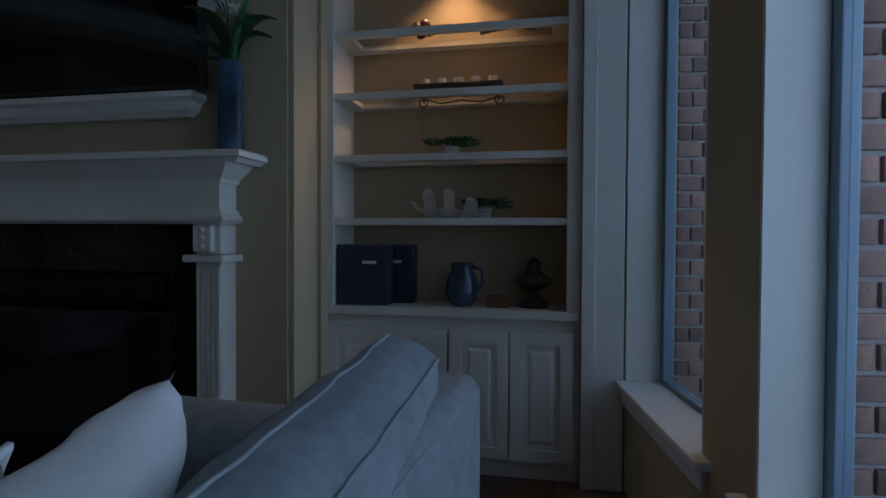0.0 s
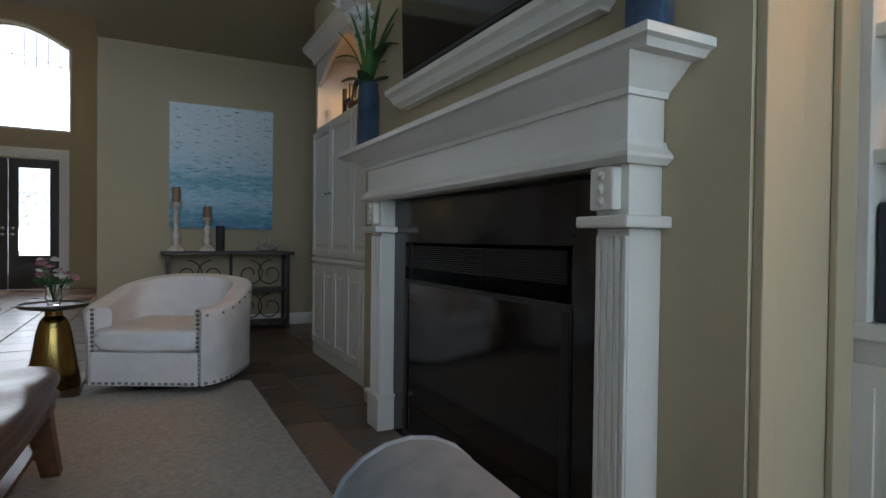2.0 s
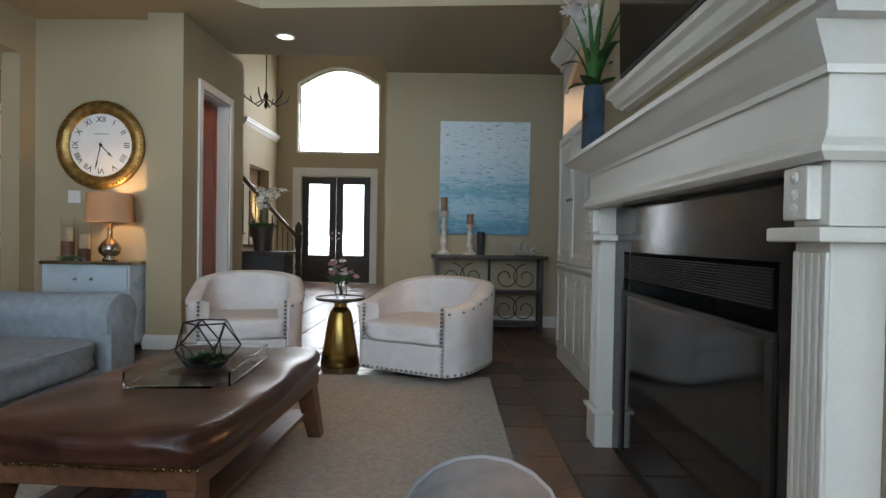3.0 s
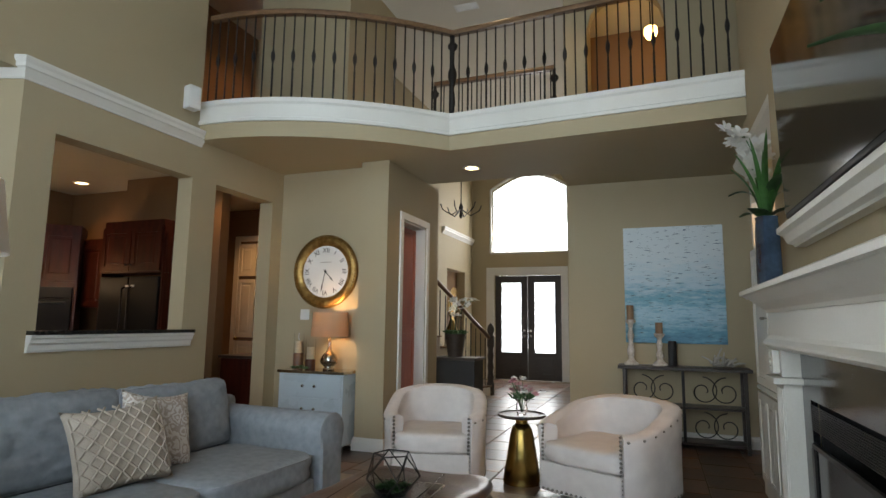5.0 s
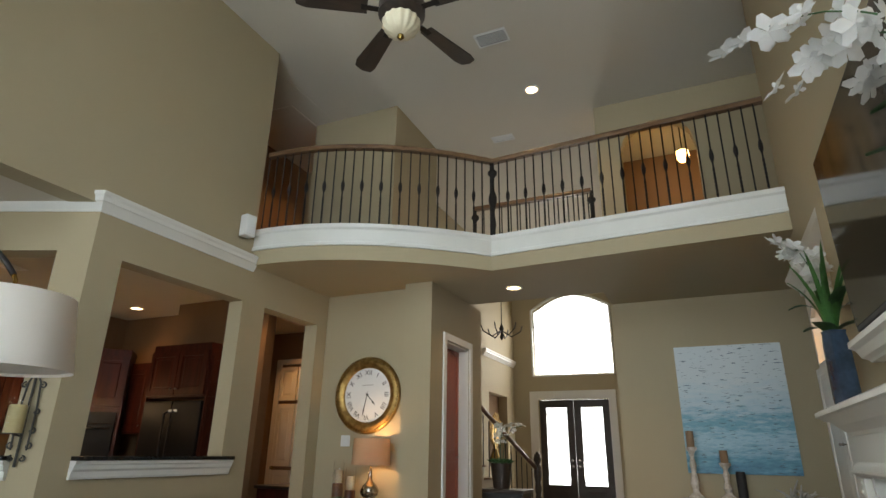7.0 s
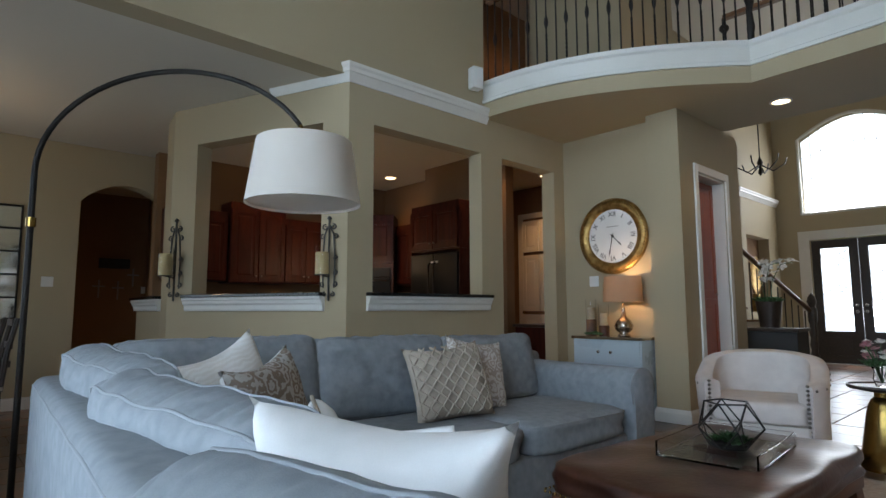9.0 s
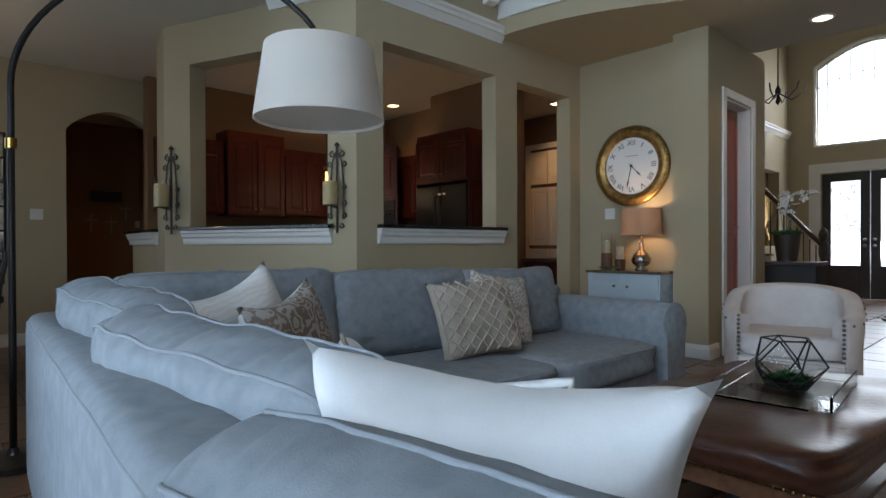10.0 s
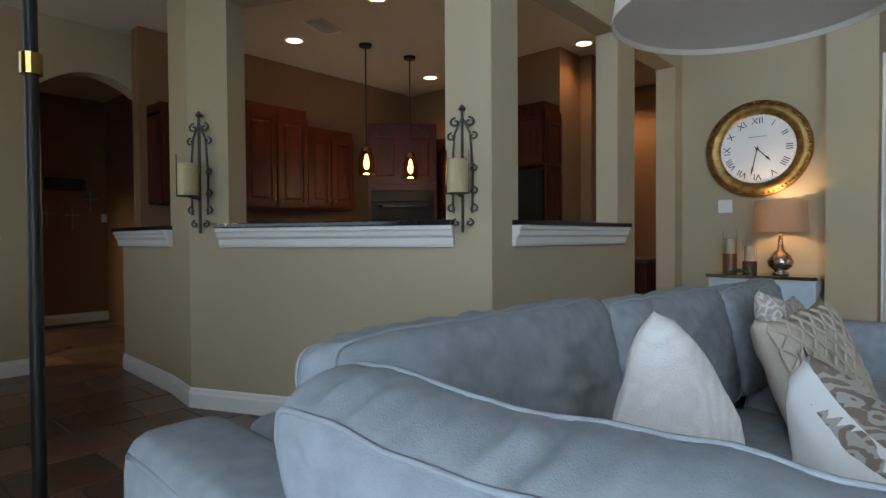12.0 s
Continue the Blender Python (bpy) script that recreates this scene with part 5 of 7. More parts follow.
def upper_cabinet(x0, x1, z0, z1, yf, depth, doors, label="dark cherry wall cabinet with raised panel doors", m=None):
    c = thing("kitchen_cabinet", label, "cabinet", m or Matrix(), "kitchen cabinets")
    part("body", box(bm_(), x0, yf - depth, z0, x1, yf - 0.002, z1), M_CHERRY, c)
    n = doors
    for i in range(n):
        a, b = x0 + (x1 - x0) * i / n + 0.006, x0 + (x1 - x0) * (i + 1) / n - 0.006
        # face looks towards +y, so the door is built mirrored
        d = raised_door(c, -b, -a, z0 + 0.02, z1 - 0.02, 0, M_CHERRY, (-(b - 0.03) if i % 2 == 0 else -(a + 0.03), z0 + 0.09 if z0 > 1 else z1 - 0.1))
        d.matrix_basis = pose(0, yf, 0, 0, 0, 180)
    if z1 > 1.5:
        part("crown", sweep(bm_(), [(0, z1 - 0.03), (0.02, z1 - 0.03), (0.03, z1), (0.07, z1 + 0.05), (0.075, z1 + 0.07), (0, z1 + 0.07)], [(x0, yf - depth, 0), (x0, yf, 0), (x1, yf, 0), (x1, yf - depth, 0)][::-1] if False else [(x1, yf - depth, 0), (x1, yf, 0), (x0, yf, 0), (x0, yf - depth, 0)][::-1]), M_CHERRY, c)
    return c


upper_cabinet(-2.72, -2.02, 1.42, 2.22, -5.40, 0.29, 2)
upper_cabinet(-3.48, -2.74, 1.40, 2.36, -5.36, 0.33, 2)
upper_cabinet(-4.12, -3.50, 1.42, 2.22, -5.40, 0.29, 2)
tower = upper_cabinet(-0.40, 0.40, 1.72, 2.36, 0.0, 0.45, 2, "dark cherry corner oven tower", pose(-4.62, -5.10, 0, 0, 0, -45))
part("tower_body", box(bm_(), -0.40, -0.45, 0.0, 0.40, -0.002, 1.718), M_CHERRY, tower)
oven = thing("wall_oven", "black glass wall oven in the cherry tower", "oven", pose(-4.62, -5.10, 0, 0, 0, -45))
part("oven_door", box(bm_(), -0.36, 0.0, 1.0, 0.36, 0.03, 1.52, bev=0.006), M_OVEN, oven)
part("control_panel", box(bm_(), -0.36, 0.0, 1.525, 0.36, 0.028, 1.66, bev=0.006), M_OVEN, oven)
part("oven_handle", tube(bm_(), [(-0.3, 0.03, 1.47), (-0.3, 0.07, 1.47), (0.3, 0.07, 1.47), (0.3, 0.03, 1.47)], 0.01, 8), M_NICKEL, oven, "steel handle", smooth=True)
upper_cabinet(-0.42, 0.42, 1.42, 2.22, 0.0, 0.30, 2, m=pose(-5.08, -4.60, 0, 0, 0, -90))
fc = upper_cabinet(-0.45, 0.45, 1.80, 2.33, 0.0, 0.29, 2, "dark cherry cabinet surrounding the black refrigerator", pose(-4.67, -3.67, 0, 0, 0, -90))
part("side_panel", box(bm_(), -0.47, -0.29, 0.0, -0.452, -0.0, 2.33), M_CHERRY, fc)
part("side_panel", box(bm_(), 0.452, -0.29, 0.0, 0.47, -0.0, 2.33), M_CHERRY, fc)
for z0, z1 in ((0.12, 1.02), (1.06, 1.72), (1.80, 2.25)):
    d = raised_door(fc, 0.02, 0.28, z0, z1, 0, M_CHERRY, name="end_panel", depth=0.004)
    d.matrix_basis = pose(-0.472, 0.0, 0, 0, 0, -90)
fr = thing("refrigerator", "black side by side refrigerator in the kitchen", "refrigerator", pose(-4.68, -3.67, 0, 0, 0, -90))
part("body", box(bm_(), -0.44, -0.27, 0.02, 0.44, -0.03, 1.76), M_OVEN, fr)
for a, b in ((-0.44, -0.004), (0.004, 0.44)):
    part("door", box(bm_(), a, -0.028, 0.10, b, 0.03, 1.76, bev=0.012), M_OVEN, fr)
for x in (-0.05, 0.05):
    part("handle", tube(bm_(), [(x, 0.03, 0.7), (x, 0.07, 0.72), (x, 0.07, 1.62), (x, 0.03, 1.64)], 0.011, 8), M_BLACK, fr, smooth=True)
for x in (-0.02, 0.06):
    part("badge", box(bm_(), x - 0.07, 0.0301, 1.64, x - 0.02, 0.033, 1.665, bev=0.001), M_PLASTIC, fr)
bc = thing("kitchen_counter", "dark cherry base cabinets with black granite counter along the kitchen wall", "counter")
part("body", box(bm_(), -4.35, -5.69, 0.0, -2.0, -5.12, 0.88), M_CHERRY, bc)
part("worktop", box(bm_(), -4.35, -5.69, 0.882, -1.99, -5.08, 0.92, bev=0.005), M_GRANITE, bc)
for i in range(5):
    d = raised_door(bc, 2.02 + 0.46 * i, 2.47 + 0.46 * i, 0.12, 0.85, 0, M_CHERRY)
    d.matrix_basis = pose(0, -5.119, 0, 0, 0, 180)
isl = thing("kitchen_island", "black granite topped kitchen bar counter behind the half wall", "counter")
part("counter_top", prism(bm_(), [(-2.58, -2.36), (-4.0, -2.36), (-4.0, -2.9), (-2.9, -2.9), (-2.35, -4.0), (-1.95, -4.0)], 0.88, 0.92), M_GRANITE, isl)
part("cabinet_body", prism(bm_(), [(-2.62, -2.38), (-3.98, -2.38), (-3.98, -2.85), (-2.95, -2.85), (-2.42, -3.95), (-2.0, -3.95)], 0.0, 0.879), M_CHERRY, isl)
fa = thing("faucet", "brushed nickel kitchen faucet on the counter", "faucet", pose(-3.62, -5.3, 0.92))
part("spout", tube(bm_(), [(0, 0, 0), (0, 0, 0.28), (0, 0.05, 0.36), (0, 0.14, 0.37), (0, 0.19, 0.30)], 0.012, 8), M_NICKEL, fa, smooth=True)
part("lever", tube(bm_(), [(0.06, 0, 0), (0.06, 0, 0.08), (0.10, 0, 0.11)], 0.009, 8), M_NICKEL, fa, smooth=True)


def can_light(x, y, z, power=26, r=0.075, colour=(1.0, 0.70, 0.40)):
    c = thing("recessed_light", "round recessed ceiling light with white trim, switched on", "ceiling light", pose(x, y, z), "recessed lights")
    part("trim_ring", lathe(bm_(), [(r + 0.022, 0), (r + 0.02, -0.008), (r, -0.01), (r - 0.004, -0.002)], seg=28), M_PLASTIC, c, smooth=True)
    part("lens", lathe(bm_(), [(r - 0.002, -0.004), (0, -0.006)], seg=28), M_CAN, c, "glowing warm lens")
    if power:
        spot("recessed_beam", (x, y, z - 0.03), power, colour, 130)


for x, y in ((-3.10, -5.0), (-5.05, -3.0), (-4.9, -4.9), (-6.5, -3.3), (-2.98, -3.7)):
    can_light(x, y, H1, 60 if x < -6 else 16, colour=(1.0, 0.56, 0.25))
can_light(-5.74, 0.02, H1, 20)
can_light(-5.81, 0.30, H2, 45)
can_light(-5.82, -2.64, H2, 55, colour=(1.0, 0.55, 0.26))


def ceiling_vent(x, y, z, w=0.32, d=0.16, rz=0):
    v = thing("ceiling_vent", "white slatted air vent on the ceiling", "air vent", pose(x, y, z, 0, 0, rz), "ceiling vents")
    bm = bm_()
    for a in ((-w / 2, -d / 2, w / 2, -d / 2 + 0.02), (-w / 2, d / 2 - 0.02, w / 2, d / 2), (-w / 2, -d / 2 + 0.02, -w / 2 + 0.02, d / 2 - 0.02), (w / 2 - 0.02, -d / 2 + 0.02, w / 2, d / 2 - 0.02)):
        box(bm, a[0], a[1], -0.010, a[2], a[3], -0.001)
    part("frame", bm, M_PLASTIC, v)
    part("backing", box(bm_(), -w / 2 + 0.01, -d / 2 + 0.01, -0.004, w / 2 - 0.01, d / 2 - 0.01, -0.002), M_INK, v)
    for i in range(9):
        y0 = -d / 2 + 0.024 + (d - 0.048) * i / 9
        part("slat", box(bm_(), -w / 2 + 0.02, y0, -0.009, w / 2 - 0.02, y0 + 0.006, -0.0045), M_PLASTIC, v)


ceiling_vent(-3.06, -4.51, H1, 0.36, 0.20, 20)
ceiling_vent(-6.78, -0.40, H2, 0.32, 0.16, 90), ceiling_vent(-4.72, 0.16, H2, 0.36, 0.22, 90)


def pendant(x, y):
    p = thing("pendant_light", "amber jar glass pendant lamp on a dark rod, lit", "pendant light", pose(x, y, 0), "kitchen pendants")
    part("canopy", lathe(bm_(), [(0.065, H1), (0.06, H1 - 0.025), (0.01, H1 - 0.03)], seg=20), M_BLACK, p, smooth=40)
    part("rod", lathe(bm_(), [(0.006, 1.98), (0.006, H1 - 0.03)], seg=8), M_BLACK, p)
    part("cap", lathe(bm_(), [(0.05, 1.95), (0.045, 1.985), (0.012, 2.0)], seg=20), M_BRASS, p, smooth=40)
    part("glass_jar", lathe(bm_(), [(0.078, 1.72), (0.08, 1.88), (0.05, 1.95), (0.047, 1.95), (0.076, 1.88), (0.074, 1.72)], seg=24), M_AMBER, p, smooth=40).visible_shadow = False
    part("bulb", lathe(bm_(), [(0.0, 1.77), (0.022, 1.79), (0.03, 1.83), (0.02, 1.88), (0.012, 1.92), (0.0, 1.93)], seg=14), M_BULB, p, "glowing filament bulb", smooth=True)
    bulb("pendant_glow", (x, y, 1.70), 6)


pendant(-3.64, -4.60), pendant(-4.20, -4.55)
wdoor = thing("door_3", "cream painted six panel pantry door with casing", "door", pose(-7.0, -3.80, 0, 0, 0, 90) @ Matrix.Diagonal((1, 1, 1.03, 1)), kind="structure")
for x0, x1 in ((-0.32, -0.01), (0.01, 0.32)):
    for z0, z1 in ((0.05, 0.95), (1.0, 1.85), (1.9, 2.38)):
        raised_door(wdoor, x0, x1, z0, z1, -0.004, M_DOORWHITE, name="panel")
for a in ((-0.42, -0.03, 0, -0.33, -0.004, 2.50), (0.33, -0.03, 0, 0.42, -0.004, 2.50), (-0.33, -0.03, 2.42, 0.33, -0.004, 2.50)):
    part("casing", box(bm_(), *a, bev=0.005), M_DOORWHITE, wdoor)
part("door_knob", lathe(bm_(), [(0.01, 0), (0.01, 0.03), (0.026, 0.045), (0.02, 0.065), (0, 0.068)], seg=14, m=pose(-0.27, -0.04, 0.98, 90, 0, 0)), M_BRASS, wdoor, "brass knob", smooth=True)
hc = thing("hall_chest", "dark cherry low cabinet in the pantry hall", "cabinet")
part("body", box(bm_(), -6.1, -2.99, 0.0, -5.42, -2.53, 0.84, bev=0.006), M_CHERRY, hc)
part("top", box(bm_(), -6.13, -3.02, 0.842, -5.4, -2.5, 0.875, bev=0.005), M_DARKWOOD, hc)


# ---- wall sconces on the angled wall ----
def scroll(bm, cx, cz, r, turns, start, hand, y=0.0, wire=0.006):
    pts = []
    for i in range(int(22 * turns) + 1):
        a = start + hand * 2 * math.pi * i / 22
        rr = r * (1 - 0.8 * i / (22 * turns))
        pts.append((cx + rr * math.cos(a), y, cz + rr * math.sin(a)))
    tube(bm, pts, wire, 6)


def sconce(m):
    s = thing("wall_sconce", "weathered grey iron scroll sconce holding an ivory pillar candle", "sconce", m, "pair of sconces")
    part("centre_bar", tube(bm_(), [(0, 0, 0.0), (0, 0, 0.76)], 0.008, 6), M_PEWTER, s)
    for hand in (-1, 1):
        part("side_bar", tube(bm_(), [(hand * 0.05, 0, 0.12), (hand * 0.055, 0, 0.4), (hand * 0.04, 0, 0.62), (0, 0, 0.72)], 0.006, 6), M_PEWTER, s)
        for cz, r, t in ((0.69, 0.030, 1.1), (0.60, 0.026, 1.0), (0.40, 0.024, 1.0), (0.26, 0.026, 1.0), (0.15, 0.026, 1.0), (0.06, 0.024, 1.1)):
            bm = bm_()
            scroll(bm, hand * (0.055 if 0.1 < cz < 0.65 else 0.035), cz, r, t, math.pi / 2, -hand, wire=0.006)
            part("scroll", bm, M_PEWTER, s, smooth=True)
    part("finial", lathe(bm_(), [(0, 0.75), (0.02, 0.77), (0.01, 0.79), (0, 0.80)], seg=10), M_PEWTER, s)
    part("candle_plate", lathe(bm_(), [(0.056, 0.235), (0.06, 0.24), (0.0, 0.242)], at=(0, -0.085, 0), seg=18), M_PEWTER, s)
    part("bracket", tube(bm_(), [(0, 0, 0.22), (0, -0.085, 0.235)], 0.007, 6), M_PEWTER, s)
    part("candle", lathe(bm_(), [(0.05, 0.242), (0.05, 0.43), (0.044, 0.445), (0.03, 0.435), (0, 0.43)], at=(0, -0.085, 0), seg=20), M_CANDLE, s, "ivory pillar candle", smooth=40)
    part("glass_sleeve", lathe(bm_(), [(0.057, 0.243), (0.057, 0.50), (0.055, 0.50), (0.055, 0.243)], at=(0, -0.085, 0), seg=20), M_GLASS, s, smooth=40)
    return s


ang = math.degrees(math.atan2(-dAB.y, -dAB.x))
nAB = Vector((-dAB.y, dAB.x, 0))
if nAB.x < 0:
    nAB = -nAB
for s_, z_, k_ in ((1.92, 1.14, 0.98), (0.155, 1.13, 0.86)):
    p = A + dAB * s_ + nAB * 0.03
    sconce(pose(p.x, p.y, z_, 0, 0, math.degrees(math.atan2(nAB.y, nAB.x)) + 90) @ Matrix.Diagonal((k_ * 1.25, k_ * 1.2, k_, 1)))


def wall_plate(m, kind="outlet"):
    o = thing("wall_plate", "white plastic electrical cover plate on the wall", "switch plate", m, "cover plates")
    part("plate", box(bm_(), -0.036, -0.006, -0.057, 0.036, 0, 0.057, bev=0.003), M_PLASTIC, o)
    for z in (-0.024, 0.024):
        part("socket", box(bm_(), -0.016, -0.008, z - 0.014, 0.016, -0.005, z + 0.014, bev=0.002), M_PLASTIC, o)


p = A + dAB * 1.12 + nAB * 0.001
wall_plate(pose(p.x, p.y, 0.31, 0, 0, math.degrees(math.atan2(nAB.y, nAB.x)) + 90))
wall_plate(pose(-0.95, -5.999, 1.38, 0, 0, 180) @ Matrix.Diagonal((1.6, 1, 1, 1)))
wall_plate(pose(-5.358, -1.80, 1.36, 0, 0, 90) @ Matrix.Diagonal((1.6, 1, 1, 1)))
wall_plate(pose(-2.72, -8.999, 1.40, 0, 0, 180))
sp = thing("wall_speaker", "small white loudspeaker mounted above the kitchen opening", "speaker", pose(-3.84, -2.165, 3.22, 0, 0, 170))
part("cabinet", box(bm_(), -0.06, -0.12, 0.0, 0.06, -0.02, 0.22, bev=0.012), M_PLASTIC, sp)
part("grille", box(bm_(), -0.05, -0.125, 0.02, 0.05, -0.12, 0.20, bev=0.002), M_FACE, sp)
part("bracket", box(bm_(), -0.02, -0.02, 0.08, 0.02, 0.0, 0.14), M_PLASTIC, sp)

# ---- clock, chest and lamp ----
CM = Matrix(((0, 0, 1, -5.358), (1, 0, 0, -1.545), (0, 1, 0, 1.835), (0, 0, 0, 1)))
ck = thing("wall_clock", "large round gold framed wall clock with white roman numeral face", "clock", CM)
part("frame", lathe(bm_(), [(0.36, 0.0), (0.405, 0.012), (0.41, 0.03), (0.395, 0.045), (0.375, 0.05), (0.36, 0.062), (0.33, 0.06), (0.30, 0.035), (0.29, 0.03), (0.288, 0.018)], seg=64), M_GOLD, ck, "aged gold moulded frame", smooth=True)
bead = part("bead", lathe(bm_(), [(0, -0.011), (0.009, -0.006), (0.011, 0), (0.009, 0.006), (0, 0.011)], seg=8), M_GOLD, ck, smooth=True, m=pose(0.385, 0, 0.05))
for k in range(1, 72):
    a = 2 * math.pi * k / 72
    q = new("bead", bead.data)
    q.parent, q.matrix_basis = ck, pose(0.385 * math.cos(a), 0.385 * math.sin(a), 0.05)
part("face", lathe(bm_(), [(0.292, 0.016), (0.292, 0.02), (0, 0.02)], seg=64), M_FACE, ck, "white clock face")


def lettering(text, size, m, mat, parent, name="numeral"):
    c = bpy.data.curves.new(name, "FONT")
    c.body, c.size, c.align_x, c.align_y, c.extrude = text, size, "CENTER", "CENTER", 0.0008
    tmp = bpy.data.objects.new(name, c)
    me = bpy.data.meshes.new_from_object(tmp)
    bpy.data.objects.remove(tmp)
    me.materials.append(mat)
    ob = new(name, me)
    ob.parent, ob.matrix_basis = parent, m
    return ob


for k, t in enumerate("XII I II III IIII V VI VII VIII IX X XI".split()):
    a = math.pi / 2 - 2 * math.pi * k / 12
    lettering(t, 0.075, pose(0.235 * math.cos(a), 0.235 * math.sin(a), 0.0212, 0, 0, math.degrees(a) - 90), M_INK, ck)
for k in range(60):
    a = 2 * math.pi * k / 60
    part("minute_mark", box(bm_(), 0.278, -0.0012, 0.0201, 0.288, 0.0012, 0.0215, m=pose(0, 0, 0, 0, 0, math.degrees(a))), M_INK, ck)
part("dial_script", box(bm_(), -0.07, 0.10, 0.0201, 0.07, 0.106, 0.0212), M_NICKEL, ck)


def clock_hand(length, deg, w, z):
    bm = bm_()
    pts = [(-0.04, 0), (0, w), (length * 0.6, w * 0.7), (length * 0.72, w * 2.0), (length, 0), (length * 0.72, -w * 2.0), (length * 0.6, -w * 0.7), (0, -w)]
    prism(bm, pts, 0, 0.0015)
    part("pointer", bm, M_INK, ck, m=pose(0, 0, z, 0, 0, 90 - deg))


clock_hand(0.15, 136, 0.005, 0.024), clock_hand(0.235, 192, 0.004, 0.027)
part("arbor", lathe(bm_(), [(0.012, 0.02), (0.012, 0.031), (0, 0.033)], seg=14), M_INK, ck)
cs = thing("accent_chest", "pale blue lacquered chest of drawers with chrome pulls under the clock", "chest")
part("body", box(bm_(), -5.338, -1.83, 0.06, -4.985, -1.07, 0.755, bev=0.004), M_BLUEPAINT, cs)
part("top", box(bm_(), -5.345, -1.845, 0.757, -4.965, -1.055, 0.785, bev=0.004), M_CHROME, cs, "mirrored silver top edge")
for z0, z1 in ((0.08, 0.29), (0.305, 0.515), (0.53, 0.74)):
    d = part("drawer", box(bm_(), -4.984, -1.815, z0, -4.968, -1.085, z1, bev=0.004), M_BLUEPAINT, cs)
    for y in (-1.52, -1.38):
        part("pull", lathe(bm_(), [(0.006, 0), (0.006, 0.012), (0.016, 0.018), (0.012, 0.03), (0, 0.032)], seg=12, m=pose(-4.968, y, (z0 + z1) / 2, 0, 90, 0)), M_CHROME, d, "chrome knob", smooth=True)
for y in (-1.80, -1.10):
    for x in (-5.30, -5.02):
        part("foot", box(bm_(), x - 0.02, y - 0.02, 0, x + 0.02, y + 0.02, 0.06), M_DARKWOOD, cs)
tl = thing("table_lamp", "mercury glass table lamp with tan drum shade, lit, on the chest", "table lamp", pose(-5.13, -1.33, 0.785))
part("base", lathe(bm_(), [(0.06, 0), (0.06, 0.02), (0.04, 0.03), (0.085, 0.07), (0.095, 0.11), (0.07, 0.16), (0.025, 0.20), (0.018, 0.28), (0.012, 0.33)], seg=28), M_CHROME, tl, "silvered mercury glass body", smooth=True)
part("shade", lathe(bm_(), [(0.195, 0.345), (0.18, 0.595), (0.178, 0.595), (0.193, 0.345)], seg=40), M_TANSHADE, tl, "tan fabric drum shade", smooth=40)
part("bulb", lathe(bm_(), [(0, 0.37), (0.028, 0.41), (0.03, 0.44), (0.012, 0.48), (0, 0.48)], seg=12), M_BULB, tl, "glowing bulb", smooth=True)
part("harp", tube(bm_(), [(0, 0, 0.33), (0.05, 0, 0.40), (0.05, 0, 0.52), (0, 0, 0.60)], 0.003, 6), M_BRASS, tl)
bulb("table_lamp_glow", (-5.13, -1.33, 1.28), 11, radius=0.04)
for k, (y, h) in enumerate(((-1.70, 0.16), (-1.55, 0.10))):
    c = thing("hurricane_candle", "ivory pillar candle in a glass hurricane on a wooden foot", "candle", pose(-5.12, y, 0.785), "candles on the chest")
    part("foot", lathe(bm_(), [(0.055, 0), (0.055, h), (0.05, h + 0.006)], seg=18), (M_WOOD, M_LEATHER)[k], c, smooth=40)
    part("candle", lathe(bm_(), [(0.038, h + 0.007), (0.038, h + 0.13), (0, h + 0.125)], seg=18), M_WAX, c, smooth=40)
    part("glass_sleeve", lathe(bm_(), [(0.052, h + 0.007), (0.052, h + 0.21), (0.05, h + 0.21), (0.05, h + 0.007)], seg=20), M_GLASS, c, smooth=40)
su = thing("succulent_plant", "green succulent rosettes beside the candles on the chest", "plant", pose(-5.05, -1.62, 0.785))
for k, (x, y, r) in enumerate(((0, 0, 0.07), (0.03, -0.06, 0.055), (0.02, 0.07, 0.05))):
    part("rosette", succulent(bm_(), (x, y, 0.01), r, 18, k + 40), M_LEAF, su)

# ---- console table, canvas and ornaments ----
co = thing("console_table", "dark console table with wrought iron scroll ends under the painting", "console table", pose(-6.69, 2.12, 0))
part("tabletop", box(bm_(), -0.19, -0.66, 0.815, 0.17, 0.66, 0.85, bev=0.005), M_DARKWOOD, co)
part("lower_shelf", box(bm_(), -0.16, -0.60, 0.42, 0.14, 0.60, 0.445, bev=0.004), M_DARKWOOD, co)
part("foot_shelf", box(bm_(), -0.16, -0.60, 0.06, 0.14, 0.60, 0.085, bev=0.004), M_DARKWOOD, co)
for x in (-0.15, 0.12):
    for y in (-0.61, 0.575):
        part("leg", box(bm_(), x, y, 0, x + 0.035, y + 0.035, 0.815, bev=0.003), M_DARKWOOD, co)
part("centre_post", box(bm_(), 0.12, -0.015, 0.085, 0.145, 0.015, 0.815), M_BLACK, co)
for y0 in (-0.3, 0.3):
    for z0 in (0.44, 0.08):
        bm = bm_()
        for hand in (-1, 1):
            pts = []
            for i in range(30):
                a = math.pi * 0.5 + hand * 2.6 * math.pi * i / 29
                rr = 0.15 * (1 - 0.75 * i / 29)
                pts.append((0.132, y0 + hand * 0.11 + rr * math.cos(a), z0 + 0.17 + rr * math.sin(a)))
            tube(bm, pts, 0.006, 6)
        part("scrollwork", bm, M_BLACK, co, smooth=True)


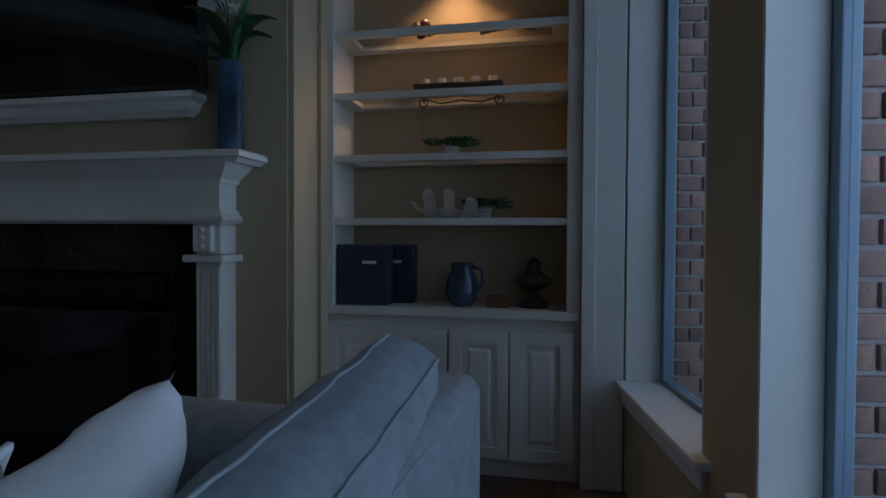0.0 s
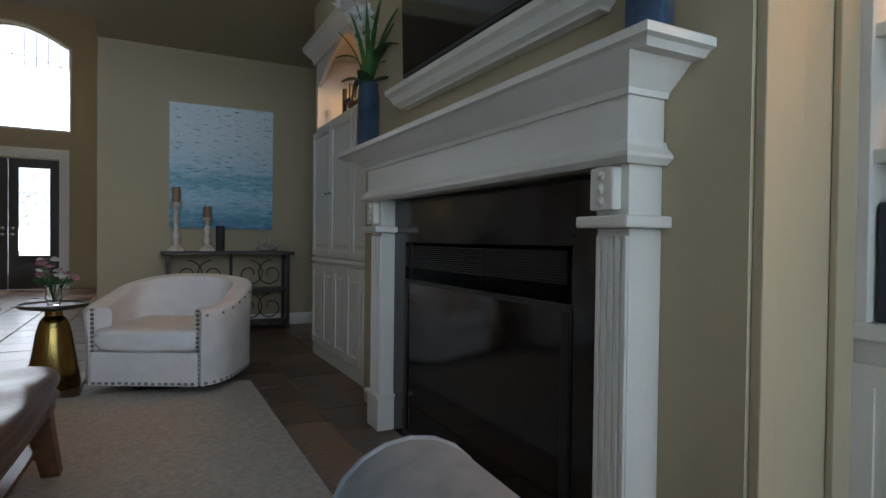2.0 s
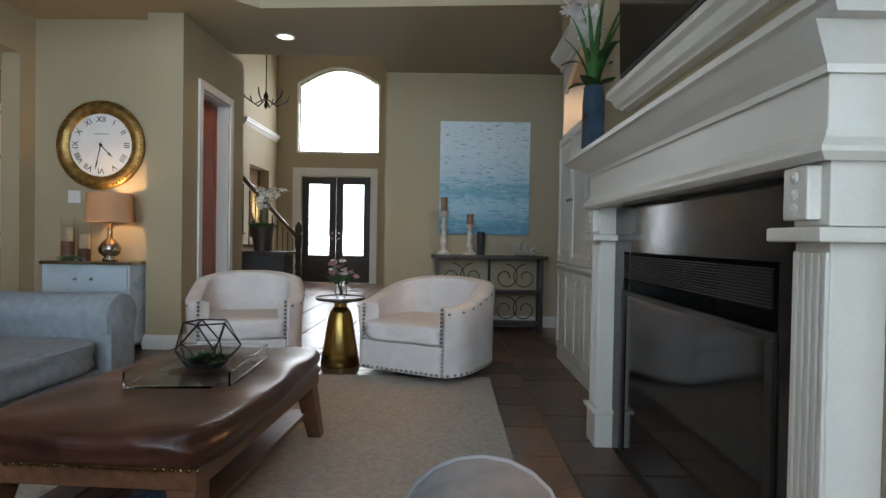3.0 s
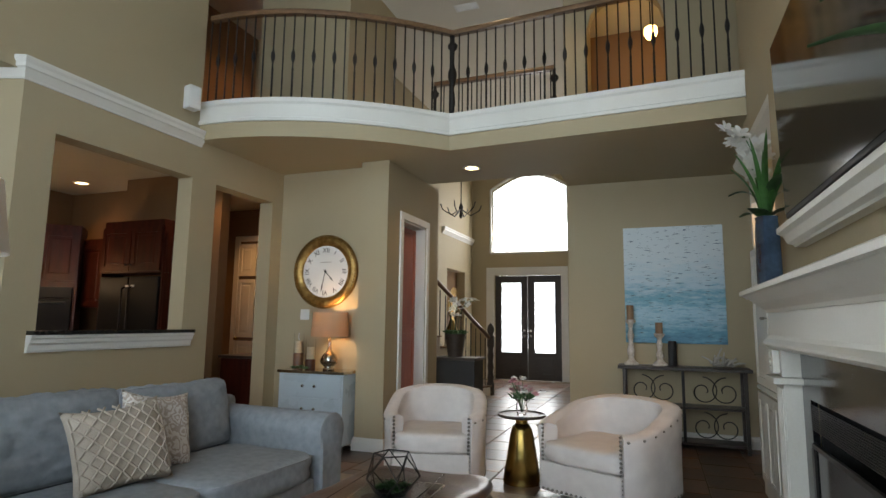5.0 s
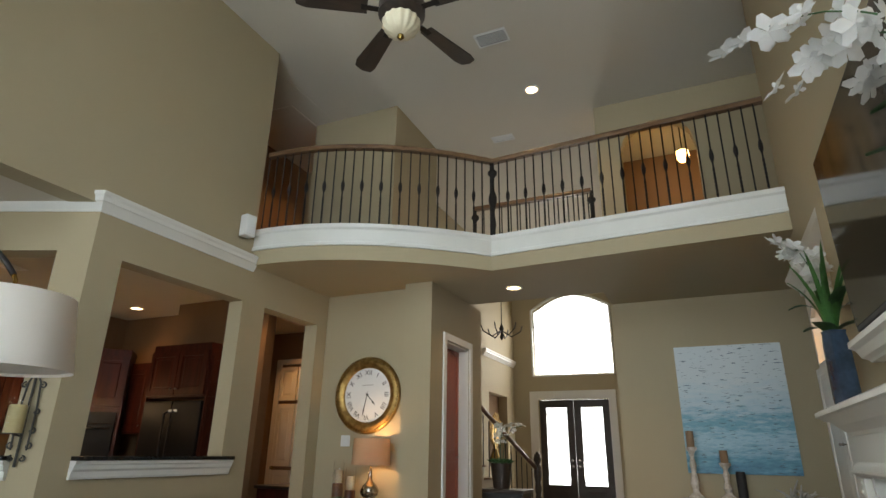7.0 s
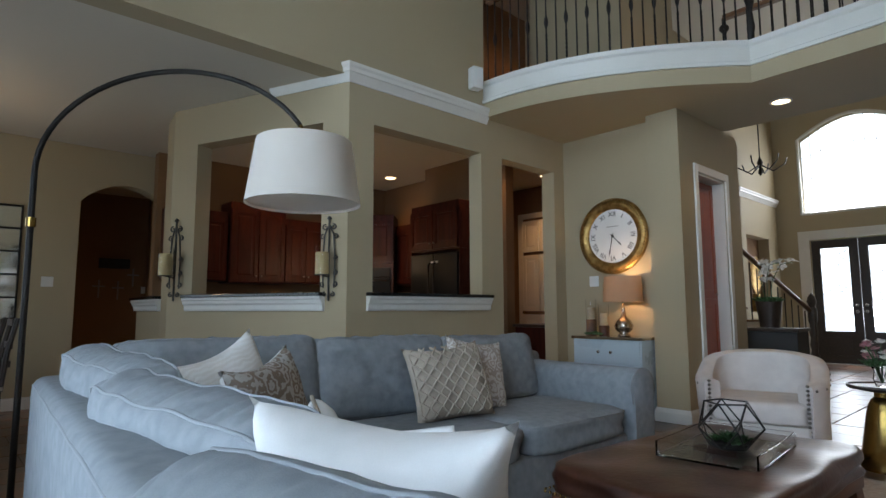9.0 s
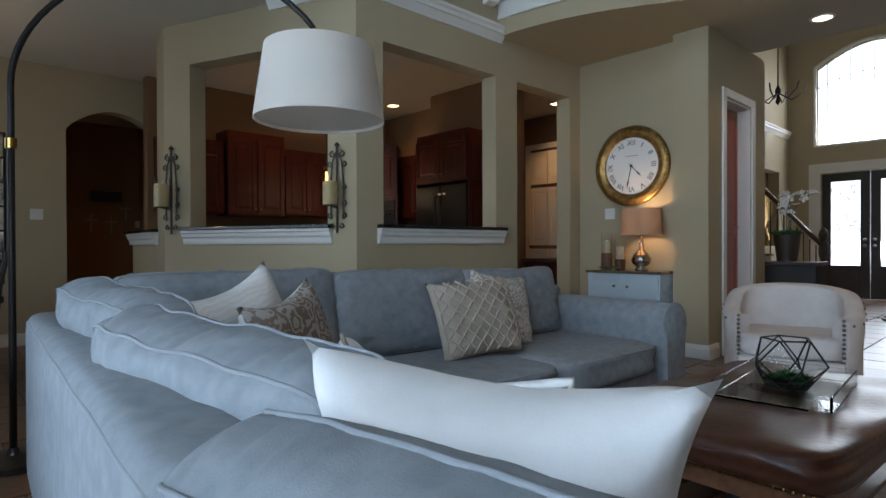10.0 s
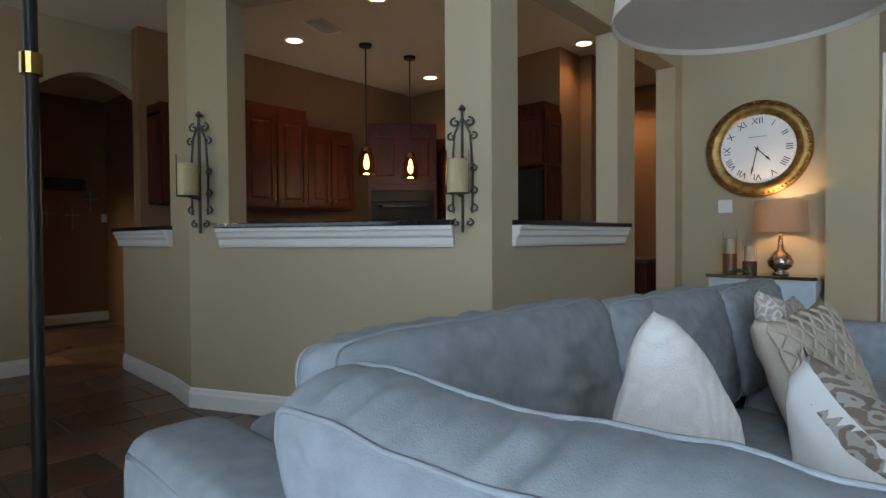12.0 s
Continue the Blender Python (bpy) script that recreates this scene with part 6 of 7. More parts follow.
def canvas_paint():
    m = material("seascape_paint", (0.55, 0.66, 0.70), (0.38, 0.55, 0.62), 0.5, size=3, fine=60, bump=0.12, stretch=(1, 2.5, 9))
    n, l = m.node_tree.nodes, m.node_tree.links
    p, tc = n["Principled BSDF"], n["Texture Coordinate"]
    sep, ns, add, ramp = n.new("ShaderNodeSeparateXYZ"), n.new("ShaderNodeTexNoise"), n.new("ShaderNodeMath"), n.new("ShaderNodeValToRGB")
    mp = n.new("ShaderNodeMapping")
    mp.inputs["Scale"].default_value = (1, 3, 14)
    ns.inputs["Scale"].default_value, ns.inputs["Detail"].default_value, ns.inputs["Roughness"].default_value = 1.3, 8, 0.7
    l.new(tc.outputs["Object"], sep.inputs[0]), l.new(tc.outputs["Object"], mp.inputs[0]), l.new(mp.outputs[0], ns.inputs[0])
    add.operation = "MULTIPLY_ADD"
    add.inputs[1].default_value = 0.85
    l.new(ns.outputs[0], add.inputs[0]), l.new(sep.outputs[2], add.inputs[2])
    el = ramp.color_ramp.elements
    el[0].position, el[0].color = 0.26, (0.07, 0.21, 0.31, 1)
    el[1].position, el[1].color = 1.0, (0.62, 0.68, 0.70, 1)
    for pos, col in ((0.40, (0.14, 0.35, 0.47, 1)), (0.55, (0.40, 0.60, 0.68, 1)), (0.66, (0.15, 0.38, 0.50, 1)), (0.78, (0.46, 0.60, 0.66, 1))):
        e = el.new(pos)
        e.color = col
    sc = n.new("ShaderNodeMath")
    sc.operation = "MULTIPLY"
    sc.inputs[1].default_value = 0.72
    l.new(add.outputs[0], sc.inputs[0]), l.new(sc.outputs[0], ramp.inputs[0])
    dabs, dr, mix = n.new("ShaderNodeTexNoise"), n.new("ShaderNodeValToRGB"), n.new("ShaderNodeMix")
    dabs.inputs["Scale"].default_value, dabs.inputs["Detail"].default_value = 2.2, 4
    mp2 = n.new("ShaderNodeMapping")
    mp2.inputs["Scale"].default_value = (1, 4.5, 34)
    l.new(tc.outputs["Object"], mp2.inputs[0]), l.new(mp2.outputs[0], dabs.inputs[0])
    dr.color_ramp.elements[0].position, dr.color_ramp.elements[1].position = 0.62, 0.66
    l.new(dabs.outputs[0], dr.inputs[0])
    mix.data_type = "RGBA"
    mix.inputs[7].default_value = (0.09, 0.15, 0.19, 1)
    l.new(dr.outputs[0], mix.inputs[0]), l.new(ramp.outputs[0], mix.inputs[6]), l.new(mix.outputs[2], p.inputs["Base Color"])
    return m


art = thing("canvas_painting", "large abstract canvas of pale sky over layered blue water", "painting", pose(-6.898, 2.07, 1.09))
part("stretched_canvas", box(bm_(), 0.0, -0.53, 0.0, 0.035, 0.53, 1.33, bev=0.003), canvas_paint(), art)


def candlestick(y, h, ch, name="candlestick"):
    c = thing(name, "distressed white turned wooden candlestick with brown candle on the console", "candlestick", pose(-6.70, y, 0.85), "candlesticks")
    part("stick", lathe(bm_(), [(0.075, 0), (0.075, 0.02), (0.05, 0.04), (0.03, 0.07), (0.045, 0.12 * h / 0.4), (0.022, 0.2 * h / 0.4), (0.034, 0.26 * h / 0.4), (0.02, 0.32 * h / 0.4), (0.03, h - 0.05), (0.055, h - 0.02), (0.055, h)], seg=20), M_DISTRESS, c, smooth=40)
    part("candle", lathe(bm_(), [(0.038, h), (0.038, h + ch), (0, h + ch - 0.005)], seg=16), material("brown_wax", (0.24, 0.15, 0.08), None, 0.6), c, smooth=40)


candlestick(1.60, 0.50, 0.16), candlestick(1.90, 0.35, 0.12)
bt = thing("dark_bottle", "tall black ceramic bottle on the console", "bottle", pose(-6.72, 2.03, 0.85))
part("body", lathe(bm_(), [(0.04, 0), (0.045, 0.02), (0.045, 0.24), (0.04, 0.27), (0, 0.27)], seg=18), M_INK, bt, smooth=40)
cr = thing("coral_ornament", "pale branching driftwood and coral ornament on the console", "ornament", pose(-6.69, 2.52, 0.852))
rng = random.Random(9)
for k in range(26):
    a, e, L = rng.uniform(0, 6.28), rng.uniform(0.1, 1.2), rng.uniform(0.08, 0.2)
    d = Vector((0.5 * math.cos(a) * math.cos(e), math.sin(a) * math.cos(e), math.sin(e)))
    s0 = Vector((0, rng.uniform(-0.1, 0.1), 0.02))
    part("branch", tube(bm_(), [s0, s0 + d * L * 0.5 + Vector((0, 0, 0.015)), s0 + d * L], 0.016, 6, 0.006), M_STONE, cr, smooth=True)

# ---- vases with orchids on the mantel ----
def orchid(x, y, z, seed, lean, reach=0.30, straps=6):
    """A square blue glazed vase of white orchids with strap leaves."""
    v = thing("orchid_vase", "tall blue glazed square vase with white orchids on the mantel", "vase", pose(x, y, z, 0, 0, 20), "mantel vases")
    bm = bm_()
    prof = [(0.046, 0), (0.049, 0.05), (0.047, 0.30), (0.042, 0.36), (0.045, 0.375)]
    rings = []
    for r, h in prof:
        ring = []
        for i in range(24):
            a = 2 * math.pi * i / 24
            k = (abs(math.cos(a)) ** 6 + abs(math.sin(a)) ** 6) ** (-1 / 6)
            ring.append(bm.verts.new((r * k * math.cos(a), r * k * math.sin(a), h)))
        rings.append(ring)
    for a, b in zip(rings, rings[1:]):
        for i in range(24):
            bm.faces.new((a[i], a[(i + 1) % 24], b[(i + 1) % 24], b[i]))
    bm.faces.new(rings[0][::-1])
    part("vase", bm, M_BLUEGLAZE, v, "glossy blue ceramic vase", smooth=50)
    part("soil", lathe(bm_(), [(0.04, 0.35), (0, 0.355)], seg=12), M_SOOT, v)
    rng = random.Random(seed)
    for k in range(7):
        a = rng.uniform(0, 6.28)
        L, w = rng.uniform(0.18, 0.5), rng.uniform(0.028, 0.05)
        bm, prev = bm_(), None
        for i in range(9):
            t = i / 8
            out = L * t * (0.16 + 0.34 * t)
            zc = 0.35 + L * (1.2 * t - 0.75 * t * t) * (1 if k < 3 else 0.35)
            c = Vector((math.cos(a) * out, math.sin(a) * out, zc))
            s = Vector((-math.sin(a), math.cos(a), 0)) * w * math.sin(math.pi * min(0.97, t * 0.85 + 0.12))
            row = [bm.verts.new(c - s), bm.verts.new(c - Vector((0, 0, 0.006))), bm.verts.new(c + s)]
            if prev:
                bm.faces.new((prev[0], prev[1], row[1], row[0])), bm.faces.new((prev[1], prev[2], row[2], row[1]))
            prev = row
        bmesh.ops.solidify(bm, geom=bm.faces[:], thickness=0.002)
        part("leaf", bm, M_LEAF, v, smooth=True)
    for k in range(straps):
        a, L = rng.uniform(0, 6.28), rng.uniform(0.30, 0.52)
        bm, prev = bm_(), None
        for i in range(11):
            t = i / 10
            c = Vector((math.cos(a) * (0.02 + L * 0.42 * t ** 1.8), math.sin(a) * (0.02 + L * 0.42 * t ** 1.8), 0.34 + L * (t - 0.10 * t ** 3)))
            side = Vector((-math.sin(a), math.cos(a), 0)) * 0.014 * (1 - t ** 3) ** 0.7
            row = [bm.verts.new(c - side), bm.verts.new(c + Vector((math.cos(a), math.sin(a), -0.3)) * 0.006), bm.verts.new(c + side)]
            if prev:
                bm.faces.new((prev[0], prev[1], row[1], row[0])), bm.faces.new((prev[1], prev[2], row[2], row[1]))
            prev = row
        bmesh.ops.solidify(bm, geom=bm.faces[:], thickness=0.0016)
        part("strap_leaf", bm, M_STRAP, v, "bright green strap leaf", smooth=True)
    for k in range(3):
        a = lean + (k - 1) * 0.5
        pts = []
        for i in range(12):
            t = i / 11
            out = 0.05 * t + reach * max(0, t - 0.3) ** 1.4 * 2
            pts.append(Vector((math.cos(a) * out, math.sin(a) * out, 0.36 + 0.62 * t - 0.30 * max(0, t - 0.6) ** 2 * 3 + 0.03 * k)))
        stem = part("stem", tube(bm_(), pts, 0.004, 6, 0.002), M_LEAF, v, smooth=True)
        for i in list(range(4, 12)) + [5, 7, 9, 10, 11]:
            off = Vector((rng.uniform(-0.04, 0.04), rng.uniform(-0.04, 0.04), rng.uniform(-0.04, 0.0)))
            bm = bm_()
            petals(bm, pts[i] + off, 0.052, 5, seed * 100 + k * 20 + i, 1.1)
            petals(bm, pts[i] + off + Vector((0, 0, 0.004)), 0.02, 3, seed * 90 + i, 1.1)
            part("bloom", bm, M_PETAL, v, smooth=True)
    return v


orchid(-3.24, 2.43, 1.485, 3, 3.6, 0.10, 9)
orchid(-1.24, 2.43, 1.485, 5, 3.4, 0.34)

# ---- ornaments in the bookcase ----
ob_ = thing("storage_box", "navy leatherette storage box with printed label on the shelf", "box", pose(-0.855, 3.005, 0.80, 0, 0, 2), "navy boxes")
part("body", box(bm_(), -0.133, -0.05, 0, 0.133, 0.05, 0.30, bev=0.008), M_NAVY, ob_)
part("label_bar", box(bm_(), 0.0, -0.0525, 0.205, 0.07, -0.0505, 0.22), M_PLASTIC, ob_)
copy_thing(ob_, pose(-0.76, 3.125, 0.80, 0, 0, 3))
jg = thing("jug", "blue glazed stoneware jug on the bookcase counter", "jug", pose(-0.37, 3.06, 0.80))
part("body", lathe(bm_(), [(0.05, 0), (0.075, 0.03), (0.085, 0.09), (0.07, 0.15), (0.05, 0.175), (0.062, 0.21), (0.057, 0.21), (0.045, 0.175)], seg=24), M_BLUEGLAZE, jg, smooth=True)
part("handle", tube(bm_(), [(0.055, 0, 0.19), (0.10, 0, 0.18), (0.105, 0, 0.12), (0.08, 0, 0.08)], 0.010, 8), M_BLUEGLAZE, jg, smooth=True)
fn = thing("finial_ornament", "dark carved urn finial on the bookcase counter", "ornament", pose(-0.02, 3.07, 0.80))
part("urn", lathe(bm_(), [(0.07, 0), (0.07, 0.03), (0.03, 0.05), (0.03, 0.08), (0.08, 0.11), (0.10, 0.135), (0.05, 0.16), (0.03, 0.19), (0.04, 0.21), (0.02, 0.235), (0, 0.245)], seg=20), M_DARKWOOD, fn, smooth=True)
bx = thing("trinket_box", "small brown carved box on the bookcase counter", "box", pose(-0.19, 3.04, 0.80))
part("body", box(bm_(), -0.05, -0.03, 0, 0.05, 0.03, 0.04, bev=0.004), M_WOOD, bx)
part("lid", box(bm_(), -0.053, -0.033, 0.041, 0.053, 0.033, 0.055, bev=0.005), M_WOOD, bx)
cl = thing("clam_shell", "white fluted giant clam shell bowl on the shelf", "shell", pose(-0.44, 3.05, 1.231))
bm, prev = bm_(), None
for i in range(97):
    u = i / 96
    env = math.sin(math.pi * (0.08 + 0.86 * u)) ** 0.6
    wave = math.cos(u * 7.2 * math.pi)
    rim = (0.085 + 0.052 * wave) * env * (1.15 - 0.35 * u) + 0.012
    row = []
    for k in range(7):
        t = k / 6
        flute = t * t
        x = -0.19 + 0.38 * u
        row.append(bm.verts.new((x * (0.5 + 0.5 * t) + 0.012 * flute * math.sin(u * 14.4 * math.pi), 0.03 - (0.035 + 0.075 * t) * env - 0.014 * flute * wave, max(0.004, rim * t ** 1.2))))
    if prev:
        for a in range(6):
            bm.faces.new((prev[a], prev[a + 1], row[a + 1], row[a]))
    prev = row
bmesh.ops.solidify(bm, geom=bm.faces[:], thickness=0.011)
part("shell", bm, M_PETAL, cl, smooth=True)
for x, z, k in ((-0.27, 1.231, 1), (-0.44, 1.541, 2)):
    pl = thing("potted_plant", "small green trailing plant on the bookcase shelf", "plant", pose(x, 3.10, z))
    part("pot", lathe(bm_(), [(0.035, 0), (0.045, 0.05), (0.04, 0.05), (0, 0.045)], seg=16), M_STONE, pl, smooth=40)
    for q in range(13):
        rng = random.Random(q + 10 * k)
        part("leaves", succulent(bm_(), (rng.uniform(-0.10, 0.10), rng.uniform(-0.04, 0.04), 0.045 + rng.uniform(0, 0.035)), rng.uniform(0.045, 0.07), 10, q), M_LEAF, pl)
ctr = thing("candle_tray", "dark wooden tray with five white tea candles on the shelf", "candle holder", pose(-0.39, 3.05, 1.846))
part("tray", box(bm_(), -0.22, -0.05, 0, 0.22, 0.05, 0.045, bev=0.006), M_DARKWOOD, ctr)
for k in range(5):
    part("candle", lathe(bm_(), [(0.024, 0.045), (0.024, 0.075), (0.0, 0.073)], at=(-0.17 + 0.085 * k, 0, 0), seg=14), M_PETAL, ctr, smooth=40)
sw = thing("iron_scroll", "black wrought iron scroll ornament fixed under the shelf", "ornament", pose(-0.37, 3.0, 1.80))
bm = bm_()
for hand in (-1, 1):
    scroll(bm, hand * 0.19, -0.005, 0.028, 1.4, math.pi / 2, hand, wire=0.004)
tube(bm, [(-0.19, 0, 0.012), (-0.10, 0, -0.012), (0, 0, 0.0), (0.10, 0, -0.012), (0.19, 0, 0.012)], 0.004, 6)
part("wire", bm, M_BLACK, sw, smooth=True)
dr_ = thing("driftwood", "dark driftwood piece on the top shelf", "ornament", pose(-0.15, 3.08, 2.147))
part("wood", tube(bm_(), [(-0.14, 0, 0.02), (-0.05, 0.02, 0.035), (0.05, 0, 0.03), (0.13, 0.01, 0.015)], 0.028, 8, 0.012), M_DARKWOOD, dr_, smooth=True)
bl = thing("glass_cluster", "amber glass bead cluster on the top shelf", "ornament", pose(-0.58, 3.08, 2.147))
for k in range(6):
    part("bead", lathe(bm_(), [(0, -0.028), (0.02, -0.02), (0.028, 0), (0.02, 0.02), (0, 0.028)], at=(0.03 * math.cos(k * 1.05), 0.03 * math.sin(k * 1.05), 0.028 + 0.02 * (k % 2)), seg=10), M_WOOD, bl, smooth=True)
for x in (-0.43,):
    pk = thing("puck_light", "small recessed puck light under the bookcase top", "light", pose(x, 3.05, 2.598))
    part("lens", lathe(bm_(), [(0.03, -0.002), (0.03, -0.008), (0, -0.01)], seg=16), M_CAN, pk)
    spot("puck_beam", (x, 3.05, 2.57), 110, (1.0, 0.50, 0.17), 100)
pk = thing("puck_light", "small recessed puck light in the cabinet niche", "light", pose(-4.36, 2.95, 2.558))
part("lens", lathe(bm_(), [(0.03, -0.002), (0.03, -0.008), (0, -0.01)], seg=16), M_CAN, pk)
spot("puck_beam", (-4.36, 2.95, 2.53), 60, (1.0, 0.56, 0.22), 160)
nb = thing("wooden_bowl", "carved wooden bowl and ornaments in the cabinet niche", "bowl", pose(-4.55, 2.90, 1.947))
part("bowl", lathe(bm_(), [(0.07, 0), (0.15, 0.07), (0.17, 0.12), (0.16, 0.12), (0.13, 0.07), (0, 0.02)], seg=24), M_WOOD, nb, smooth=True)
for k in range(4):
    part("sphere", lathe(bm_(), [(0, -0.045), (0.032, -0.032), (0.045, 0), (0.032, 0.032), (0, 0.045)], at=(0.06 * math.cos(k * 1.6), 0.06 * math.sin(k * 1.6), 0.13), seg=12), M_DARKWOOD, nb, smooth=True)
wd = thing("letter_block", "dark wooden letters on a carved wooden base in the niche", "sign", pose(-4.86, 2.80, 1.947))
part("base", box(bm_(), -0.02, -0.05, 0, 0.42, 0.05, 0.055, bev=0.008), M_WOOD, wd)
for k, t in enumerate("HO"):
    c = bpy.data.curves.new("letter", "FONT")
    c.body, c.size, c.extrude = t, 0.36, 0.014
    tmp = bpy.data.objects.new("letter", c)
    me = bpy.data.meshes.new_from_object(tmp)
    bpy.data.objects.remove(tmp)
    me.materials.append(M_INK)
    q = new("letter", me)
    q.parent, q.matrix_basis = wd, pose(-0.03 + 0.25 * k, 0, 0.056, 90, 0, 0)
np_ = thing("niche_plant", "dark green leafy plant in the cabinet niche", "plant", pose(-4.92, 3.08, 1.947))
part("pot", lathe(bm_(), [(0.06, 0), (0.08, 0.12), (0.07, 0.12), (0, 0.1)], seg=18), M_DARKWOOD, np_, smooth=40)
for q in range(6):
    part("leaves", succulent(bm_(), (0.05 * math.cos(q), 0.05 * math.sin(q), 0.11), 0.13, 9, q + 60), M_LEAF, np_)

# ---- balcony railing ----
def along(path, step):
    out, carry = [], 0.0
    for a, b in zip(path, path[1:]):
        a, b = Vector((*a, 0)), Vector((*b, 0))
        L, s = (b - a).length, carry
        while s < L:
            out.append((a + (b - a) * s / L, (b - a).normalized()))
            s += step
        carry = s - L
    return out


def railing(label, path, z0, height, step, handrail=True):
    r = thing("balcony_railing", label, "railing", Matrix.Translation((0, 0, z0)))
    pts = [Vector((x, y, height)) for x, y in path]
    prof = [(-0.032, -0.03), (0.032, -0.03), (0.036, -0.005), (0.028, 0.022), (0.0, 0.03), (-0.028, 0.022), (-0.036, -0.005)]
    part("handrail", sweep(bm_(), prof, [tuple(p) for p in pts]), M_RAIL, r, "dark oak handrail", smooth=60)
    plain = lathe(bm_(), [(0.0075, 0), (0.0075, height - 0.03)], seg=6)
    knob = lathe(bm_(), [(0.0075, 0)] + [(0.0085 + 0.003 * (i % 2), 0.05 + 0.02 * i) for i in range(14)] + [(0.0075, 0.34), (0.0075, height * 0.5 - 0.07), (0.018, height * 0.5 - 0.03), (0.021, height * 0.5), (0.018, height * 0.5 + 0.03), (0.0075, height * 0.5 + 0.07), (0.0075, height - 0.03)], seg=8)
    a = part("baluster", plain, M_BLACK, r)
    b = part("twist_baluster", knob, M_BLACK, r)
    for i, (p, d) in enumerate(along(path, step)):
        src = (a, b)[i % 2]
        if i < 2:
            src.location = p
        else:
            q = new(src.name.split(".")[0], src.data)
            q.parent, q.location = r, p
    return r


def inset(path, d):
    return [(x - d, y) for x, y in path]


rail_path = inset(edge, 0.07)
rail_path[-1] = (rail_path[-1][0], 2.595)
rl = railing("curved balcony railing of black iron balusters under an oak handrail", rail_path, 3.36, 0.90, 0.098)
nw = thing("newel_post", "turned dark iron newel post at the balcony corner", "newel post", pose(-5.13, 0.0, 3.36))
part("post", lathe(bm_(), [(0.025, 0), (0.025, 0.1), (0.035, 0.14), (0.018, 0.3), (0.045, 0.42), (0.045, 0.47), (0.02, 0.55), (0.02, 0.70), (0.05, 0.74), (0.05, 0.77), (0.02, 0.80), (0.02, 0.87)], seg=14), M_BLACK, nw, smooth=True)
railing("stairwell guard railing of black iron balusters upstairs", [(-6.22, -0.62), (-6.22, 0.86)], 3.36, 0.88, 0.12)
for y in (-0.62, 0.86):
    q = copy_thing(nw, pose(-6.22, y, 3.36))
ul = thing("hall_ceiling_light", "amber glass flush ceiling lantern in the upstairs hall, lit", "ceiling light", pose(-7.3, 1.93, 0))
part("stem", lathe(bm_(), [(0.06, H2), (0.05, H2 - 0.03), (0.008, H2 - 0.04), (0.008, 5.14), (0.05, 5.10)], seg=14), M_BLACK, ul, smooth=40)
part("bowl", lathe(bm_(), [(0.0, 4.94), (0.055, 4.955), (0.085, 5.02), (0.078, 5.095), (0.04, 5.105)], seg=20), M_BULB, ul, "glowing amber bowl", smooth=True)
bulb("hall_glow", (-7.3, 1.93, 4.84), 12, (1.0, 0.62, 0.22), 0.1)
ud = thing("upper_door", "reddish brown wooden door in the upstairs hall", "door", pose(-4.75, -3.696, 3.36, 0, 0, 180))
raised_door(ud, -0.4, 0.4, 0.0, 1.0, 0, M_REDWOOD), raised_door(ud, -0.4, 0.4, 1.002, 2.05, 0, M_REDWOOD)
structure("ceiling_soffit_hatch", box(bm_(), -5.6, -3.1, H2 - 0.012, -4.9, -2.7, H2 - 0.002), M_CEIL, "attic hatch panel in the ceiling", "hatch")

# ---- ceiling fan ----
fan = thing("ceiling_fan", "five blade dark ceiling fan with amber glass light bowl", "ceiling fan", pose(-2.43, 0.34, -1.28))
part("downrod", lathe(bm_(), [(0.07, H2 + 1.28), (0.06, H2 + 1.23), (0.014, H2 + 1.22), (0.014, 5.30)], seg=16), M_BLACK, fan, smooth=40)
part("motor", lathe(bm_(), [(0.02, 5.31), (0.10, 5.29), (0.15, 5.25), (0.15, 5.17), (0.10, 5.13), (0.0, 5.13)], seg=28), M_DARKWOOD, fan, smooth=40)
bowl = bm_()
rings = []
for r, z in ((0.115, 5.128), (0.12, 5.10), (0.10, 5.05), (0.05, 5.02), (0.012, 5.015)):
    rings.append([bowl.verts.new((r * (1 + 0.04 * math.cos(14 * 2 * math.pi * i / 84)) * math.cos(2 * math.pi * i / 84), r * (1 + 0.04 * math.cos(14 * 2 * math.pi * i / 84)) * math.sin(2 * math.pi * i / 84), z)) for i in range(84)])
for a, b in zip(rings, rings[1:]):
    for i in range(84):
        bowl.faces.new((a[i], a[(i + 1) % 84], b[(i + 1) % 84], b[i]))
bmesh.ops.recalc_face_normals(bowl, faces=bowl.faces[:])
part("light_bowl", bowl, M_WAX, fan, "fluted alabaster glass bowl", smooth=True)
part("finial", lathe(bm_(), [(0.02, 5.018), (0.024, 5.0), (0.01, 4.985), (0, 4.975)], seg=14), M_BRASS, fan, smooth=True)
for k in range(5):
    m = pose(0, 0, 5.19, 0, 0, 72 * k + 18)
    part("blade_iron", box(bm_(), 0.13, -0.02, -0.004, 0.26, 0.02, 0.004, bev=0.002), M_BLACK, fan, m=m)
    part("blade", prism(bm_(), [(0.22, -0.05), (0.60, -0.075), (0.66, -0.06), (0.68, 0.0), (0.66, 0.06), (0.60, 0.075), (0.22, 0.05)], 0.004, 0.014), M_DARKWOOD, fan, m=m @ pose(0, 0, 0, 10, 0, 0))

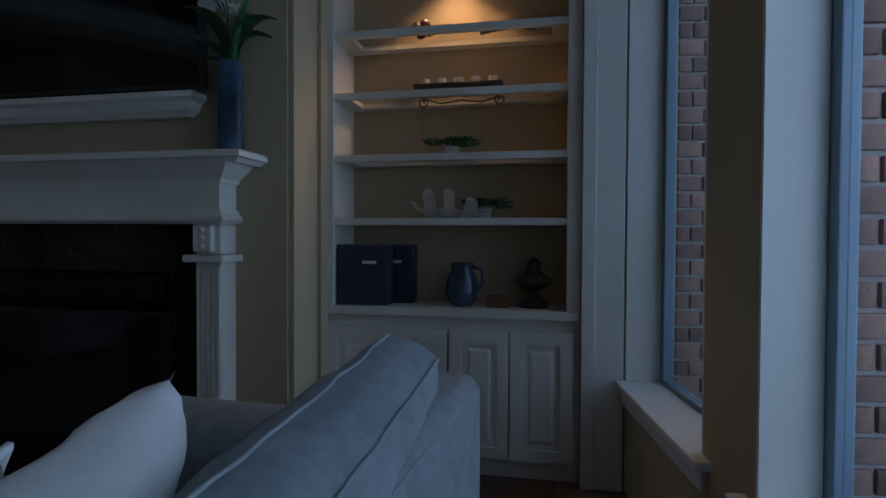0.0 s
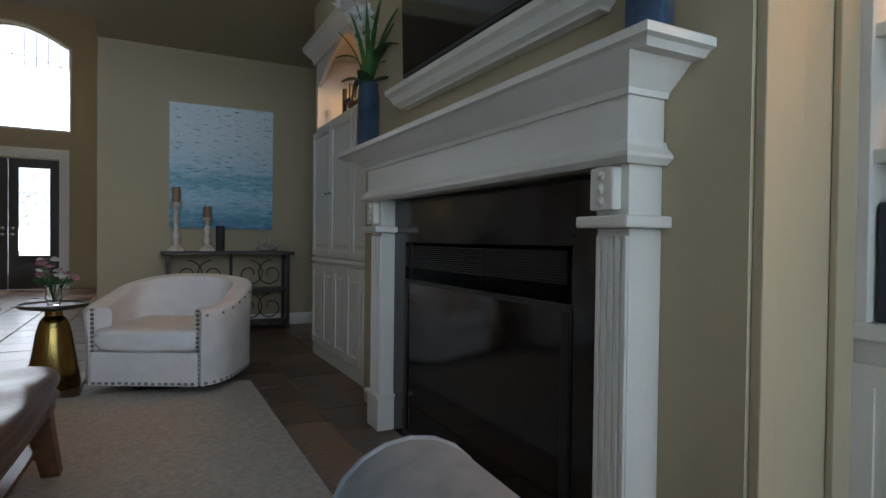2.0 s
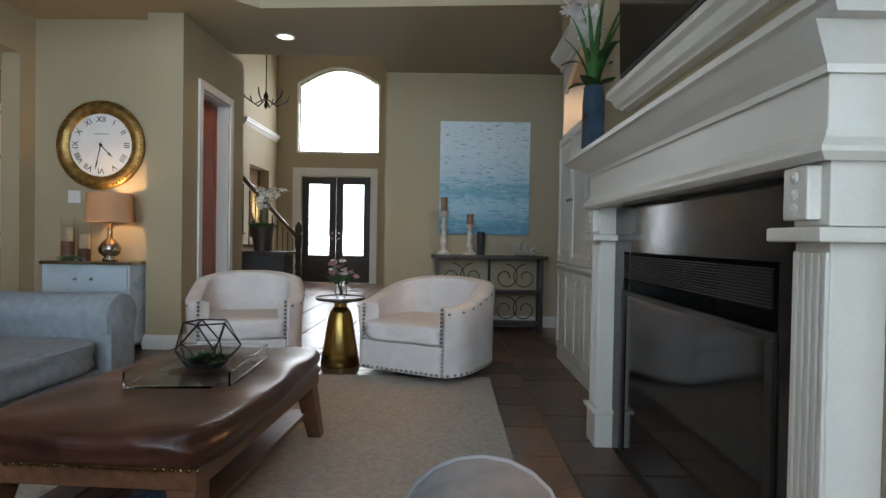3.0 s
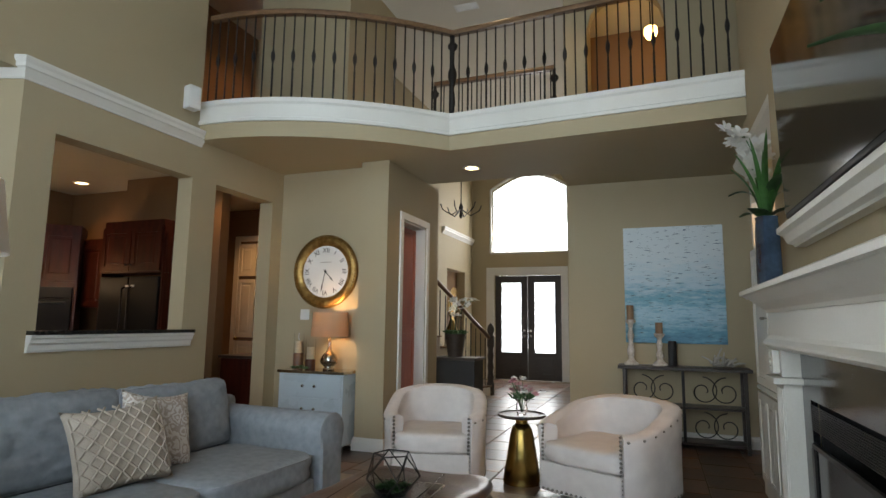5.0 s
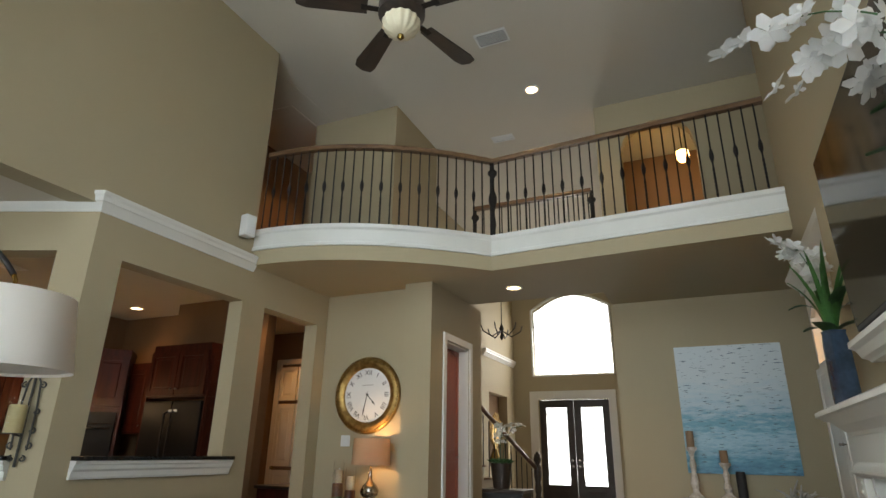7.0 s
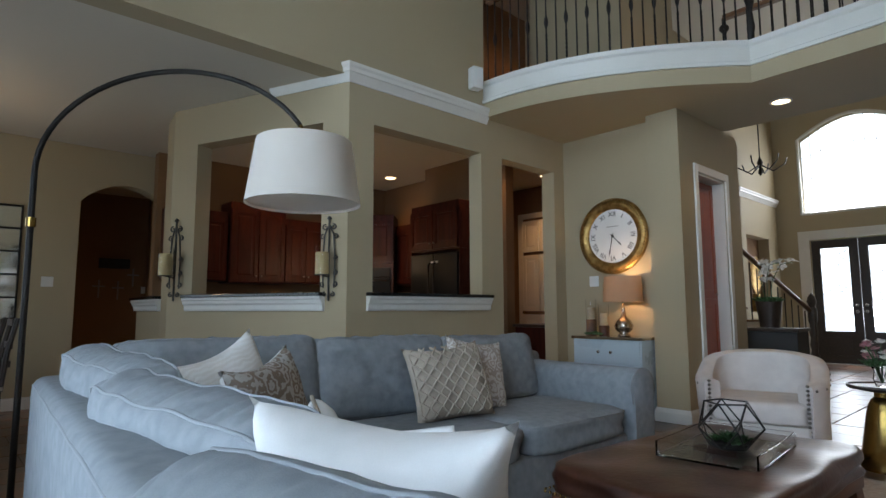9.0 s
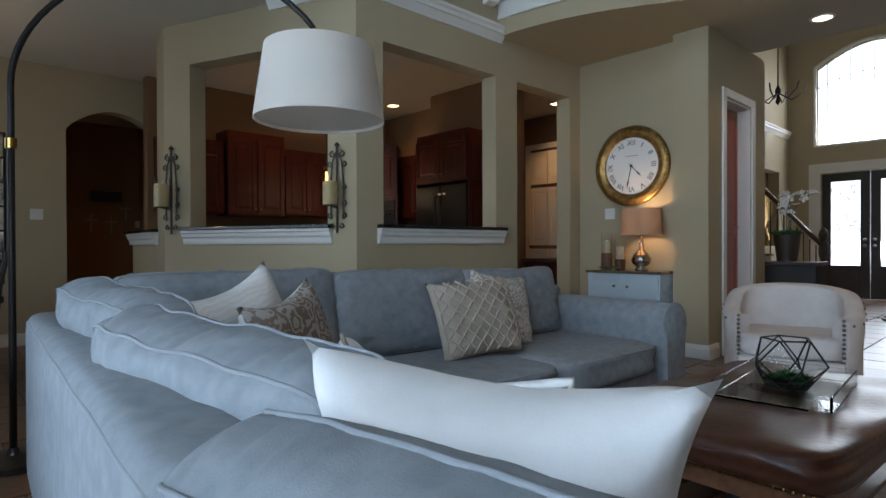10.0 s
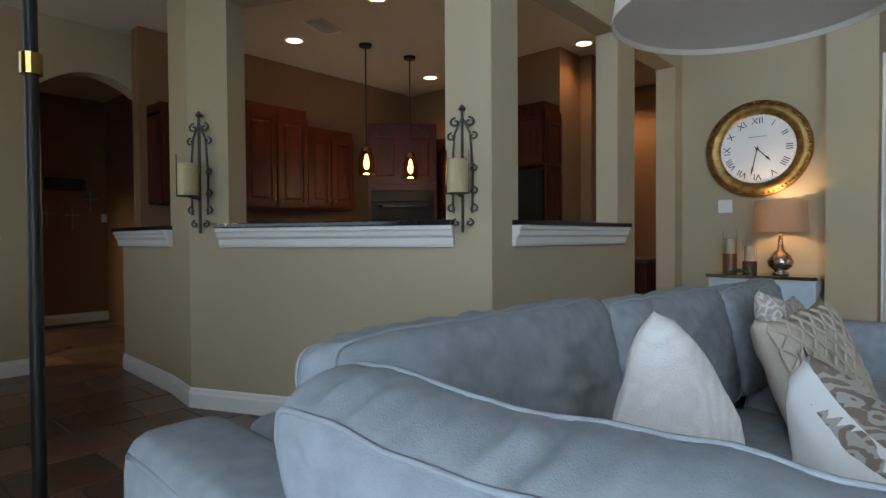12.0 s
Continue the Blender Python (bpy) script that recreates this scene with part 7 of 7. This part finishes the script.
# ---- foyer: doors, transom, stairs ----
def leaded(parent, plane_x, y0, y1, z0, z1, n, name="came"):
    rng = random.Random(int(100 * (z0 + y0 + 40)))
    bm = bm_()
    for k in range(n):
        y, z = rng.uniform(y0, y1), rng.uniform(z0, z1)
        a = rng.uniform(0, 3.14)
        L = rng.uniform(0.05, 0.16)
        q = [(plane_x, min(max(y + s * L * math.cos(a), y0), y1), min(max(z + s * L * math.sin(a) + 0.02 * (1 - s * s), z0), z1)) for s in (-1, 0, 1)]
        tube(bm, q, 0.004, 4)
    return part(name, bm, M_NICKEL, parent)


M_FROST = glass("frosted_glass", (0.96, 0.98, 1.0), 0.18)
fd = thing("door_1", "dark double front door with bright leaded glass panels", "front door", kind="structure")
for y0, y1 in ((-1.70, -0.925), (-0.915, -0.14)):
    bm = bm_()
    box(bm, -13.10, y0, 0.0, -13.05, y0 + 0.15, 2.40), box(bm, -13.10, y1 - 0.15, 0.0, -13.05, y1, 2.40)
    box(bm, -13.10, y0 + 0.15, 0.0, -13.05, y1 - 0.15, 0.62), box(bm, -13.10, y0 + 0.15, 2.24, -13.05, y1 - 0.15, 2.40)
    d = part("door_leaf", bm, M_DARKWOOD, fd)
    part("lower_panel", box(bm_(), -13.052, y0 + 0.2, 0.15, -13.035, y1 - 0.2, 0.5, bev=0.008), M_DARKWOOD, d)
    part("glass_panel", box(bm_(), -13.08, y0 + 0.15, 0.62, -13.07, y1 - 0.15, 2.24), M_FROST, d).visible_shadow = False
    leaded(d, -13.062, y0 + 0.16, y1 - 0.16, 0.64, 2.22, 110)
    for z in (1.0, 1.12):
        part("knob", lathe(bm_(), [(0.01, 0), (0.01, 0.03), (0.03, 0.045), (0.022, 0.07), (0, 0.075)], seg=12, m=pose(-13.05, y1 - 0.07 if y0 < -1 else y0 + 0.07, z, 0, 90, 0)), M_NICKEL, d, smooth=True)
for a in ((-13.0, -1.90, 0, -12.975, -1.705, 2.60), (-13.0, -0.135, 0, -12.975, 0.025, 2.60), (-13.0, -1.705, 2.42, -12.975, -0.135, 2.60)):
    part("casing", box(bm_(), *a, bev=0.006), M_TRIM, fd)
tw = thing("window_10", "arched leaded transom window above the front door", "window", kind="structure")
arcp = [(-1.80 + 1.84 * i / 20, 4.50 + 0.36 * math.sin(math.pi * i / 20)) for i in range(21)]
bm = bm_()
for (ya, za), (yb, zb) in zip(arcp, arcp[1:]):
    vs = [bm.verts.new(p) for p in ((-13.0, ya, za), (-13.0, yb, zb), (-13.0, yb, 4.865), (-13.0, ya, 4.865), (-13.25, ya, za), (-13.25, yb, zb), (-13.25, yb, 4.865), (-13.25, ya, 4.865))]
    for q in ((0, 1, 2, 3), (7, 6, 5, 4), (0, 4, 5, 1)):
        bm.faces.new([vs[k] for k in q])
bmesh.ops.recalc_face_normals(bm, faces=bm.faces[:])
part("arch_spandrel", bm, M_WALL, tw)
frame_path = [(-13.0, -1.80, 2.95), (-13.0, -1.80, 4.5)] + [(-13.0, y, z) for y, z in arcp[1:-1]] + [(-13.0, 0.04, 4.5), (-13.0, 0.04, 2.95), (-13.0, -1.80, 2.95)]
part("arch_casing", tube(bm_(), frame_path, 0.03, 6), M_TRIM, tw)
part("pane", box(bm_(), -13.16, -1.82, 2.94, -13.15, 0.06, 4.86), M_GLASS, tw).visible_shadow = False
for k in range(1, 10):
    y = -1.80 + 0.184 * k
    part("vertical_came", tube(bm_(), [(-13.14, y, 4.12), (-13.14, y, 4.50 + 0.36 * math.sin(math.pi * k / 10))], 0.006, 5), M_BLACK, tw)
for z in (3.3, 3.7, 4.12):
    part("side_came", tube(bm_(), [(-13.14, -1.80, z), (-13.14, -1.62, z)], 0.006, 5), M_BLACK, tw)
part("horizontal_came", tube(bm_(), [(-13.14, -1.80, 4.12)] + [(-13.14, -1.8 + 1.84 * i / 12, 4.12 + 0.2 * math.sin(math.pi * i / 12)) for i in range(1, 12)] + [(-13.14, 0.04, 4.12)], 0.006, 5), M_BLACK, tw)
part("side_came", tube(bm_(), [(-13.14, -1.62, 2.95), (-13.14, -1.62, 4.6)], 0.006, 5), M_BLACK, tw)

stair = thing("staircase", "foyer staircase with white risers and dark treads", "staircase", pose(-9.97, -0.95, 0, 0, 0, -22))
for k in range(8):
    part("riser", box(bm_(), 0.0 + 0.27 * k, -0.78, 0, 0.27 * (k + 1), 0.0, 0.18 * (k + 1) - 0.03), M_TRIM, stair)
    part("tread", box(bm_(), -0.025 + 0.27 * k, -0.80, 0.18 * (k + 1) - 0.029, 0.27 * (k + 1), 0.02, 0.18 * (k + 1), bev=0.005), M_RAIL, stair)
bal = part("baluster", lathe(bm_(), [(0.009, 0), (0.009, 0.84)], seg=6), M_BLACK, stair, m=pose(0.08, -0.06, 0.18))
for k in range(1, 16):
    q = new("baluster", bal.data)
    q.parent, q.matrix_basis = stair, pose(0.08 + 0.135 * k, -0.06, 0.18 * (1 + k // 2) + (0.09 if k % 2 else 0))
part("handrail", tube(bm_(), [(-0.04, -0.06, 1.02), (2.1, -0.06, 1.02 + 2.14 * 0.667)], 0.035, 8), M_RAIL, stair, "dark oak handrail", smooth=True)
part("newel", lathe(bm_(), [(0.07, 0), (0.07, 0.2), (0.05, 0.25), (0.06, 0.32), (0.045, 0.42), (0.06, 0.5), (0.045, 0.6), (0.06, 0.7), (0.045, 0.8), (0.065, 0.88), (0.065, 1.05), (0.04, 1.08), (0.07, 1.16), (0.05, 1.24), (0, 1.30)], at=(-0.08, -0.06, 0), seg=16), M_DARKWOOD, stair, "turned dark wooden newel", smooth=40)
nc = thing("niche", "arched wall niche with gold dried arrangement in the foyer", "niche", kind="structure")
part("niche_back", box(bm_(), -12.5, -2.50, 0.98, -11.2, -2.48, 2.5), M_KWALL, nc)
gd = thing("gold_arrangement", "dried golden palm arrangement standing in the foyer niche", "ornament", pose(-11.85, -2.36, 1.0))
part("urn", lathe(bm_(), [(0.08, 0), (0.12, 0.15), (0.06, 0.3), (0.08, 0.34)], seg=18), M_GOLD, gd, smooth=True)
for k in range(18):
    a = -1.2 + 2.4 * k / 17
    part("frond", tube(bm_(), [(0, 0, 0.32), (0.25 * math.sin(a), 0, 0.32 + 0.5 * math.cos(a)), (0.48 * math.sin(a), 0.03, 0.32 + 0.75 * math.cos(a))], 0.02, 5, 0.008), M_GOLD, gd)
fc_ = thing("foyer_chest", "low black chest beside the closet wall in the foyer", "chest", pose(-7.2, -0.60, 0))
part("body", box(bm_(), -0.2, -0.27, 0.0, 0.2, 0.27, 0.80, bev=0.006), M_INK, fc_)
part("lid", box(bm_(), -0.22, -0.29, 0.802, 0.22, 0.29, 0.84, bev=0.006), M_DARKWOOD, fc_)
fp_ = thing("orchid_planter", "dark planter of white orchids and trailing greenery on the black chest", "plant", pose(-7.2, -0.66, 0.84))
part("planter", lathe(bm_(), [(0.10, 0), (0.14, 0.30), (0.125, 0.30), (0, 0.28)], seg=20), M_DARKWOOD, fp_, smooth=40)
for q in range(9):
    part("foliage", succulent(bm_(), (0.09 * math.cos(q * 0.7), 0.09 * math.sin(q * 0.7), 0.29), 0.12, 8, q + 80), M_LEAF, fp_)
rng = random.Random(21)
for k in range(3):
    pts = [Vector((0.02 * k, 0.03 * (k - 1), 0.3)), Vector((0.02, 0.06 * (k - 1), 0.55)), Vector((0.06, 0.12 * (k - 1) + 0.05, 0.72)), Vector((0.08, 0.15 * (k - 1) + 0.16, 0.74))]
    part("stem", tube(bm_(), pts, 0.004, 5), M_LEAF, fp_)
    for i in range(6):
        bm = bm_()
        c = pts[1] + (pts[3] - pts[1]) * (i / 5) + Vector((rng.uniform(-0.03, 0.03), rng.uniform(-0.03, 0.03), 0.08 * math.sin(i * 0.6)))
        petals(bm, c, 0.055, 5, k * 30 + i, 1.2)
        part("bloom", bm, M_PETAL, fp_)
chd = thing("foyer_chandelier", "dark wrought iron chandelier hanging in the foyer", "chandelier", pose(-10.6, -1.75, 0))
part("stem", lathe(bm_(), [(0.06, H2), (0.01, H2 - 0.04), (0.01, 3.7), (0.05, 3.6), (0.02, 3.5), (0.04, 3.42), (0, 3.36)], seg=12), M_BLACK, chd, smooth=40)
for k in range(6):
    a = k * math.pi / 3
    part("arm", tube(bm_(), [(0.03 * math.cos(a), 0.03 * math.sin(a), 3.55), (0.2 * math.cos(a), 0.2 * math.sin(a), 3.44), (0.38 * math.cos(a), 0.38 * math.sin(a), 3.55), (0.42 * math.cos(a), 0.42 * math.sin(a), 3.66)], 0.012, 6), M_BLACK, chd, smooth=True)

# ---- dining nook and hall glimpses ----
mr = thing("window_pane_mirror", "black gridded arched mirror on the nook wall", "mirror", pose(-0.32, -5.996, 0.95))
part("mirror_glass", box(bm_(), -0.36, 0.0, 0.0, 0.36, 0.012, 1.25), material("silvered_mirror", (0.8, 0.8, 0.8), (0.78, 0.78, 0.78), 0.04, metal=1.0, bump=0), mr)
for k in range(4):
    part("vertical_bar", box(bm_(), -0.37 + 0.24 * k, 0.012, -0.01, -0.35 + 0.24 * k, 0.03, 1.26), M_BLACK, mr)
for k in range(6):
    part("crossbar", box(bm_(), -0.37, 0.0125, -0.01 + 0.25 * k, 0.37, 0.028, 0.01 + 0.25 * k), M_BLACK, mr)
dt = thing("dining_table", "dark wooden dining table in the nook", "dining table", pose(0.45, -4.3, 0))
part("tabletop", box(bm_(), -0.5, -0.75, 0.72, 0.5, 0.75, 0.76, bev=0.01), M_DARKWOOD, dt)
for x in (-0.42, 0.35):
    for y in (-0.66, 0.6):
        part("leg", box(bm_(), x, y, 0, x + 0.07, y + 0.07, 0.72, bev=0.005), M_DARKWOOD, dt)


def dining_chair(m):
    c = thing("dining_chair", "dark wooden dining chair drawn up to the nook table", "chair", m, "dining chairs")
    part("seat", box(bm_(), -0.22, -0.21, 0.44, 0.22, 0.21, 0.48, bev=0.012), M_TAUPE, c)
    for x in (-0.21, 0.17):
        for y in (-0.2, 0.16):
            part("leg", box(bm_(), x, y, 0, x + 0.04, y + 0.04, 0.44), M_DARKWOOD, c)
        part("back_post", tube(bm_(), [(-0.2, x + 0.02, 0.44), (-0.23, x + 0.02, 0.75), (-0.28, x + 0.02, 1.0)], 0.02, 6), M_DARKWOOD, c)
    for z in (0.62, 0.76, 0.94):
        part("back_rail", box(bm_(), -0.26 - 0.05 * (z - 0.7), -0.19, z, -0.235 - 0.05 * (z - 0.7), 0.19, z + 0.05, bev=0.004), M_DARKWOOD, c)
    return c


dch = dining_chair(pose(-0.22, -4.1, 0))
copy_thing(dch, pose(-0.18, -4.7, 0, 0, 0, 6)), copy_thing(dch, pose(0.45, -5.35, 0, 0, 0, 90))
cn = thing("nook_chandelier", "small iron candle chandelier over the dining table, lit", "chandelier", pose(0.15, -4.5, 0))
part("stem", lathe(bm_(), [(0.05, H1), (0.008, H1 - 0.03), (0.008, 2.0), (0.04, 1.95), (0, 1.85)], seg=12), M_BLACK, cn, smooth=40)
for k in range(6):
    a = k * math.pi / 3
    e = (0.32 * math.cos(a), 0.32 * math.sin(a))
    part("arm", tube(bm_(), [(0, 0, 1.93), (e[0] * 0.6, e[1] * 0.6, 1.86), (e[0], e[1], 1.95)], 0.008, 6), M_BLACK, cn, smooth=True)
    part("candle_sleeve", lathe(bm_(), [(0.013, 1.95), (0.013, 2.04)], at=(e[0], e[1], 0), seg=10), M_WAX, cn)
    part("bulb", lathe(bm_(), [(0.008, 2.04), (0.016, 2.07), (0, 2.11)], at=(e[0], e[1], 0), seg=10), M_BULB, cn, smooth=True)
bulb("chandelier_glow", (0.15, -4.5, 2.2), 10)
bulb("laundry_light", (0.25, -7.15, 2.3), 140, (1.0, 0.80, 0.58), 0.12)
hs = thing("wall_shelf", "small dark wall shelf in the hall", "shelf", pose(-2.25, -8.998, 1.75))
part("board", box(bm_(), -0.22, 0, 0, 0.22, 0.12, 0.16, bev=0.006), M_INK, hs)
for k, (x, z) in enumerate(((-2.05, 1.42), (-2.33, 1.40), (-2.55, 1.62))):
    cx = thing("wall_cross", "pewter decorative cross hanging on the hall wall", "cross", pose(x, -8.995, z), "hall crosses")
    part("upright", box(bm_(), -0.012, 0, -0.16, 0.012, 0.015, 0.14, bev=0.004), M_NICKEL, cx)
    part("crossbar", box(bm_(), -0.09, 0.002, 0.02, 0.09, 0.016, 0.045, bev=0.004), M_NICKEL, cx)
ldoor = thing("laundry_casing", "cream casing of the laundry doorway in the hall", "door casing", kind="structure")
for a in ((-0.575, -7.73, 0, -0.552, -7.61, 2.2), (-0.575, -6.69, 0, -0.552, -6.58, 2.2), (-0.575, -7.61, 2.1, -0.552, -6.69, 2.2)):
    part("casing", box(bm_(), *a), M_DOORWHITE, ldoor)

# ---- slate floor, tile by tile ----
M_SLATE2 = M_SLATE.copy()
M_SLATE2.name = "slate_tile_field"
n2 = M_SLATE2.node_tree
info = [q for q in n2.nodes if q.type == "OBJECT_INFO"][0]
geo = n2.nodes.new("ShaderNodeNewGeometry")
for lk in list(info.outputs["Random"].links):
    n2.links.new(geo.outputs["Random Per Island"], lk.to_socket)
TS, GAP = 0.42, 0.010
tile_bm = box(bm_(), 0, 0, -0.012, TS - GAP, TS - GAP, 0.0, bev=0.003, seg=1)
tile_parent = sub
tile_me = None
verts, faces = [], []
random.seed(5)
for j in range(-23, 9):
    for i in range(-32, 6):
        x, y = i * TS + (TS / 2 if j % 2 else 0) + 0.10, j * TS + 0.13
        if x < -13.0 or x + TS > 1.3 or y < -9.0 or y + TS > 3.35:
            continue
        near = (-7.0 < x < -2.2 and 1.4 < y < 2.6) or (-9.6 < x < -4.2 and -2.2 < y < 0.95) or (-2.6 < x < 0.2 and -5.4 < y < -2.0)
        dz = random.uniform(-0.0022, 0.0)
        if near:
            if tile_me is None:
                t = part("tile", tile_bm, M_SLATE, sub)
                tile_me = t.data
            else:
                t = new("tile", tile_me)
                t.parent = sub
            t.location = (x, y, dz)
        else:
            k, a = len(verts), TS - GAP
            verts += [(x, y, -0.012), (x + a, y, -0.012), (x + a, y + a, -0.012), (x, y + a, -0.012), (x + 0.003, y + 0.003, dz), (x + a - 0.003, y + 0.003, dz), (x + a - 0.003, y + a - 0.003, dz), (x + 0.003, y + a - 0.003, dz)]
            faces += [(k + 4, k + 5, k + 6, k + 7), (k, k + 1, k + 5, k + 4), (k + 1, k + 2, k + 6, k + 5), (k + 2, k + 3, k + 7, k + 6), (k + 3, k, k + 4, k + 7)]
me = bpy.data.meshes.new("tile_field")
me.from_pydata(verts, [], faces)
me.materials.append(M_SLATE2)
fld = new("tile_field", me)
fld.parent = sub
tagged(fld, "far slate tiles of the floor", kind="stuff")
